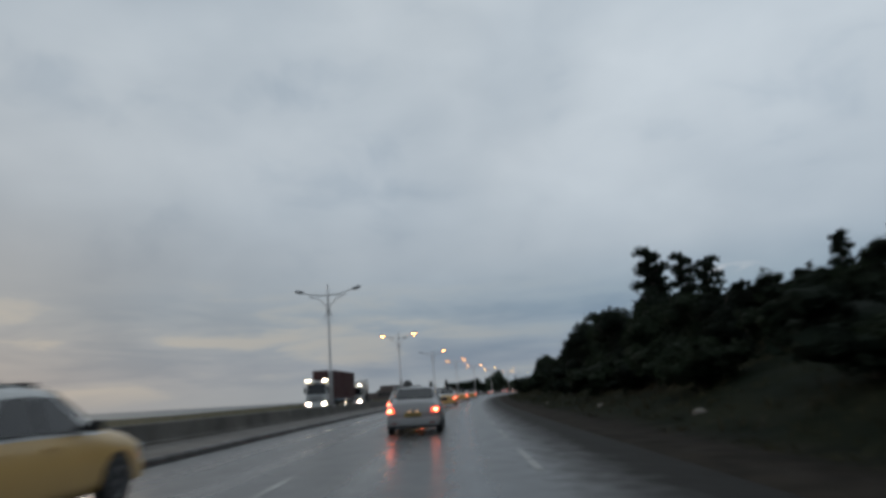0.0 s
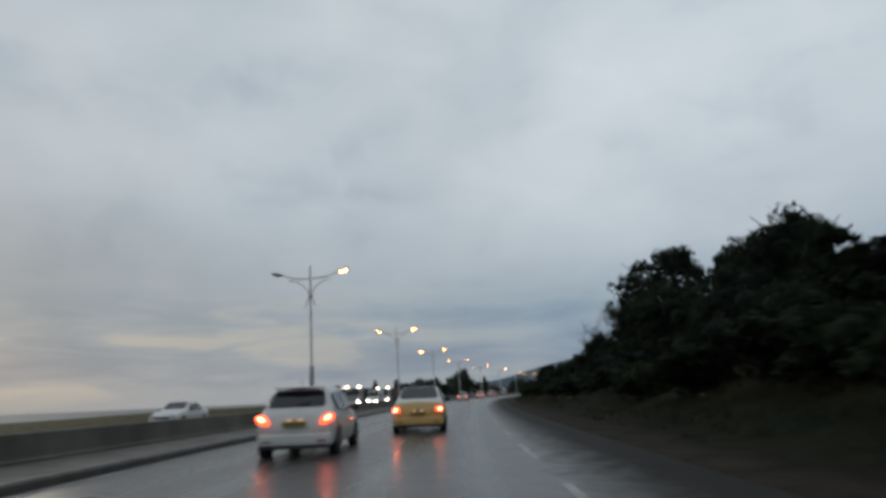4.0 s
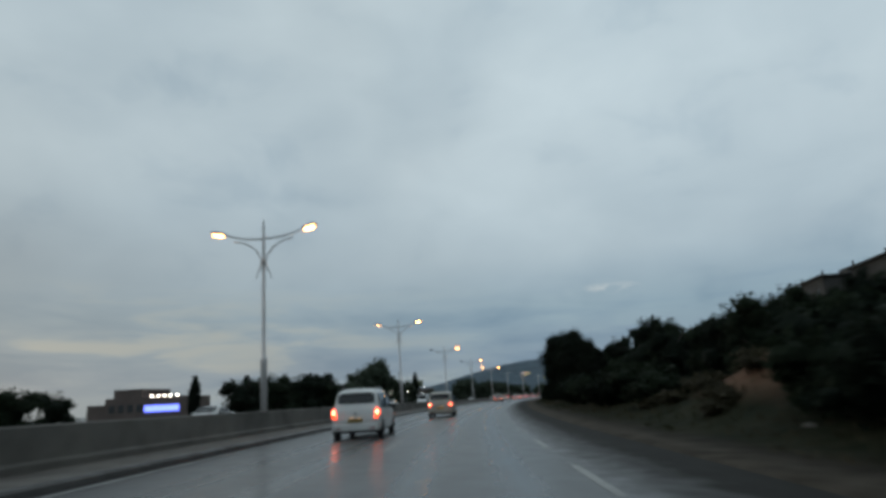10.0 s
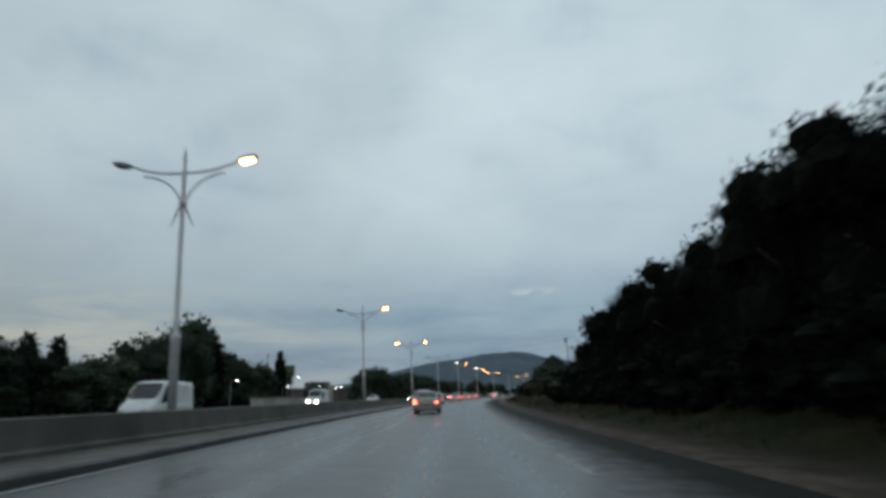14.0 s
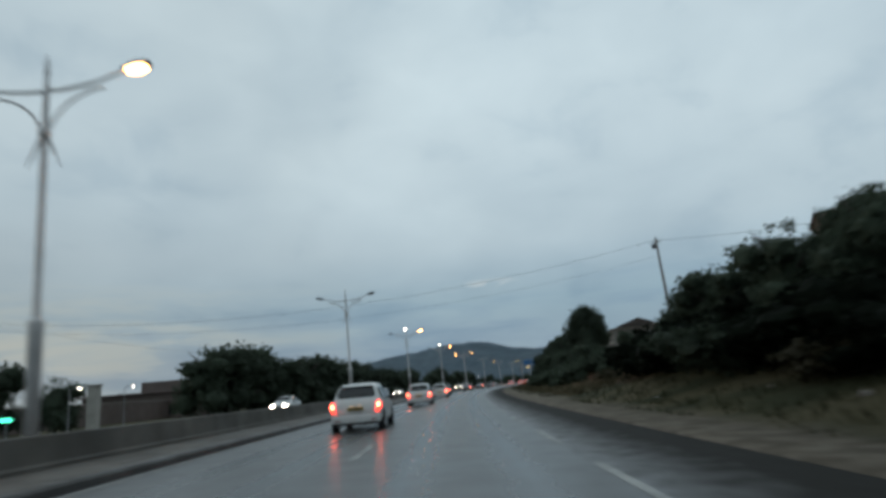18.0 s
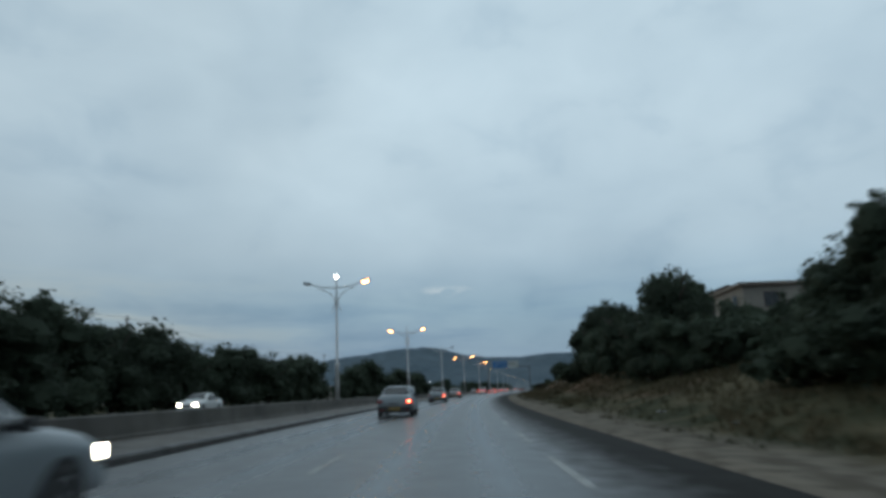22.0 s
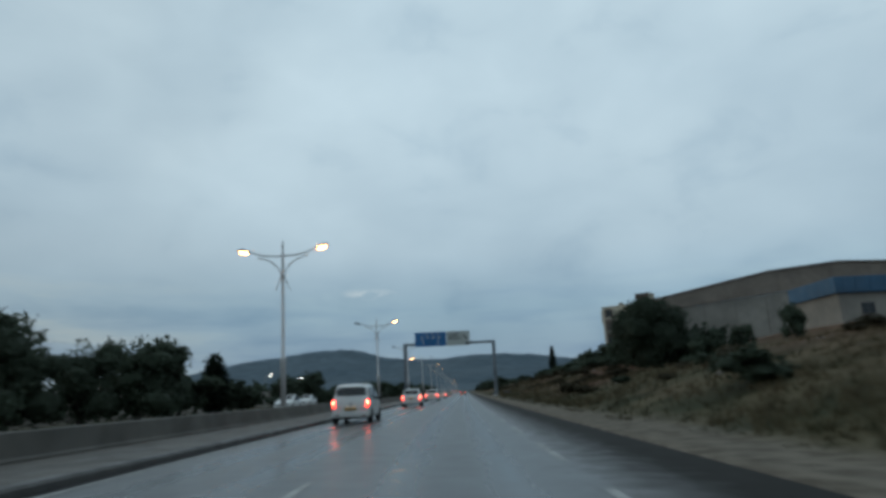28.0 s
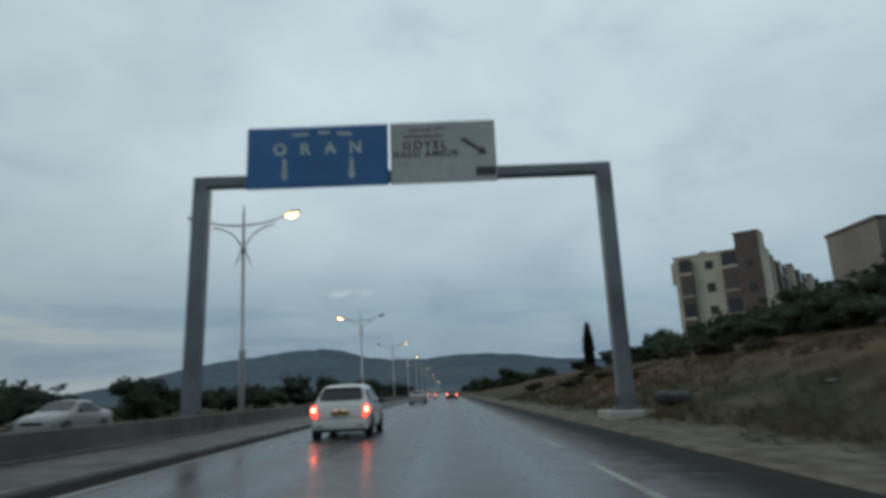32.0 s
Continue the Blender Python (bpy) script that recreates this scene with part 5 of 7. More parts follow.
HATCH = dict(L=3.9, wheels=(0.62, 3.12), r=0.31, st=[
    (0.0, 0.74, 0.42, 0.72, 0.84, 0.66), (0.06, 0.81, 0.30, 0.82, 0.98, 0.70), (0.16, 0.845, 0.24, 0.90, 1.04, 0.71), (0.50, 0.86, 0.22, 0.94, 1.44, 0.60),
    (1.0, 0.86, 0.22, 0.94, 1.51, 0.615), (1.6, 0.86, 0.22, 0.93, 1.53, 0.62), (2.15, 0.86, 0.22, 0.92, 1.47, 0.605), (2.95, 0.855, 0.22, 0.90, 1.02, 0.70),
    (3.55, 0.83, 0.22, 0.80, 0.88, 0.66), (3.8, 0.76, 0.28, 0.68, 0.74, 0.60), (3.9, 0.64, 0.38, 0.56, 0.62, 0.54)], rear=(0.15, 0.50), front=(2.15, 2.95), sides=((0.60, 1.38), (1.50, 2.58)))
TALL = dict(L=4.1, wheels=(0.68, 3.3), r=0.31, st=[
    (0.0, 0.76, 0.42, 0.74, 0.90, 0.70), (0.05, 0.82, 0.30, 0.90, 1.06, 0.73), (0.12, 0.85, 0.24, 0.96, 1.12, 0.74), (0.30, 0.86, 0.22, 0.98, 1.60, 0.66),
    (0.8, 0.865, 0.22, 0.98, 1.68, 0.67), (1.7, 0.865, 0.22, 0.97, 1.69, 0.67), (2.4, 0.865, 0.22, 0.96, 1.62, 0.65), (3.15, 0.86, 0.22, 0.94, 1.10, 0.72),
    (3.75, 0.83, 0.22, 0.84, 0.94, 0.68), (4.0, 0.76, 0.28, 0.70, 0.78, 0.60), (4.1, 0.64, 0.38, 0.58, 0.64, 0.54)], rear=(0.12, 0.30), front=(2.4, 3.15), sides=((0.45, 1.48), (1.66, 2.85)))
VAN = dict(L=5.2, wheels=(1.0, 4.3), r=0.34, st=[
    (0.0, 0.88, 0.45, 0.90, 1.20, 0.86), (0.04, 0.94, 0.32, 1.10, 2.15, 0.84), (0.12, 0.96, 0.28, 1.15, 2.25, 0.86), (1.5, 0.97, 0.26, 1.15, 2.30, 0.87),
    (2.9, 0.97, 0.26, 1.15, 2.30, 0.87), (3.5, 0.97, 0.26, 1.12, 2.22, 0.84), (4.35, 0.95, 0.26, 1.08, 1.30, 0.82), (4.95, 0.90, 0.28, 0.90, 1.02, 0.76), (5.2, 0.74, 0.40, 0.66, 0.74, 0.64)], rear=(0.04, 0.12), front=(3.5, 4.35), sides=((3.05, 4.0),))


def station(st, y):
    """The section at y, eased a little so that panels run on in curves."""
    cols = list(zip(*st))
    lo, hi = cols[0][0], cols[0][-1]
    reach = min(0.13, y - lo, hi - y)
    ys = (y - reach, y - reach / 2, y, y + reach / 2, y + reach)
    return [sum(k * float(np.interp(q, cols[0], c)) for q, k in zip(ys, (0.15, 0.22, 0.26, 0.22, 0.15))) for c in cols[1:]]


def body_mesh(kind):
    bm = bmesh.new()
    rings = []
    ys = sorted({q[0] for q in kind["st"]} | set(np.linspace(0.1, kind["L"] - 0.1, 34).round(3)))
    for y in ys:
        w, zb, zs, zt, wt = station(kind["st"], y)
        half = [(0.0, zb), (w * 0.84, zb), (w * 0.95, zb + 0.05), (w * 0.985, zb + 0.16), (w, zb + 0.5 * (zs - zb)), (w * 0.995, zs - 0.13), (w * 0.975, zs - 0.08), (w * 0.96, zs), (wt + 0.25 * (w * 0.96 - wt), zs + 0.75 * (zt - zs)), (wt + 0.08 * (w * 0.96 - wt), zt - 0.05), (wt * 0.94, zt - 0.012), (wt * 0.78, zt + 0.008), (wt * 0.4, zt + 0.022), (0.0, zt + 0.026)]
        rings.append([bm.verts.new((x, y, z)) for x, z in half] + [bm.verts.new((-x, y, z)) for x, z in half[-2:0:-1]])
    n = len(rings[0])
    for a, b in zip(rings, rings[1:]):
        for k in range(n):
            bm.faces.new((a[k], a[(k + 1) % n], b[(k + 1) % n], b[k]))
    bm.faces.new(rings[0])
    bm.faces.new(rings[-1][::-1])
    bmesh.ops.recalc_face_normals(bm, faces=bm.faces)
    return bm


def slab(points, depth, normal):
    """A thin plate over a polygon."""
    bm = bmesh.new()
    f = bm.faces.new([bm.verts.new(p) for p in points])
    r = bmesh.ops.extrude_face_region(bm, geom=[f])
    bmesh.ops.translate(bm, vec=Vector(normal) * depth, verts=[v for v in r["geom"] if isinstance(v, bmesh.types.BMVert)])
    bmesh.ops.recalc_face_normals(bm, faces=bm.faces)
    return bm


def side_glass(kind, y0, y1, side):
    pts = []
    for y, f in ((y0, 0.10), (y1, 0.10)):
        w, zb, zs, zt, wt = station(kind["st"], y)
        pts.append((side * (w * 0.965 + 0.004), y, zs + 0.05))
    for y in (y1, y0):
        lo, hi = kind["rear"][1], kind["front"][0]
        yy = min(max(y, lo + 0.05), hi - 0.05) if kind is not VAN else min(y, hi - 0.05)
        w, zb, zs, zt, wt = station(kind["st"], yy)
        f = 0.80
        x = w * 0.96 + (wt - w * 0.96) * f
        pts.append((side * (x + 0.035), yy, zs + f * (zt - zs)))
    return slab(pts, 0.012, (side, 0, 0.3))


def cross_glass(kind, ya, yb, nose):
    """Rear window or windscreen between the deck at ya and the roof at yb."""
    pts = []
    wide = 0.94
    for y, k, up in ((ya, wide, 0.0), (yb, wide - 0.02, 0.0)):
        w, zb, zs, zt, wt = station(kind["st"], y)
        pts.append(((wt * k), y, zt + 0.01))
    (x0, y0, z0), (x1, y1, z1) = pts
    lift = Vector((0, (z1 - z0), -(y1 - y0))).normalized() * (1 if nose else -1)
    if lift.z < 0:
        lift = -lift
    q = lambda f, s: (s * (x0 + (x1 - x0) * f), y0 + (y1 - y0) * f, z0 + (z1 - z0) * f)
    edge = [(0.03, 0.45), (0.05, 0.84), (0.10, 0.94), (0.20, 0.985), (0.55, 1.0), (0.84, 0.985), (0.92, 0.93), (0.955, 0.80), (0.965, 0.4)]
    return slab([q(f, k) for f, k in edge] + [q(f, -k) for f, k in edge[::-1]], 0.03, lift)


WHEELS = {}


def wheel(parent, x, y, r, side, width=0.20):
    key = (r, side, width)
    if key not in WHEELS:
        o = side * width / 2
        tyre = lathe([(r * 0.62, -width / 2), (r * 0.92, -width / 2), (r, -width * 0.35), (r, width * 0.35), (r * 0.92, width / 2), (r * 0.62, width / 2)], 20, "X")
        bmesh.ops.recalc_face_normals(tyre, faces=tyre.faces)
        rim = lathe([(r * 0.60, o - side * 0.02), (r * 0.62, o + side * 0.004), (r * 0.52, o + side * 0.006), (r * 0.45, o - side * 0.02), (r * 0.16, o - side * 0.012), (r * 0.10, o + side * 0.006)], 16, "X")
        bmesh.ops.recalc_face_normals(rim, faces=rim.faces)
        WHEELS[key] = finish("tyre", tyre, RUBBER, True), finish("rim", rim, RIM)
    t, m = WHEELS[key]
    ob = part("wheel", t, RUBBER, parent)
    ob.location = (x, y, r)
    part("rim", m, RIM, ob)


BODIES = {}


def car(name, label, kind, paint, m, tail=TAIL, head=HEAD_OFF, plate=True, roof=None, group="", low=None, tail_style="box", one_lamp=False, plate_z=0.56):
    c = thing(name, label, "car", m, group)
    key = (id(kind), paint.name)
    if key not in BODIES:
        me = finish("body", body_mesh(kind), [paint], True)
        if paint is TAXI_CAR:
            # white upper body over yellow sides and bumpers
            me.materials.append(WHITE_CAR)
            for p in me.polygons:
                p.material_index = 1 if p.center.z > 0.94 else 0
        BODIES[key] = me
    body = part("body", BODIES[key], paint, c)
    L, st = kind["L"], kind["st"]
    w = st[3][1]
    for y in kind["wheels"]:
        for side in (-1, 1):
            bm = lathe([(kind["r"] * 1.16, side * (w - 0.16)), (kind["r"] * 1.16, side * (w + 0.002)), (kind["r"] * 0.5, side * (w + 0.003))], 20, "X", (0, y, kind["r"] + 0.01))
            bmesh.ops.recalc_face_normals(bm, faces=bm.faces)
            part("wheel_arch", bm, BLACK_PLASTIC, c)
            wheel(c, side * (w - 0.085), y, kind["r"], side)
    if kind is not VAN:
        part("rear_window", cross_glass(kind, *kind["rear"], False), GLASS, c)
    part("windscreen", cross_glass(kind, kind["front"][1], kind["front"][0], True), GLASS, c)
    for a, b in kind["sides"]:
        for side in (-1, 1):
            part("side_window", side_glass(kind, a, b, side), GLASS, c)
    # bumpers, seams and grille
    part("rear_bumper", box(-0.81, 0.81, -0.05, 0.16, 0.27, 0.52, 0.06), low or paint, c)
    part("front_bumper", box(-0.74, 0.74, L - 0.16, L + 0.03, 0.26, 0.50, 0.045), low or paint, c)
    part("skirt", box(-0.74, 0.74, -0.02, 0.3, 0.2, 0.28, 0.02), BLACK_PLASTIC, c)
    part("grille", box(-0.42, 0.42, L - 0.10, L + 0.012, 0.52, 0.64, 0.015), BLACK_PLASTIC, c)
    # boot or tailgate seam, badge, wiper and low reflectors
    z_deck = station(st, 0.12)[2]
    part("tailgate_handle", box(-0.24, 0.24, -0.028, 0.10, z_deck - 0.20, z_deck - 0.16, 0.012), low or paint, c)
    part("badge", lathe([(0.05, -0.03), (0.055, -0.02), (0.05, 0.06)], 12, "Y", (0, 0, z_deck - 0.08)), RIM, c)
    for side in (-1, 1):
        part("reflector", box(*sorted((side * 0.50, side * 0.68)), -0.057, 0.0, 0.34, 0.375, 0.005), TAIL_OFF, c)
    if kind in (HATCH, TALL):
        y0, y1 = kind["rear"]
        za, zb = station(st, y0)[3], station(st, y1)[3]
        part("rear_wiper", tube([(0.0, y0 - 0.03, za + 0.05), (0.30, y0 + (y1 - y0) * 0.22 - 0.03, za + (zb - za) * 0.26 + 0.05)], 0.012, 5), BLACK_PLASTIC, c)
        part("roof_spoiler", box(-0.52, 0.52, y1 - 0.10, y1 + 0.14, zb + 0.015, zb + 0.045, 0.012), paint, c)
        part("aerial", tube([(0, y1 + 0.25, zb + 0.03), (0, y1 + 0.02, zb + 0.26)], 0.006, 4), BLACK_PLASTIC, c)
    part("exhaust_pipe", lathe([(0.03, -0.08), (0.035, -0.07), (0.035, 0.1)], 10, "Y", (0.45, 0, 0.24)), CHASSIS, c)
    _, _, zs, zt, _ = station(st, 0.06)
    for side in (-1, 1):
        if tail_style == "tall":
            outline = [(0.67, zs - 0.20), (0.73, zs - 0.22), (0.82, zs - 0.12), (0.835, zs + 0.04), (0.77, zs + 0.15), (0.715, zs + 0.13), (0.69, zs - 0.02)]
            middle = [(0.72, zs - 0.06), (0.79, zs - 0.05), (0.80, zs + 0.03), (0.76, zs + 0.09), (0.73, zs + 0.08)]
        elif tail_style == "slant":
            outline = [(0.55, zs - 0.08), (0.64, zs - 0.12), (0.82, zs - 0.03), (0.835, zs + 0.10), (0.74, zs + 0.13), (0.60, zs + 0.04)]
            middle = [(0.64, zs - 0.01), (0.70, zs - 0.02), (0.80, zs + 0.05), (0.79, zs + 0.09), (0.72, zs + 0.07)]
        else:
            outline = [(0.58, zs - 0.11), (0.815, zs - 0.11), (0.81, zs + 0.015), (0.60, zs + 0.02)]
            middle = [(0.66, zs - 0.085), (0.775, zs - 0.085), (0.77, zs - 0.01), (0.67, zs - 0.01)]
        lit = tail is not TAIL_OFF and not (one_lamp and side < 0)
        lens = part("tail_lamp", slab([(side * x, 0.15, z) for x, z in outline], 0.19, (0, -1, 0)), tail if lit else TAIL_OFF, c, "glowing red tail lamp" if lit else "")
        if lit:
            part("lamp_core", slab([(side * x, -0.036, z) for x, z in middle], 0.014, (0, -1, 0)), TAIL_CORE, lens, "bright orange-red bulb area")
        hz = station(st, L - 0.1)[2]
        part("head_lamp", box(*sorted((side * 0.44, side * 0.72)), L - 0.22, L + 0.005, hz - 0.10, hz + 0.06, 0.03), head, c, "lit head lamp" if head is HEAD_ON else "")
        yy = kind["front"][1] - 0.45
        ww, _, zz, _, _ = station(st, yy)
        part("door_mirror", box(*sorted((side * (ww - 0.02), side * (ww + 0.16))), yy, yy + 0.10, zz + 0.03, zz + 0.16, 0.03), BLACK_PLASTIC, c)
        for a, b in kind["sides"]:
            hw, _, hz2, _, _ = station(st, a + 0.15)
            part("door_handle", box(*sorted((side * (hw - 0.01), side * (hw + 0.02))), a + 0.08, a + 0.24, hz2 - 0.13, hz2 - 0.09, 0.008), low or paint, c)
    if plate:
        pz = plate_z + (0.10 if kind is HATCH else 0.0)
        part("number_plate", box(-0.26, 0.26, -0.066, -0.045, pz, pz + 0.11), PLATE, c, "yellow number plate with dark bars")
        for k in range(4):
            part("plate_bar", box(-0.2 + 0.11 * k, -0.13 + 0.11 * k, -0.070, -0.066, pz + 0.03, pz + 0.08), SIGN_DARK, c)
        for x in (-0.12, 0.12):
            part("plate_lamp", box(x - 0.05, x + 0.05, -0.06, -0.035, pz + 0.13, pz + 0.15), PLATE_LAMP if not one_lamp else BLACK_PLASTIC, c)
    if roof:
        roof(c)
    return c


def taxi_roof(c):
    bm = lathe([(0.22, 0.0), (0.23, 0.03), (0.205, 0.13), (0.135, 0.215), (0.04, 0.25)], 18, "Z", (0, 1.75, 1.50))
    for v in bm.verts:
        v.co.y = 1.75 + (v.co.y - 1.75) * 0.45
    part("roof_sign", bm, BLACK_PLASTIC, c, "dark half-round taxi roof sign", True)
    for y in (1.5, 2.1):
        part("roof_bar", box(-0.62, 0.62, y - 0.025, y + 0.025, 1.46, 1.50, 0.008), BLACK_PLASTIC, c)
    part("roof_panel", box(-0.54, 0.54, 1.46, 2.42, 1.452, 1.468, 0.004), WHITE_CAR, c, "white painted roof")


def roof_bars(z, y0, y1):
    def add(c):
        for side in (-1, 1):
            part("roof_rail", tube([(side * 0.56, y0, z), (side * 0.57, y0 + 0.1, z + 0.05), (side * 0.57, y1 - 0.1, z + 0.05), (side * 0.56, y1, z)], 0.015, 6), BLACK_PLASTIC, c)
    return add


def spoiler(c):
    part("spoiler", box(-0.56, 0.56, 0.34, 0.62, 1.475, 1.51, 0.012), WHITE_CAR, c)
    part("brake_strip", box(-0.16, 0.16, 0.33, 0.345, 1.455, 1.475), TAIL_OFF, c)


SAME = "traffic on the near carriageway"
car("silver_sedan", "silver sedan on wet asphalt with lit tail lamps", SEDAN, SILVER_CAR, stand(19.0, -0.8), TAIL_HOT, group=SAME, low=SILVER_CAR)
car("taxi", "yellow taxi sedan with a white roof and roof sign", SEDAN, TAXI_CAR, stand(57.0, -1.2, 0, 2, (1.02, 1.0, 1.04)), TAIL_HOT, roof=taxi_roof, group=SAME)
car("white_hatchback", "white hatchback with slanted lit tail lamps", HATCH, WHITE_CAR, stand(103.4, -3.1, 0, 1), TAIL_HOT, roof=spoiler, group=SAME, low=WHITE_CAR, tail_style="slant")
car("beige_estate", "beige estate car with a boxy tail, lamps lit", TALL, BEIGE_CAR, stand(268.4, -2.6), TAIL_HOT, group=SAME, tail_style="box")
car("white_suv", "white tall hatchback with roof rails, lamps lit", TALL, WHITE_CAR, stand(247.4, -3.9), TAIL_HOT, group=SAME, roof=roof_bars(1.69, 0.5, 2.3), tail_style="tall")
car("silver_sedan", "silver sedan with lit tail lamps in the inner lane", SEDAN, SILVER_CAR, stand(358, -2.3), TAIL_HOT, group=SAME)
car("beige_estate", "beige estate car far down the wet road", TALL, BEIGE_CAR, stand(375.5, -3.9), TAIL_HOT, group=SAME)
car("white_hatchback", "small white hatchback with round red lamps", HATCH, WHITE_CAR, stand(401.0, -4.35), TAIL, group=SAME, tail_style="tall", low=WHITE_CAR)
car("white_hatchback", "small white hatchback with bright lamps, wet road", HATCH, WHITE_CAR, stand(450.4, -3.0), TAIL, group=SAME, tail_style="tall", low=WHITE_CAR)
car("red_lit_sedan", "dark sedan seen from behind with lit lamps", SEDAN, BLUEGREY_CAR, stand(498.7, -4.4), TAIL, HEAD_ON, group=SAME)
car("blue_grey_sedan", "blue-grey sedan with a dark bumper, lamps lit", SEDAN, BLUEGREY_CAR, stand(557.8, -3.2, 0, 1), TAIL_HOT, group=SAME, low=BLACK_PLASTIC, one_lamp=True, plate_z=0.36)
car("blue_grey_sedan", "blue-grey sedan passing close with a lit lamp", SEDAN, BLUEGREY_CAR, stand(526.4, -3.05, 0, 1), TAIL_HOT, group=SAME, low=BLACK_PLASTIC, one_lamp=True, plate_z=0.36)
car("grey_sedan", "grey sedan with one bright tail lamp", SEDAN, SILVER_CAR, stand(588.3, -3.7), TAIL_HOT, group=SAME, low=BLACK_PLASTIC, one_lamp=True, plate_z=0.36)
car("white_hatchback", "white hatchback with a wide rear window, lamps lit", HATCH, WHITE_CAR, stand(687.2, -4.2), TAIL, group=SAME, tail_style="tall", low=WHITE_CAR)
car("white_hatchback", "white hatchback with glowing lamps near the gantry", HATCH, WHITE_CAR, stand(712.8, -3.75), TAIL, group=SAME, tail_style="tall", low=WHITE_CAR)
car("white_hatchback", "white hatchback with bright red tall tail lamps", HATCH, WHITE_CAR, stand(739.6, -3.5), TAIL, group=SAME, tail_style="tall", low=WHITE_CAR)
car("silver_sedan", "silver sedan far ahead in the inner lane", SEDAN, SILVER_CAR, stand(786, -3.6), TAIL_OFF, group=SAME)
car("dark_sedan", "dark sedan with lit lamps far ahead", SEDAN, DARK_CAR, stand(812, 0.1), TAIL, group=SAME)
car("white_hatchback", "white hatchback with lit lamps far ahead", HATCH, WHITE_CAR, stand(832, -3.4), TAIL, group=SAME)
car("dark_sedan", "dark sedan with lit lamps on the far road", SEDAN, DARK_CAR, stand(856, 0.1), TAIL, group=SAME)

car("taxi", "yellow and white taxi sedan in the inner lane", SEDAN, TAXI_CAR, stand(28.2, -1.9, 0, 1, (1.02, 1.0, 1.1)), TAIL_HOT, roof=taxi_roof, group=SAME)
car("taxi", "yellow taxi sedan with a white roof beside the kerb", SEDAN, TAXI_CAR, stand(4.0, -4.55, 0, 1, (1.02, 1.0, 1.04)), TAIL_HOT, roof=taxi_roof, group=SAME)
car("taxi", "yellow taxi sedan between the lanes, lamps lit", SEDAN, TAXI_CAR, stand(84.0, -0.95, 0, 1, (1.02, 1.0, 1.04)), TAIL_HOT, roof=taxi_roof, group=SAME)
car("taxi", "yellow taxi sedan further along, lamps lit", SEDAN, TAXI_CAR, stand(110.5, -0.95, 0, 1, (1.02, 1.0, 1.04)), TAIL_HOT, roof=taxi_roof, group=SAME)
car("white_hatchback", "white hatchback ahead on the wet road, lamps lit", HATCH, WHITE_CAR, stand(202.0, -3.6), TAIL_HOT, group=SAME, low=WHITE_CAR, tail_style="slant")
car("white_hatchback", "white hatchback overtaking in the inner lane, lamps lit", HATCH, WHITE_CAR, stand(74.7, -3.45, 0, 1, (1.0, 1.0, 1.03)), TAIL_HOT, roof=spoiler, group=SAME, low=WHITE_CAR, tail_style="slant")
car("white_hatchback", "small white hatchback ahead with bright lamps", HATCH, WHITE_CAR, stand(472.7, -2.9), TAIL, group=SAME, tail_style="tall", low=WHITE_CAR)
car("white_hatchback", "white hatchback in the inner lane, lamps lit", HATCH, WHITE_CAR, stand(426.6, -3.35), TAIL, group=SAME, tail_style="tall", low=WHITE_CAR)
car("white_estate", "white estate car close beside the inner kerb", TALL, WHITE_CAR, stand(659.2, -4.6), TAIL, group=SAME, tail_style="tall", low=WHITE_CAR)

OPP = "oncoming traffic"


def facing(s, d, turn=0.0):
    """The pose of an oncoming vehicle whose nose stands at station s."""
    return stand(s, d, 0, 180 + turn)


def oncoming(name, label, kind, paint, s, d=-16.6, lit=True):
    car(name, label, kind, paint, facing(s + kind["L"], d), TAIL_OFF, HEAD_ON if lit else HEAD_OFF, plate=False, group=OPP)


oncoming("white_sedan", "white oncoming sedan behind the median wall", SEDAN, WHITE_CAR, 124.5, lit=False)
oncoming("white_van", "white oncoming panel van with lit head lamps", VAN, WHITE_CAR, 183.0, -15.9)
oncoming("white_sedan", "white oncoming sedan beside a truck", SEDAN, WHITE_CAR, 209.5, -15.8, False)
oncoming("dark_sedan", "dark oncoming car with lit head lamps", TALL, DARK_CAR, 231.0)
oncoming("white_sedan", "white oncoming sedan near a dark building", SEDAN, WHITE_CAR, 262.5, -17.0)
oncoming("white_sedan", "white oncoming sedan with strong head lamps", SEDAN, WHITE_CAR, 308.0, -16.4)
oncoming("white_sedan", "white oncoming sedan with bright head lamps", SEDAN, WHITE_CAR, 321.5, -17.2)
oncoming("white_van", "white oncoming van with dark windscreen", VAN, WHITE_CAR, 348.0, -16.8, False)
oncoming("white_van", "white oncoming bus-like van by the trees", VAN, WHITE_CAR, 396.0, -20.0)
oncoming("white_sedan", "white oncoming car with pale bonnet", SEDAN, WHITE_CAR, 417.5, lit=False)
oncoming("white_sedan", "white oncoming sedan with lit head lamps", SEDAN, WHITE_CAR, 461.5)
oncoming("silver_sedan", "silver oncoming sedan beneath the trees", SEDAN, SILVER_CAR, 489.0, lit=False)
oncoming("silver_hatchback", "silver oncoming hatchback beneath the trees", TALL, SILVER_CAR, 510.8, lit=False)
oncoming("white_sedan", "white oncoming sedan with dipped lamps", SEDAN, WHITE_CAR, 540.0, -19.8)
oncoming("silver_hatchback", "silver oncoming hatchback with lit lamps", TALL, SILVER_CAR, 607.5)
oncoming("white_van", "white oncoming van behind the median wall", VAN, WHITE_CAR, 636.0, -19.8)
oncoming("white_sedan", "white oncoming sedan beyond the median", SEDAN, WHITE_CAR, 690.0, lit=False)
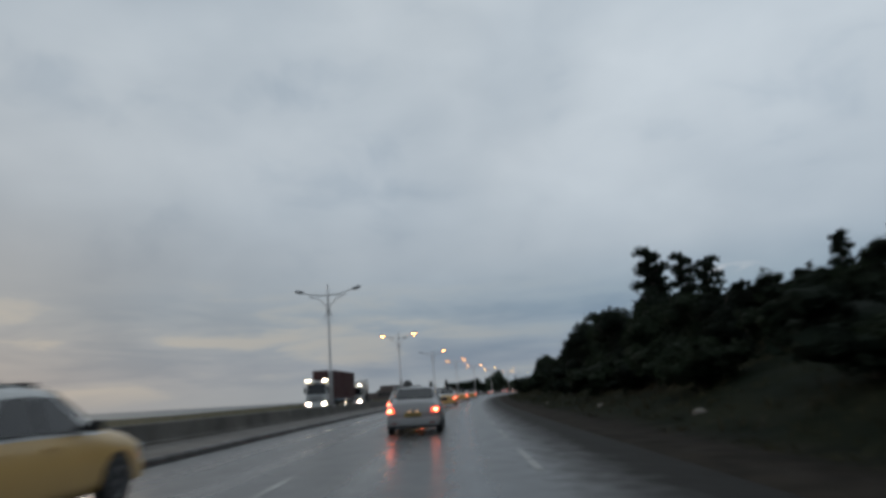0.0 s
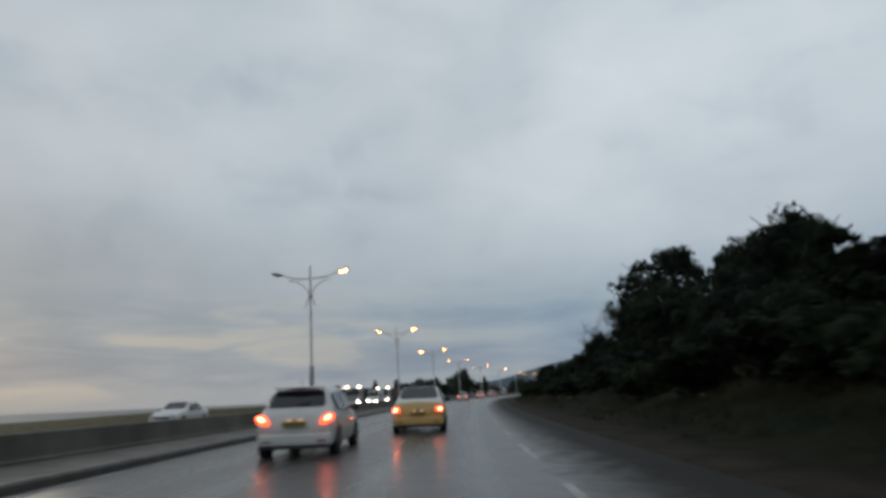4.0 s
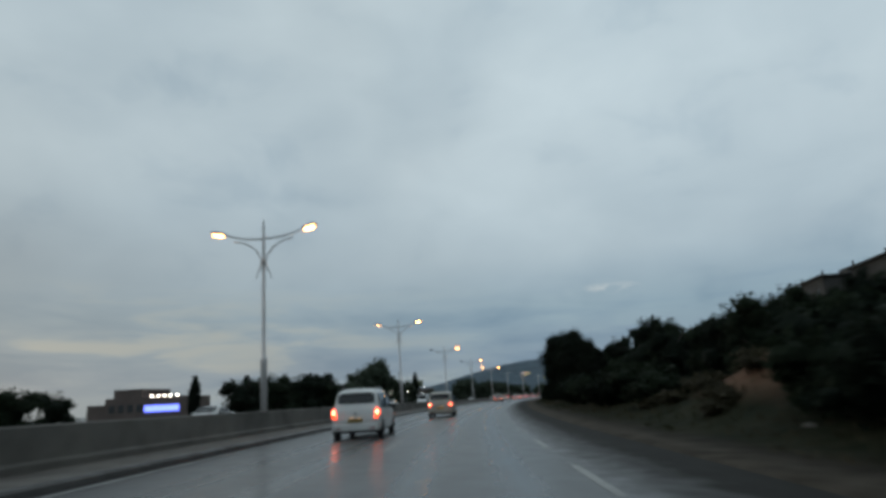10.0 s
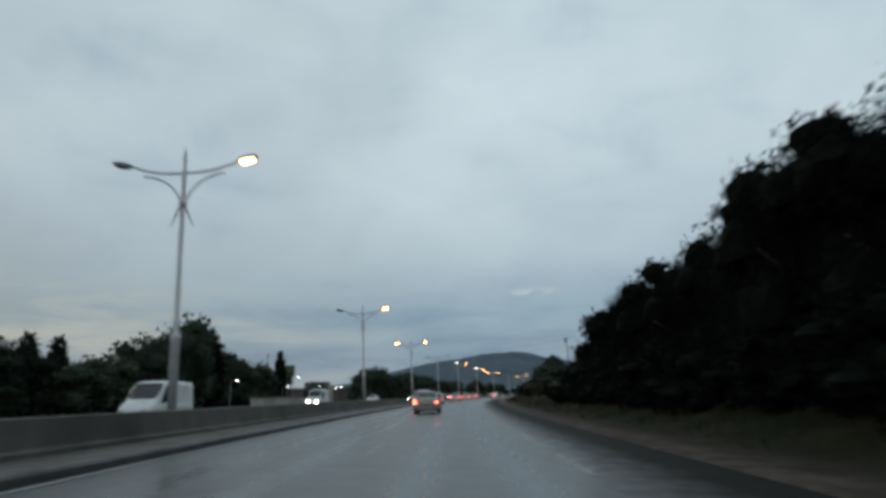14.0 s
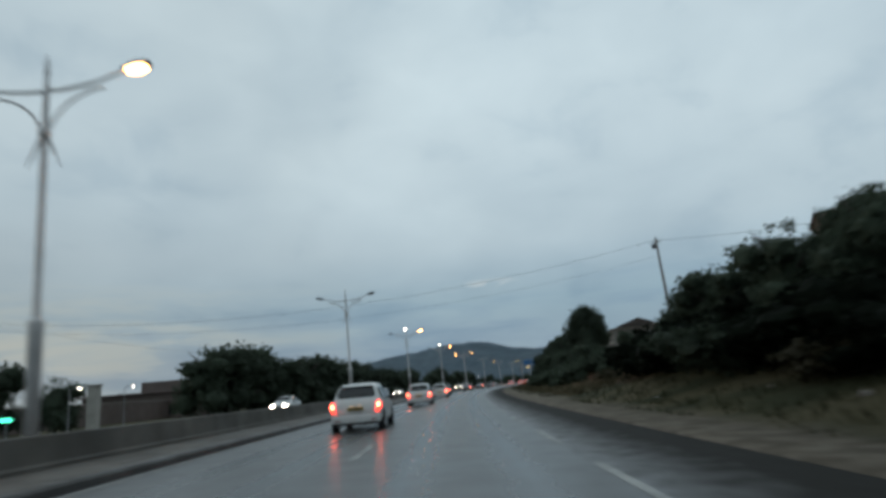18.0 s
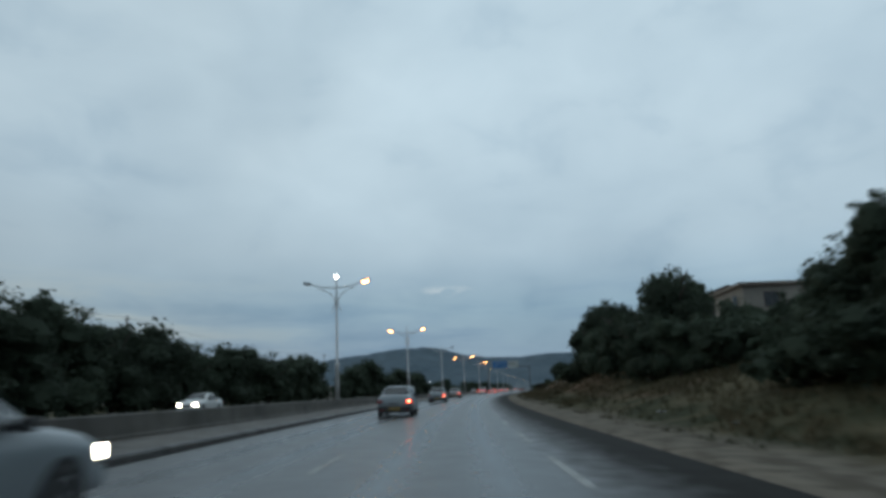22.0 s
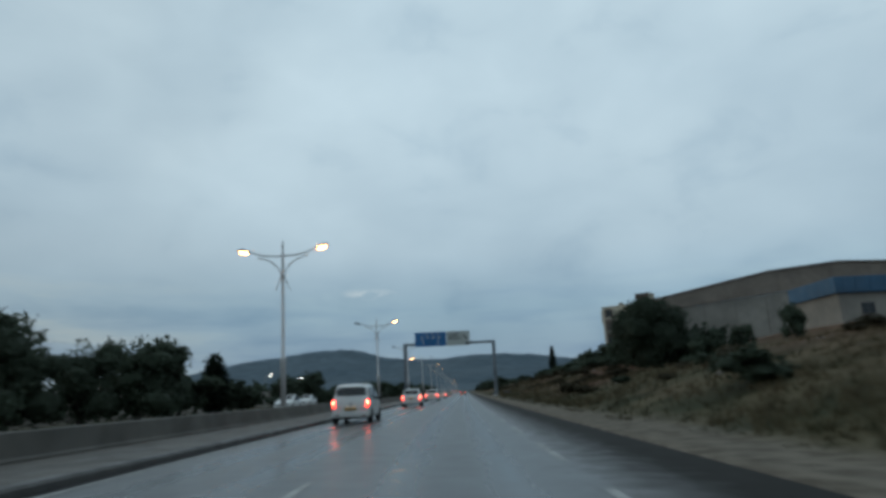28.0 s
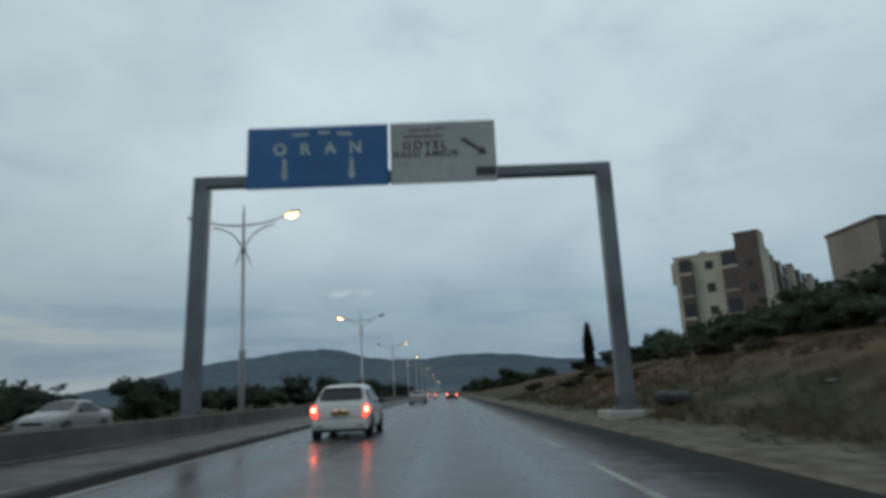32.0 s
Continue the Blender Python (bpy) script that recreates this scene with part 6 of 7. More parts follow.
oncoming("white_sedan", "white oncoming sedan far beyond the median", SEDAN, WHITE_CAR, 709.0, -19.6, False)
oncoming("silver_sedan", "silver oncoming sedan behind the median wall", SEDAN, SILVER_CAR, 746.0, lit=False)


# ---------------------------------------------------------------- trucks, nose at y = 0 pointing to -y
def truck_cab(t, paint, w=1.22, h=3.0):
    bm = bmesh.new()
    side = [(0.0, 0.55), (0.0, 1.55), (0.16, 2.75), (0.45, h), (1.9, h + 0.05), (2.05, h - 0.05), (2.05, 0.75), (1.5, 0.75), (1.4, 1.05), (0.7, 1.05), (0.55, 0.55)]
    for x in (-w, w):
        bm.faces.new([bm.verts.new((x, y, z)) for y, z in side])
    bm.verts.ensure_lookup_table()
    n = len(side)
    for k in range(n):
        bm.faces.new((bm.verts[k], bm.verts[(k + 1) % n], bm.verts[n + (k + 1) % n], bm.verts[n + k]))
    bmesh.ops.recalc_face_normals(bm, faces=bm.faces)
    bmesh.ops.bevel(bm, geom=list(bm.edges), offset=0.05, segments=2, affect="EDGES")
    cab = part("cab", bm, paint, t)
    part("windscreen", slab([(-w + 0.12, 0.0, 1.62), (w - 0.12, 0.0, 1.62), (w - 0.16, 0.15, 2.68), (-w + 0.16, 0.15, 2.68)], 0.02, (0, -1, 0.13)), GLASS, cab)
    for sx in (-1, 1):
        part("side_window", slab([(sx * w, 0.22, 1.68), (sx * w, 1.15, 1.68), (sx * w, 1.15, 2.45), (sx * w, 0.34, 2.45)], 0.012, (sx, 0, 0)), GLASS, cab)
        part("wing_mirror", box(*sorted((sx * (w + 0.02), sx * (w + 0.22))), 0.02, 0.10, 1.75, 2.35, 0.02), BLACK_PLASTIC, cab)
        part("head_lamp", box(*sorted((sx * 0.72, sx * 1.12)), -0.04, 0.06, 0.62, 0.80, 0.02), HEAD_ON, cab, "lit head lamp")
        part("marker_lamp", box(*sorted((sx * 0.78, sx * 1.12)), 0.10, 0.2, h - 0.02, h + 0.07, 0.02), HEAD_ON, cab, "lit roof marker lamp")
    part("visor", box(-w + 0.05, w - 0.05, -0.12, 0.12, 2.74, 2.86, 0.02), BLACK_PLASTIC, cab)
    for k in range(5):
        part("grille_bar", box(-0.85, 0.85, -0.035, 0.0, 0.92 + 0.12 * k, 0.97 + 0.12 * k, 0.01), BLACK_PLASTIC, cab)
    part("bumper", box(-w, w, -0.10, 0.25, 0.38, 0.60, 0.04), paint, cab)


def truck_wheels(t, ys, r=0.50):
    for y in ys:
        for sx in (-1, 1):
            wheel(t, sx * 1.05, y, r, sx, 0.30)


def box_truck(s, d):
    t = thing("container_truck", "white-cabbed truck hauling a dark red container", "truck", stand(s, d, 0, 0, (1.0, 1.0, 1.13)), OPP)
    truck_cab(t, WHITE_CAR)
    part("chassis", box(-0.42, 0.42, 0.5, 15.2, 0.62, 0.95, 0.02), CHASSIS, t)
    bm = bmesh.new()
    prof = []
    y = 2.9
    while y < 15.1:
        prof += [(y, 1.22), (y + 0.10, 1.22), (y + 0.15, 1.185), (y + 0.25, 1.185)]
        y += 0.30
    for sx in (-1, 1):
        lo = [bm.verts.new((sx * x, yy, 1.25)) for yy, x in prof]
        hi = [bm.verts.new((sx * x, yy, 4.05)) for yy, x in prof]
        for k in range(len(prof) - 1):
            bm.faces.new((lo[k], lo[k + 1], hi[k + 1], hi[k]))
    c = part("container", bm, RUST, t, "dark red corrugated container")
    part("container_roof", box(-1.22, 1.22, 2.86, 15.14, 4.04, 4.12, 0.02), RUST, c)
    part("container_floor", box(-1.22, 1.22, 2.86, 15.14, 1.12, 1.26, 0.02), RUST, c)
    part("end_frame", box(-1.22, 1.22, 2.84, 2.92, 1.2, 4.08, 0.02), RUST, c)
    part("end_frame", box(-1.22, 1.22, 15.08, 15.16, 1.2, 4.08, 0.02), RUST, c)
    truck_wheels(t, (0.98, 3.4, 11.6, 12.9, 14.2))


def tipper_truck(s, d, load=TIPPER, label="white-cabbed truck with a long brown tipper trailer"):
    t = thing("tipper_truck", label, "truck", stand(s, d), OPP)
    truck_cab(t, WHITE_CAR)
    part("chassis", box(-0.42, 0.42, 0.5, 13.2, 0.62, 0.95, 0.02), CHASSIS, t)
    bm = bmesh.new()
    add_box(bm, -1.22, 1.22, 2.9, 13.4, 1.2, 2.7, 0.04)
    tub = part("tipper_body", bm, load, t)
    for k in range(11):
        for sx in (-1, 1):
            part("rib", box(*sorted((sx * 1.22, sx * 1.29)), 3.2 + k, 3.3 + k, 1.2, 2.7), load, tub)
    part("top_rail", box(-1.27, 1.27, 2.85, 13.45, 2.7, 2.8, 0.02), load, tub)
    truck_wheels(t, (0.98, 3.5, 10.0, 11.3, 12.6))


def mixer_truck(s, d):
    t = thing("mixer_truck", "white concrete mixer truck with a pale drum", "truck", stand(s, d), OPP)
    truck_cab(t, WHITE_CAR)
    part("chassis", box(-0.42, 0.42, 0.5, 8.6, 0.62, 1.0, 0.02), CHASSIS, t)
    bm = lathe([(0.30, 0.0), (0.75, 0.25), (1.15, 1.6), (1.2, 2.6), (0.95, 4.0), (0.55, 5.1), (0.45, 5.2)], 20, "Y")
    for v in bm.verts:
        v.co = Matrix.Rotation(radians(13), 3, "X") @ v.co + Vector((0, 2.5, 2.0))
    part("drum", bm, DRUM, t, "pale stained mixing drum", True)
    part("chute", box(-0.3, 0.3, 7.7, 8.6, 1.6, 2.9, 0.05), CHASSIS, t)
    part("hopper", lathe([(0.35, 0), (0.6, 0.6), (0.62, 0.65)], 12, "Z", (0, 7.7, 3.2)), DRUM, t)
    part("frame_stand", box(-0.7, 0.7, 7.0, 7.2, 1.0, 2.6, 0.02), CHASSIS, t)
    truck_wheels(t, (0.98, 5.4, 6.8))


box_truck(70.0, -16.9)
mixer_truck(87.6, -16.6)
tipper_truck(186.0, -19.6, CHASSIS, "white-cabbed truck with a dark tipper trailer")
tipper_truck(206.8, -19.2)

# ---------------------------------------------------------------- buildings and walls on the bank
def window(parent, x, y, z, w, h, face, frame_mat=FRAME_DARK, pane_mat=WINDOW_DARK):
    """A window on a wall: face 'y-' looks to -y, 'x-' looks to -x; x, y, z is its middle on the wall."""
    t = 0.07
    bars = bmesh.new()
    if face == "y-":
        for a, b, c, e in ((x - w / 2, x + w / 2, z - h / 2 - t, z - h / 2), (x - w / 2, x + w / 2, z + h / 2, z + h / 2 + t), (x - w / 2 - t, x - w / 2, z - h / 2, z + h / 2), (x + w / 2, x + w / 2 + t, z - h / 2, z + h / 2), (x - t / 3, x + t / 3, z - h / 2, z + h / 2)):
            add_box(bars, a, b, y - 0.06, y + 0.02, c, e)
        pane = box(x - w / 2, x + w / 2, y - 0.03, y + 0.02, z - h / 2, z + h / 2)
        sill = box(x - w / 2 - 0.15, x + w / 2 + 0.15, y - 0.16, y + 0.02, z - h / 2 - 0.17, z - h / 2 - 0.07)
    else:
        for a, b, c, e in ((y - w / 2, y + w / 2, z - h / 2 - t, z - h / 2), (y - w / 2, y + w / 2, z + h / 2, z + h / 2 + t), (y - w / 2 - t, y - w / 2, z - h / 2, z + h / 2), (y + w / 2, y + w / 2 + t, z - h / 2, z + h / 2), (y - t / 3, y + t / 3, z - h / 2, z + h / 2)):
            add_box(bars, x - 0.06, x + 0.02, a, b, c, e)
        pane = box(x - 0.03, x + 0.02, y - w / 2, y + w / 2, z - h / 2, z + h / 2)
        sill = box(x - 0.16, x + 0.02, y - w / 2 - 0.15, y + w / 2 + 0.15, z - h / 2 - 0.17, z - h / 2 - 0.07)
    f = part("window", bars, frame_mat, parent)
    part("pane", pane, pane_mat, f)
    part("sill", sill, frame_mat, f)


TURN = -38.0


def balcony_bay(parent, face, x, y, w, base, top, floors, proud=0.9):
    """A brown column of balconies on a front (face 'y-') or on a flank ('x+'), storey by storey."""
    flank = face == "x+"
    bx = lambda a, b, c, e, z0, z1, bev=0.03: box(x + c, x + e, y + a, y + b, z0, z1, bev) if flank else box(x + a, x + b, y - e, y - c, z0, z1, bev)
    col = part("balcony_column", bx(0, w, 0.004, proud, base, top - 0.9, 0.04), PLASTER_DARK, parent, "brown rendered balcony column")
    pitch = (top - base - 1.0) / floors
    for k in range(floors):
        z = base + 1.0 + pitch * k
        part("opening", bx(0.3, w - 0.3, proud - 0.02, proud + 0.03, z + 1.5, z + pitch - 0.6), WINDOW_DARK if k % 3 else FRAME_DARK, col)
        part("rail", bx(0.1, w - 0.1, proud + 0.02, proud + 0.16, z + 0.95, z + 1.5), PLASTER if (k + floors) % 2 else PLASTER_GREY, col)
        part("slab", bx(-0.05, w + 0.05, proud + 0.0, proud + 0.2, z + 0.75, z + 0.93), PLASTER_GREY, col)


def apartment_block():
    """The end block: its front with balconies, windows, loggias and a stair tower at the near corner."""
    w, depth, base, top, n = 18.4, 9.0, 6.0, 32.4, 5
    b = thing("apartment_block", "cream and brown five-storey apartment block on the bank", "apartment building", stand(861, 53.2, -3.4, TURN), "apartment blocks")
    part("wall", box(0, w, 0, depth, base, top, 0.05), PLASTER, b)
    part("parapet", box(-0.2, w + 0.2, -0.2, depth + 0.2, top, top + 0.5, 0.04), PLASTER, b)
    balcony_bay(b, "y-", 1.2, 0, 2.9, base, top, n)
    pitch = (top - base - 1.0) / n
    for k in range(n):
        window(b, 7.6, 0, base + 1.0 + pitch * (k + 0.55), 1.6, 1.7, "y-")
    balcony_bay(b, "y-", 10.4, 0, 3.3, base, top + 0.6, n, 0.5)
    t = part("stair_tower", box(13.7, w + 0.05, -1.2, 4.5, base, top + 3.4, 0.06), PLASTER_DARK, b, "brown rendered stair tower")
    part("tower_coping", box(13.5, w + 0.25, -1.4, 4.7, top + 3.4, top + 3.65, 0.03), PLASTER_DARK, t)
    for k in range(n):
        window(t, 16.2, -1.2, base + 2.6 + pitch * k, 1.4, 1.4, "y-")
    part("tower_flank", box(w + 0.054, w + 0.2, -1.15, 4.45, base, top + 3.35, 0.02), PLASTER, t, "cream rendered flank")
    part("side_bay", box(-1.4, -0.004, 2.0, 6.0, top - 5.5, top - 0.4, 0.05), PLASTER, b)
    part("water_tank", lathe([(0.9, top + 0.5), (0.95, top + 0.6), (0.95, top + 1.9), (0.3, top + 2.2)], 14, "Z", (5, 6, 0)), PLASTER_GREY, b)
    # the terrace goes on behind it, block after block
    at = stand(861, 53.2, -3.4, TURN)
    for i, (y0, run, top, out) in enumerate(((9.3, 13.0, 30.6, 0.4), (22.6, 16.0, 30.2, 2.2), (38.9, 18.0, 29.6, 4.0), (57.2, 18.0, 29.2, 6.0), (75.5, 20.0, 28.6, 8.0))):
        c = thing("apartment_block", "cream terrace block with brown balcony columns", "apartment building", at @ Matrix.Translation((0, y0, 0)), "apartment blocks")
        x1 = w + out
        part("wall", box(2, x1, 0, run, base, top, 0.05), PLASTER, c)
        part("parapet", box(1.8, x1 + 0.2, -0.1, run + 0.1, top, top + 0.5, 0.04), PLASTER, c)
        balcony_bay(c, "x+", x1, run * 0.16, 3.4, base, top + 0.9, n, 0.9)
        balcony_bay(c, "x+", x1, run * 0.60, 3.4, base, top + 0.9, n, 0.9)
        part("stair_head", box(x1 - 5, x1 - 1, run * 0.4, run * 0.62, top + 0.5, top + 2.4, 0.04), PLASTER_DARK, c)


apartment_block()


def hall():
    """A wide industrial hall whose low gable end faces down the road."""
    h = thing("industrial_hall", "wide grey industrial hall with a brown gable band", "hall", stand(770, 38.9))
    gable = [(0.0, 18.6), (31.0, 24.9), (47.0, 26.5), (63.0, 26.0), (80.0, 22.6)]

    low = lambda x, drop: drop * float(np.interp(x, (0, 25), (1.0, 2.0))) if drop in (2.55, 2.6) else drop

    def front(x0, x1, drop0, drop1, y0, y1):
        """A slab of the gable end between two depths under the roof line."""
        xs = [x0] + [x for x, _ in gable if x0 < x < x1] + [x1]
        zs = [float(np.interp(x, *zip(*gable))) for x in xs]
        bm = bmesh.new()
        rings = [[bm.verts.new((x + 0.8 * max(0.0, y), y, z - low(x, dr))) for y, dr in ((y0, drop0), (y1, drop0), (y1, drop1), (y0, drop1))] for x, z in zip(xs, zs)]
        for p, q in zip(rings, rings[1:]):
            for k in range(4):
                bm.faces.new((p[k], p[(k + 1) % 4], q[(k + 1) % 4], q[k]))
        bm.faces.new(rings[0][::-1])
        bm.faces.new(rings[-1])
        bmesh.ops.recalc_face_normals(bm, faces=bm.faces)
        return bm

    part("wall", front(0, 80, 2.6, 20.0, 0.0, 0.4), PLASTER_GREY, h)
    side = box(0, 0.4, 0.42, 12, 3.0, 17.6, 0.03)
    for v in side.verts:
        v.co.x += 0.8 * v.co.y
    part("side_wall", side, PLASTER_GREY, h)
    part("gable_band", front(-0.01, 80, 0.35, 2.55, -0.35, 0.4), ROOF_GREY, h, "brown cladding band under the roof")
    part("roof", front(-0.15, 80, 0.0, 0.33, -0.7, 13.0), ROOF_GREY, h)
    for k in range(11):
        x = 2.0 + 7.0 * k
        z = float(np.interp(x, *zip(*gable)))
        part("pilaster", box(x, x + 0.5, -0.16, -0.004, 5.0, z - low(x, 2.6) - 0.2, 0.02), PLASTER_GREY, h)
    part("downpipe", tube([(0.5, -0.2, 16.0), (0.5, -0.2, 5.4)], 0.07, 6), POLE, h)


hall()


def annex():
    b = thing("workshop_annex", "grey workshop annex with a pale window panel", "building", stand(786, 46.9))
    part("wall", box(0, 8.6, 0, 9, 5.0, 17.8, 0.05), PLASTER_GREY, b)
    part("parapet", box(-0.15, 8.7, -0.15, 9.1, 17.8, 18.2, 0.03), PLASTER_DARK, b)
    window(b, 3.9, 0, 14.8, 2.2, 3.4, "y-", FRAME_DARK, SIGN_WHITE)


annex()


def blue_shed():
    b = thing("blue_roofed_shed", "rendered shed with a faded blue sheet roof", "building", stand(722, 55.6))
    part("wall", box(0, 22, 0, 12, 5.0, 12.9, 0.05), PLASTER_GREY, b)
    part("roof", box(-0.5, 22.5, -0.5, 12.5, 12.9, 15.3, 0.05), BLUE_SHEET, b, "faded blue sheet roof")
    for k in range(11):
        part("roof_rib", box(0.6 + 2.0 * k, 0.75 + 2.0 * k, -0.56, -0.504, 13.0, 15.2), BLUE_SHEET, b)
    for k in range(3):
        window(b, 4 + 6 * k, 0, 10.6, 1.8, 1.5, "y-")


blue_shed()


def depot():
    """The tiled-roof building with tall windows above the clay bank."""
    b = thing("depot_building", "weathered grey depot with tall windows and tiled eaves", "building", stand(604, 36.5, 1.9, 5))
    run = 37.0
    part("wall", box(0, 11, 0, run, 3.0, 13.4, 0.05), PLASTER_WORN, b)
    bm = bmesh.new()
    pts = [(-0.9, 13.3), (5.5, 15.6), (11.9, 13.3), (11.9, 13.1), (-0.9, 13.1)]
    vs = [[bm.verts.new((x, y, z)) for x, z in pts] for y in (-0.8, run + 0.8)]
    for k in range(5):
        bm.faces.new((vs[0][k], vs[0][(k + 1) % 5], vs[1][(k + 1) % 5], vs[1][k]))
    bm.faces.new(vs[0][::-1])
    bm.faces.new(vs[1])
    bmesh.ops.recalc_face_normals(bm, faces=bm.faces)
    part("roof", bm, ROOF_OLD, b, "dark brown tiled roof with a wide eave")
    for k in range(5):
        window(b, 0, 3.6 + 7.6 * k, 10.2, 1.4, 2.4, "x-", FRAME_DARK, DARK_ROOM)
    for k in range(3):
        window(b, 0, 7.5 + 7.6 * k, 11.4, 0.6, 0.8, "x-", FRAME_DARK, DARK_ROOM)
    part("fascia", box(-0.72, -0.5, -0.7, run + 0.7, 12.5, 13.08, 0.02), ROOF_OLD, b)
    ledge = part("terrace_slab", box(-1.5, -0.004, 0.5, run - 1.5, 7.3, 7.7, 0.03), PLASTER_DARK, b, "dark stained concrete terrace")
    for k in range(13):
        part("rail_post", box(-1.46, -1.40, 1.0 + 2.7 * k, 1.06 + 2.7 * k, 7.7, 8.6), POLE, ledge)
    part("hand_rail", box(-1.47, -1.39, 0.8, run - 1.8, 8.6, 8.66), POLE, ledge)
    part("shed", box(-0.5, 7, run + 1.0, run + 8.5, 2.6, 11.7, 0.04), PLASTER_GREY, b)
    part("shed_roof", box(-0.9, 7.4, run + 0.85, run + 8.9, 11.7, 12.9, 0.04), BLUE_SHEET, b, "blue sheet-metal shed roof")
    return b


depot()


def low_house():
    b = thing("low_workshop", "low beige workshop with a flat roof on the bank", "building", stand(566, 30.5))
    part("wall", box(0, 20, 0, 9, 3.0, 11.7, 0.05), PLASTER_GREY, b)
    part("roof", box(-0.4, 20.4, -0.4, 9.4, 11.7, 12.1, 0.03), ROOF_GREY, b)
    part("roof_hut", box(11, 15, 2, 6, 12.1, 13.0, 0.04), PLASTER_GREY, b)
    for k in range(4):
        window(b, 3.0 + 4.6 * k, 0, 10.2, 1.5, 1.5, "y-")
    for k in range(2):
        window(b, 0, 2.4 + 4 * k, 10.2, 1.2, 1.4, "x-")
    b = thing("blue_roofed_shed", "long shed with a faded blue sheet roof", "building", stand(572, 53.0))
    part("wall", box(0, 24, 0, 18, 5.0, 13.0, 0.05), PLASTER_GREY, b)
    part("roof", box(-0.5, 24.5, -0.5, 18.5, 13.0, 14.6, 0.05), BLUE_SHEET, b)


low_house()


def pink_house():
    b = thing("pink_house", "pink rendered house rising in stepped storeys", "house", stand(517, 56.6, 0, -22))
    for x0, y0, z1, z0 in ((0, 0, 15.2, 3.5), (1.3, 1.0, 20.6, 15.2), (5.1, 2.0, 25.6, 20.6)):
        part("storey", box(x0, 30, y0, 17, z0, z1, 0.05), PLASTER_PINK, b)
        part("cornice", box(x0 - 0.3, 30.3, y0 - 0.3, 17.3, z1 - 0.5, z1 + 0.12, 0.04), PLASTER_PINK, b)
    for z, x0, y0 in ((12.0, 0, 0), (17.9, 1.3, 1.0), (23.0, 5.1, 2.0)):
        for k in range(3):
            window(b, x0 + 3.2 + 4.6 * k, y0, z, 1.5, 2.0, "y-")
            window(b, x0 + 18.0 + 2.6 * k, y0, z, 1.3, 2.0, "y-")
        for k in range(2):
            window(b, x0, y0 + 4 + 6 * k, z, 1.4, 2.0, "x-")
    for x in (0.2, 5.0):
        part("balcony", box(x, x + 4, -1.3, -0.004, 14.6, 15.8, 0.04), PLASTER_PINK, b)
    part("roof_slab", box(4.3, 30.9, 1.2, 17.8, 25.73, 26.0, 0.04), ROOF_TILE, b, "brown overhanging roof edge")


pink_house()


def villa(s, d, base, top, label, paint=PLASTER_PINK, w=12.0, depth=10.0, tiled=False, turn=0.0):
    b = thing("house", label, "house", stand(s, d, 0, turn), "houses on the hillside")
    part("wall", box(0, w, 0, depth, base, top - (1.6 if tiled else 0.0), 0.05), paint, b)
    if tiled:
        bm = bmesh.new()
        e = top - 1.6
        c = [bm.verts.new(p) for p in ((-0.7, -0.7, e), (w + 0.7, -0.7, e), (w + 0.7, depth + 0.7, e), (-0.7, depth + 0.7, e))]
        r = [bm.verts.new(p) for p in ((w * 0.35, depth / 2, top), (w * 0.65, depth / 2, top))]
        for f in ((c[0], c[1], r[1], r[0]), (c[1], c[2], r[1]), (c[2], c[3], r[0], r[1]), (c[3], c[0], r[0]), (c[3], c[2], c[1], c[0])):
            bm.faces.new(f)
        part("roof", bm, ROOF_TILE, b, "red tiled hip roof")
    else:
        part("roof_slab", box(-0.8, w + 0.5, -0.8, depth + 0.5, top, top + 0.35, 0.04), paint, b)
        part("roof_hut", box(w * 0.4, w * 0.7, depth * 0.3, depth * 0.7, top + 0.35, top + 2.4, 0.04), paint, b)
        for x, y in ((0.3, 0.3), (w * 0.3, 0.2), (w - 0.4, 0.3), (0.3, depth - 0.4)):
            part("column_stub", box(x - 0.15, x + 0.15, y - 0.15, y + 0.15, top + 0.35, top + 1.0 + 0.5 * math.sin(7 * x + y), 0.02), paint, b)
    for k in range(2):
        for z in (top - 3.2, top - 6.4):
            if z > base + 1:
                window(b, w * (0.27 + 0.45 * k), 0, z, 1.4, 1.7, "y-")
                window(b, 0, depth * (0.27 + 0.45 * k), z, 1.4, 1.7, "x-")
    return b


villa(338, 67, 12.0, 21.6, "dark weathered flat-roofed house on the hillside", PLASTER_BARE, 14, 12)
villa(368.7, 69, 12.5, 23.2, "weathered dark house with an overhanging roof slab", PLASTER_BARE, 18, 12)
villa(416, 70, 13.0, 20.6, "grey rendered house behind the trees", PLASTER_GREY, 13, 11)


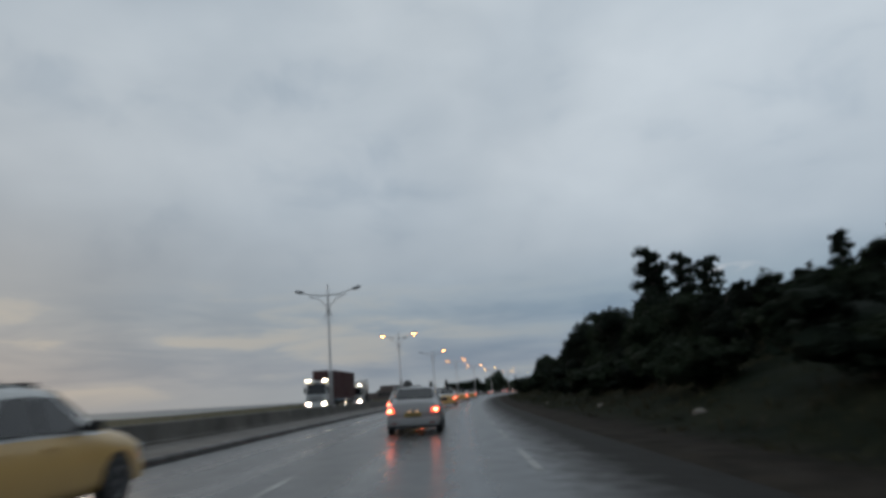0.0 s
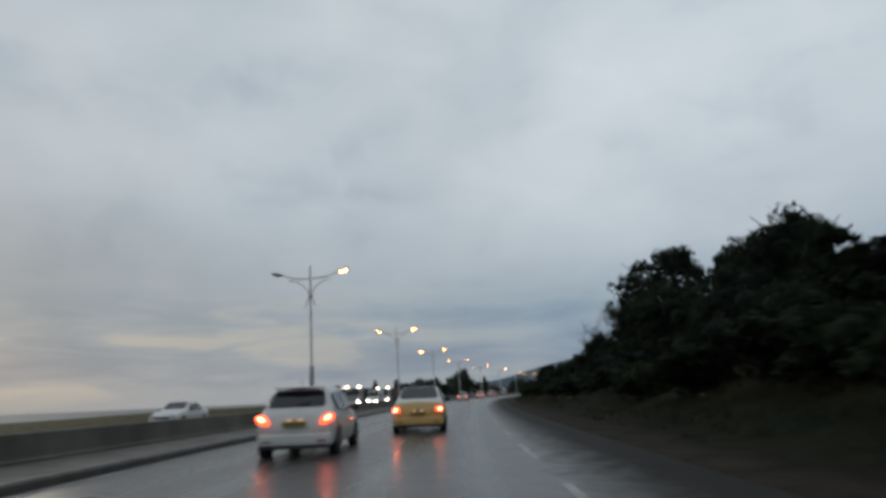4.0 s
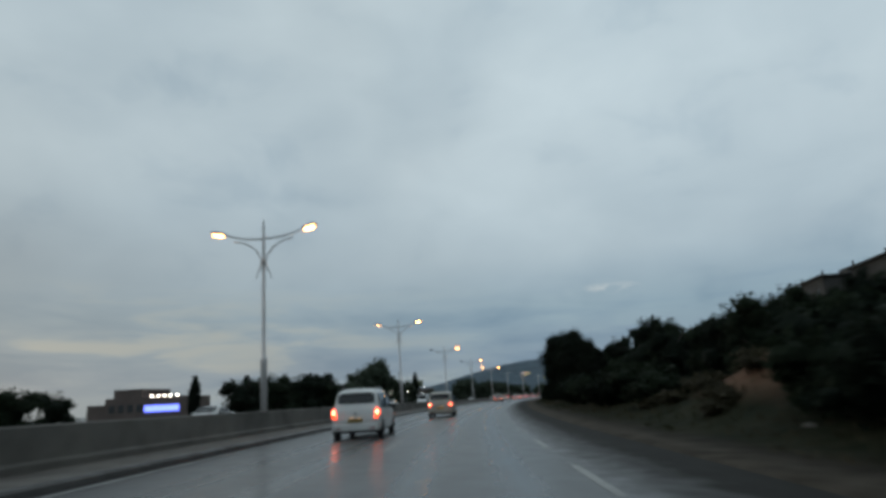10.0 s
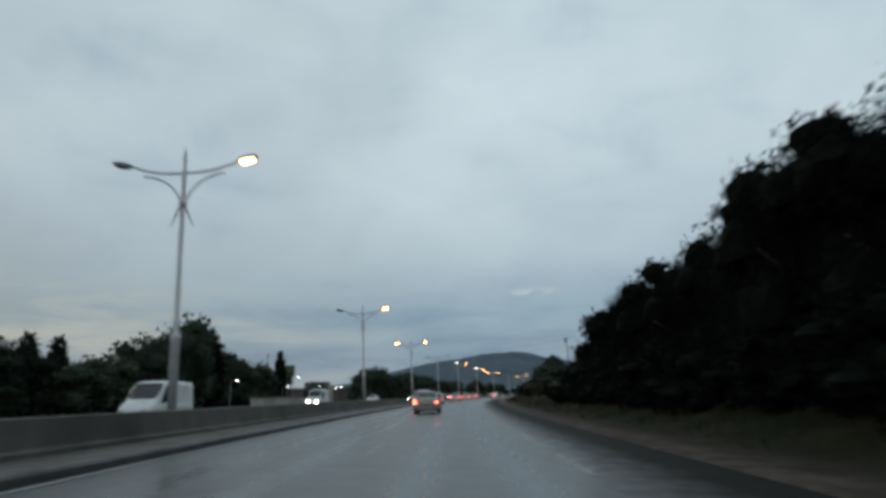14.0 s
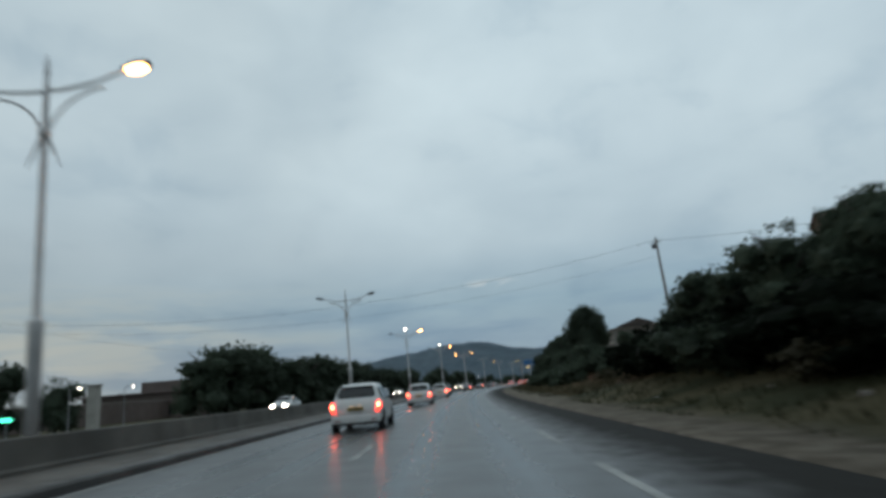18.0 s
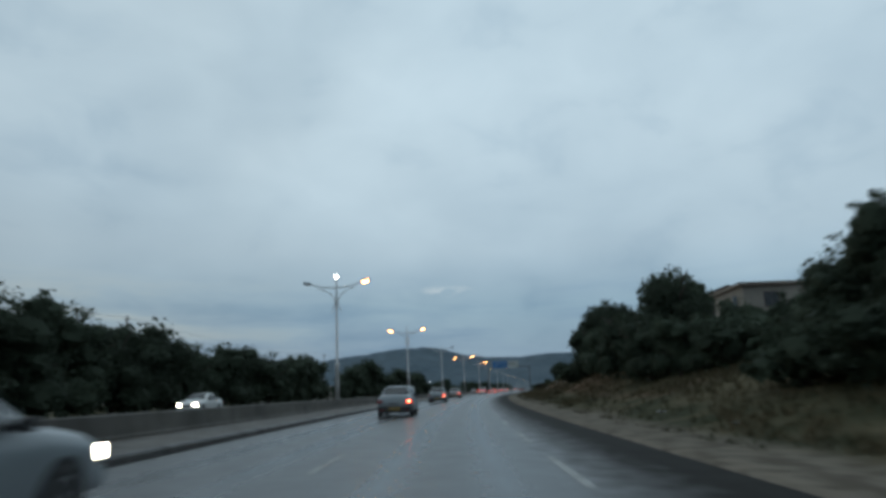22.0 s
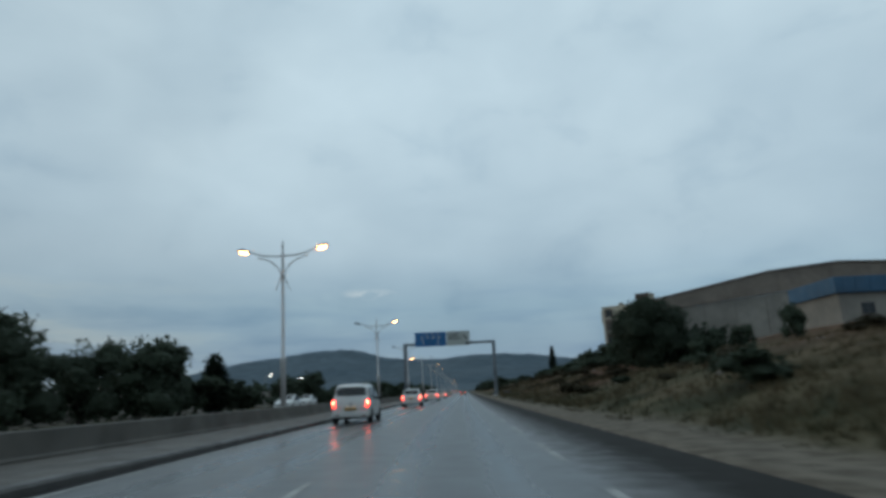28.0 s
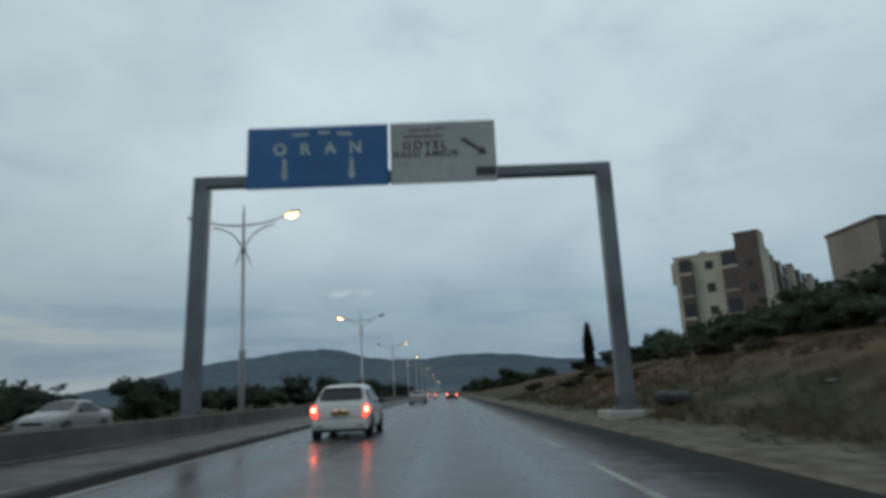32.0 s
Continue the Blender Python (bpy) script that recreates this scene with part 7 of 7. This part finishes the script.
def bank_wall():
    b = thing("whitewashed_wall", "stained whitewashed retaining wall on the bank", "wall", stand(0, 0))
    verts, faces = [], []
    ss = np.arange(606, 662, 2.0)
    for s in ss:
        z0 = ground_z(float(s), 28.0) - 1.0
        z1 = float(np.interp(s, (606, 632, 662), (6.4, 7.9, 8.6))) + 0.25 * noise.noise(Vector((float(s) * 0.3, 0, 0)))
        for dd, zz in ((27.9, z0), (27.9, z1), (28.25, z1), (28.25, z0)):
            verts.append(b.matrix_basis.inverted() @ place(float(s), dd, zz))
    for i in range(len(ss) - 1):
        for j in range(4):
            faces.append((i * 4 + j, i * 4 + (j + 1) % 4, (i + 1) * 4 + (j + 1) % 4, (i + 1) * 4 + j))
    part("wall_face", mesh_from("wall_face", verts, faces, WHITEWASH), WHITEWASH, b)
    for s in (606, 620, 634, 648, 660):
        part("pier", box(27.75, 28.4, s - 0.25, s + 0.25, 3.8, float(np.interp(s, (606, 632, 662), (6.8, 8.3, 9.0))), 0.03), WHITEWASH, b).matrix_basis = Matrix.Identity(4)
    for ob in list(b.children):
        if ob.name.startswith("pier"):
            me = ob.data
            for v in me.vertices:
                v.co = b.matrix_basis.inverted() @ place(v.co.y, v.co.x, v.co.z)


bank_wall()


# ---------------------------------------------------------------- utility poles, cables and small lamps
def utility_pole(s, d, top, label="weathered wooden utility pole with insulators", lean=0.0, sleeve=False):
    z = ground_z(s, d) - 0.3
    p = thing("utility_pole", label, "utility pole", stand(s, d, z) @ Matrix.Rotation(radians(lean), 4, "Y"), "utility poles")
    h = top - z
    part("pole", tube([(0, 0, 0), (0, 0, h * 0.5), (0, 0, h)], [0.17, 0.14, 0.10], 9), WOOD_POLE, p, "", True)
    part("crossbar", box(-0.45, 0.45, -0.05, 0.05, h - 0.55, h - 0.45, 0.01), WOOD_POLE, p)
    for x in (-0.38, 0.38, 0.0):
        part("insulator", lathe([(0.03, h - 0.45), (0.06, h - 0.40), (0.04, h - 0.36), (0.06, h - 0.31), (0.02, h - 0.27)], 8, "Z", (x, 0, 0)), SIGN_WHITE, p)
    if sleeve:
        part("painted_foot", tube([(0, 0, 0.1), (0, 0, 2.4)], [0.20, 0.185], 10), WHITEWASH, p, "whitewashed pole foot")
        part("cable_coil", lathe([(0.20, -0.03), (0.26, -0.03), (0.26, 0.03), (0.20, 0.03)], 14, "Y", (-0.3, 0, h - 0.9)), CABLE, p)


def cable(a, c, sag, r=0.014, label="thin dark overhead cable slung over the road"):
    a, c = Vector(a), Vector(c)
    pts = [a.lerp(c, t) - Vector((0, 0, sag * 4 * t * (1 - t))) for t in (i / 24 for i in range(25))]
    bm = bmesh.new()
    add_tube(bm, pts, r, 5)
    thing("overhead_cable", label, "cable", None, "overhead cables", mesh=finish("overhead_cable", bm, CABLE))


utility_pole(467.5, 21.0, 14.3, "tall leaning wooden utility pole with whitewashed foot", -2.4, True)
utility_pole(474.0, -57.5, 13.0)
utility_pole(572.0, -45.0, 11.8)
utility_pole(652.0, -45.0, 11.4)
utility_pole(730.3, -45.0, 8.6)
utility_pole(492.0, 62.0, 21.5)
top_f = place(467.5, 20.5, 14.0)
cable(top_f, place(474.0, -57.5, 12.8), 3.2, 0.014)
cable(place(467.5, 20.6, 12.4), place(474.0, -57.5, 12.0), 3.3, 0.009)
cable(top_f, place(492.0, 62, 21.2), 0.8, 0.016)
cable(place(474.0, -57.5, 12.8), place(572.0, -45, 11.6), 1.6, 0.014)
cable(place(572.0, -45, 11.6), place(652.0, -45, 11.2), 1.2, 0.014)
cable(place(652.0, -45, 11.2), place(730.3, -45, 8.4), 1.2, 0.014)


def small_lamp(s, d, z, glass, label, height=None, arm=0.9, turn=0.0):
    g = ground_z(s, d) - 0.2
    p = thing("lamp_post", label, "lamp post", stand(s, d, g, turn), "small lamp posts")
    h = z - g
    part("pole", tube([(0, 0, 0), (0, 0, h * 0.7), (0, 0, h)], [0.07, 0.055, 0.04], 8), POLE, p)
    part("arm", tube(arc((0, 0, h - 0.05), (arm * 0.4, 0, h + 0.12), (arm, 0, h + 0.08), 5), 0.028, 6), POLE, p)
    part("lamp_case", box(arm - 0.13, arm + 0.17, -0.08, 0.08, h + 0.06, h + 0.13, 0.02), LAMP_CASE, p)
    part("lamp_glass", box(arm - 0.10, arm + 0.13, -0.07, 0.07, h - 0.02, h + 0.056, 0.02), glass, p, "glowing lamp glass")


for s, d, z in ((449.6, 29.5, 5.9), (544.6, 35.5, 9.7), (514.0, 51.5, 10.4), (588.5, 32.0, 11.4), (510.6, 35, 9.6)):
    small_lamp(s, d, z, LAMP_ON, "small grey lamp post with an orange lamp lit")
small_lamp(616.3, 21.4, 11.1, LAMP_ON, "tall pale lamp post with a long arm, lit", arm=2.7)
for s, d, z in ((380.2, -32, 3.2), (398.6, -32, 3.7), (442.0, -33.3, 3.5), (439.2, -37.0, 5.4), (436.0, -38.0, 3.6), (446.9, -45.5, 1.5), (449.8, -45.5, 1.5), (450.6, -51.8, 1.6), (447.5, -52.5, 1.6), (460.2, -35.0, 3.5), (473.5, -38, 3.9), (736.1, -33, 4.9), (752, -32, 4.9)):
    small_lamp(s, d, z, WHITE_LIGHT, "small lamp post with a white lamp lit")

# ---------------------------------------------------------------- left of the oncoming lanes
def dark_store():
    b = thing("roadside_store", "low dark flat-roofed store with a blue lit sign", "building", stand(398, -128))
    part("wall", box(0, 26, 0, 16, -0.8, 6.0, 0.05), PLASTER_DARK, b)
    part("upper_wall", box(2, 12, 1, 15, 6.0, 8.6, 0.05), PLASTER_DARK, b)
    part("side_wing", box(-8, -0.004, 2, 14, -0.8, 4.2, 0.05), PLASTER_DARK, b)
    part("lit_sign", box(14, 25.5, -0.35, -0.05, 1.6, 3.4, 0.03), LED_BLUE, b, "glowing blue shop sign")
    for k in range(5):
        part("roof_lamp", box(16 + 2.1 * k, 16.5 + 2.1 * k, -0.3, 0.1, 6.05, 6.4, 0.03), WHITE_LIGHT, b, "small white lamp on the roof edge")
    for k in range(4):
        window(b, 2.5 + 3.2 * k, 0, 2.8, 2.0, 2.2, "y-")


dark_store()


def boundary_wall(s0, s1, d, h, label, paint=WHITEWASH):
    b = thing("boundary_wall", label, "wall", None, "boundary walls", "", ribbon("boundary_wall", [(d - 0.12, -0.9), (d - 0.12, h), (d + 0.12, h), (d + 0.12, -0.9)], s0, s1, paint, 2.0))
    me = ribbon("coping", [(d - 0.2, h), (d - 0.2, h + 0.12), (d + 0.2, h + 0.12), (d + 0.2, h)], s0, s1, PLASTER_GREY, 2.0)
    part("coping", me, PLASTER_GREY, b)


boundary_wall(396, 433, -28, 1.3, "low whitewashed wall beyond the oncoming lanes")
boundary_wall(452, 540, -60, 2.7, "dark stained boundary wall behind the trees", PLASTER_DARK)
boundary_wall(600, 668, -41, 2.9, "pale rendered boundary wall behind the trees", PLASTER_GREY)
boundary_wall(668, 780, -38, 2.6, "pale boundary wall beyond the oncoming lanes", PLASTER_GREY)


def pillar(s, d, h):
    b = thing("gate_pillar", "white rendered gate pillar by the side road", "pillar", stand(s, d, -0.3))
    part("shaft", box(-0.55, 0.55, -0.35, 0.35, 0, h, 0.04), WHITEWASH, b)
    part("cap", box(-0.68, 0.68, -0.48, 0.48, h, h + 0.18, 0.03), WHITEWASH, b)


pillar(468.4, -38.1, 4.3)
villa(716, -60, -0.8, 3.6, "low pale house with red tiled roof", PLASTER, 12, 9, True)
villa(520, -78, -0.8, 4.2, "long low dark shed behind the trees", PLASTER_DARK, 26, 10)


def fuel_sign():
    b = thing("fuel_station_sign", "tall sign post with a green and yellow panel", "sign", stand(442.8, -39.7, -0.4))
    part("post", tube([(0, 0, 0), (0, 0, 6.3)], 0.14, 8), POLE, b)
    part("panel", box(-1.5, 1.5, -0.12, 0.12, 6.2, 8.4, 0.04), SIGN_OLIVE, b, "faded olive-green sign panel")
    part("panel_edge", box(1.5, 1.62, -0.14, 0.14, 6.1, 8.6, 0.03), POLE, b)
    part("panel_band", box(-1.4, 1.3, -0.14, -0.121, 6.4, 6.9), SIGN_DARK, b, "dark band along the panel's foot")
    b = thing("low_lit_sign", "low green glowing sign on two short posts", "sign", stand(465.7, -46.3, -0.5))
    part("panel", box(-1.7, 1.7, -0.1, 0.1, 1.6, 1.95, 0.03), LED_GREEN, b, "glowing green panel")
    for x in (-1.2, 1.2):
        part("post", box(x - 0.08, x + 0.08, -0.08, 0.08, 0, 1.6), POLE, b)


fuel_sign()

# ---------------------------------------------------------------- stones, litter, verge clutter
def stone_mesh(seed):
    bm = bmesh.new()
    bmesh.ops.create_icosphere(bm, subdivisions=2, radius=1.0)
    for v in bm.verts:
        k = 1 + 0.35 * noise.noise(v.co * 1.3 + Vector((seed, 0, 0)))
        v.co = Vector((v.co.x * k, v.co.y * k * 0.8, v.co.z * k * 0.55))
    return finish("stone", bm, STONE)


STONES = [stone_mesh(k * 3.1) for k in range(4)]
g8 = np.random.default_rng(8)
for k in range(70):
    s = float(g8.uniform(585, 800)) if k < 45 else float(g8.uniform(0, 560))
    d = float(g8.uniform(9.0, 22)) if s > 585 else float(g8.uniform(5.6, 9.0))
    size = float(g8.uniform(0.12, 0.34)) * (1.0 if s > 585 else 0.6)
    thing("stone", "pale rough stone lying on the bank", "stone", stand(s, d, ground_z(s, d) + 0.1 * size, float(g8.uniform(0, 360)), size), "stones on the bank", mesh=STONES[k % 4])


def litter_mesh(seed):
    g = np.random.default_rng(seed)
    bm = bmesh.new()
    bmesh.ops.create_grid(bm, x_segments=6, y_segments=5, size=0.5)
    for v in bm.verts:
        v.co.z = 0.16 + 0.22 * noise.noise(Vector((v.co.x * 4, v.co.y * 4, seed)))
        v.co.x *= 0.8 + 0.3 * g.random()
    r = bmesh.ops.extrude_face_region(bm, geom=list(bm.faces))
    bmesh.ops.translate(bm, vec=(0, 0, -0.02), verts=[v for v in r["geom"] if isinstance(v, bmesh.types.BMVert)])
    return finish("litter", bm, LITTER)


BAGS = [litter_mesh(k) for k in range(3)]
for k in range(46):
    s = float(g8.uniform(40, 570)) if k < 24 else float(g8.uniform(620, 800))
    d = float(g8.uniform(6.4, 9.2)) if s < 580 else float(g8.uniform(7, 18))
    thing("plastic_litter", "crumpled pale plastic litter on the verge", "litter", stand(s, d, ground_z(s, d) - 0.02, float(g8.uniform(0, 360)), float(g8.uniform(0.18, 0.42))), "litter on the verge", mesh=BAGS[k % 3])

ob = thing("discarded_tyre", "discarded black tyre lying beside the gantry footing", "tyre", stand(745.9, 8.3, ground_z(745.9, 8.3) + 0.02) @ Matrix.Rotation(radians(6), 4, "X"))
tyre = lathe([(0.42, -0.16), (0.62, -0.20), (0.72, -0.10), (0.72, 0.10), (0.62, 0.20), (0.42, 0.16)], 22, "Z", (0, 0, 0.2))
part("tread", tyre, RUBBER, ob, "", True)
part("bead", lathe([(0.40, 0.02), (0.44, 0.02), (0.44, 0.36), (0.40, 0.36)], 22, "Z"), RUBBER, ob)


# ---------------------------------------------------------------- grass and weeds on the verge
def grass():
    g = np.random.default_rng(3)
    n = 26000
    s = g.uniform(-40, 800, n)
    d = 5.7 + 9.5 * g.random(n) ** 1.7
    verts, faces = [], []
    for a, b in zip(s, d):
        a, b = float(a), float(b)
        if b < 6.4 and noise.noise(Vector((a * 0.25, b, 2))) < 0.05:
            continue
        p = place(a, b, ground_z(a, b) - 0.02)
        h = float(g.uniform(0.10, 0.34)) * (0.6 if b < 6.4 else 1.0)
        for _ in range(3):
            q = p + Vector((g.normal() * 0.10, g.normal() * 0.10, 0))
            tip = q + Vector((g.normal() * 0.10, g.normal() * 0.10, h))
            side = Vector((g.normal(), g.normal(), 0)).normalized() * 0.025
            k = len(verts)
            verts += [q - side, q + side, tip]
            faces.append((k, k + 1, k + 2))
    thing("verge_grass", "damp olive and straw grass along the verge", "grass", kind="stuff", mesh=mesh_from("verge_grass", verts, faces, GRASS))


def straw():
    """Pale dry tufts over the bare bank of the later stretch."""
    g = np.random.default_rng(8)
    verts, faces = [], []
    while len(faces) < 46000:
        a, b = float(g.uniform(440, 790)), 6.6 + 13.0 * float(g.random()) ** 1.4
        if noise.noise(Vector((a * 0.11, b * 0.22, 6))) < -0.08 or 455 < a < 498 and b > 8.0:
            continue
        p = place(a, b, ground_z(a, b) - 0.03)
        h = float(g.uniform(0.15, 0.42))
        for _ in range(5):
            q = p + Vector((g.normal() * 0.13, g.normal() * 0.13, 0))
            tip = q + Vector((g.normal() * 0.12, g.normal() * 0.12, h))
            side = Vector((g.normal(), g.normal(), 0)).normalized() * 0.03
            k = len(verts)
            verts += [q - side, q + side, tip]
            faces.append((k, k + 1, k + 2))
    thing("dry_grass", "pale straw-coloured dry grass on the bare bank", "grass", kind="stuff", mesh=mesh_from("dry_grass", verts, faces, STRAW))


grass()
straw()
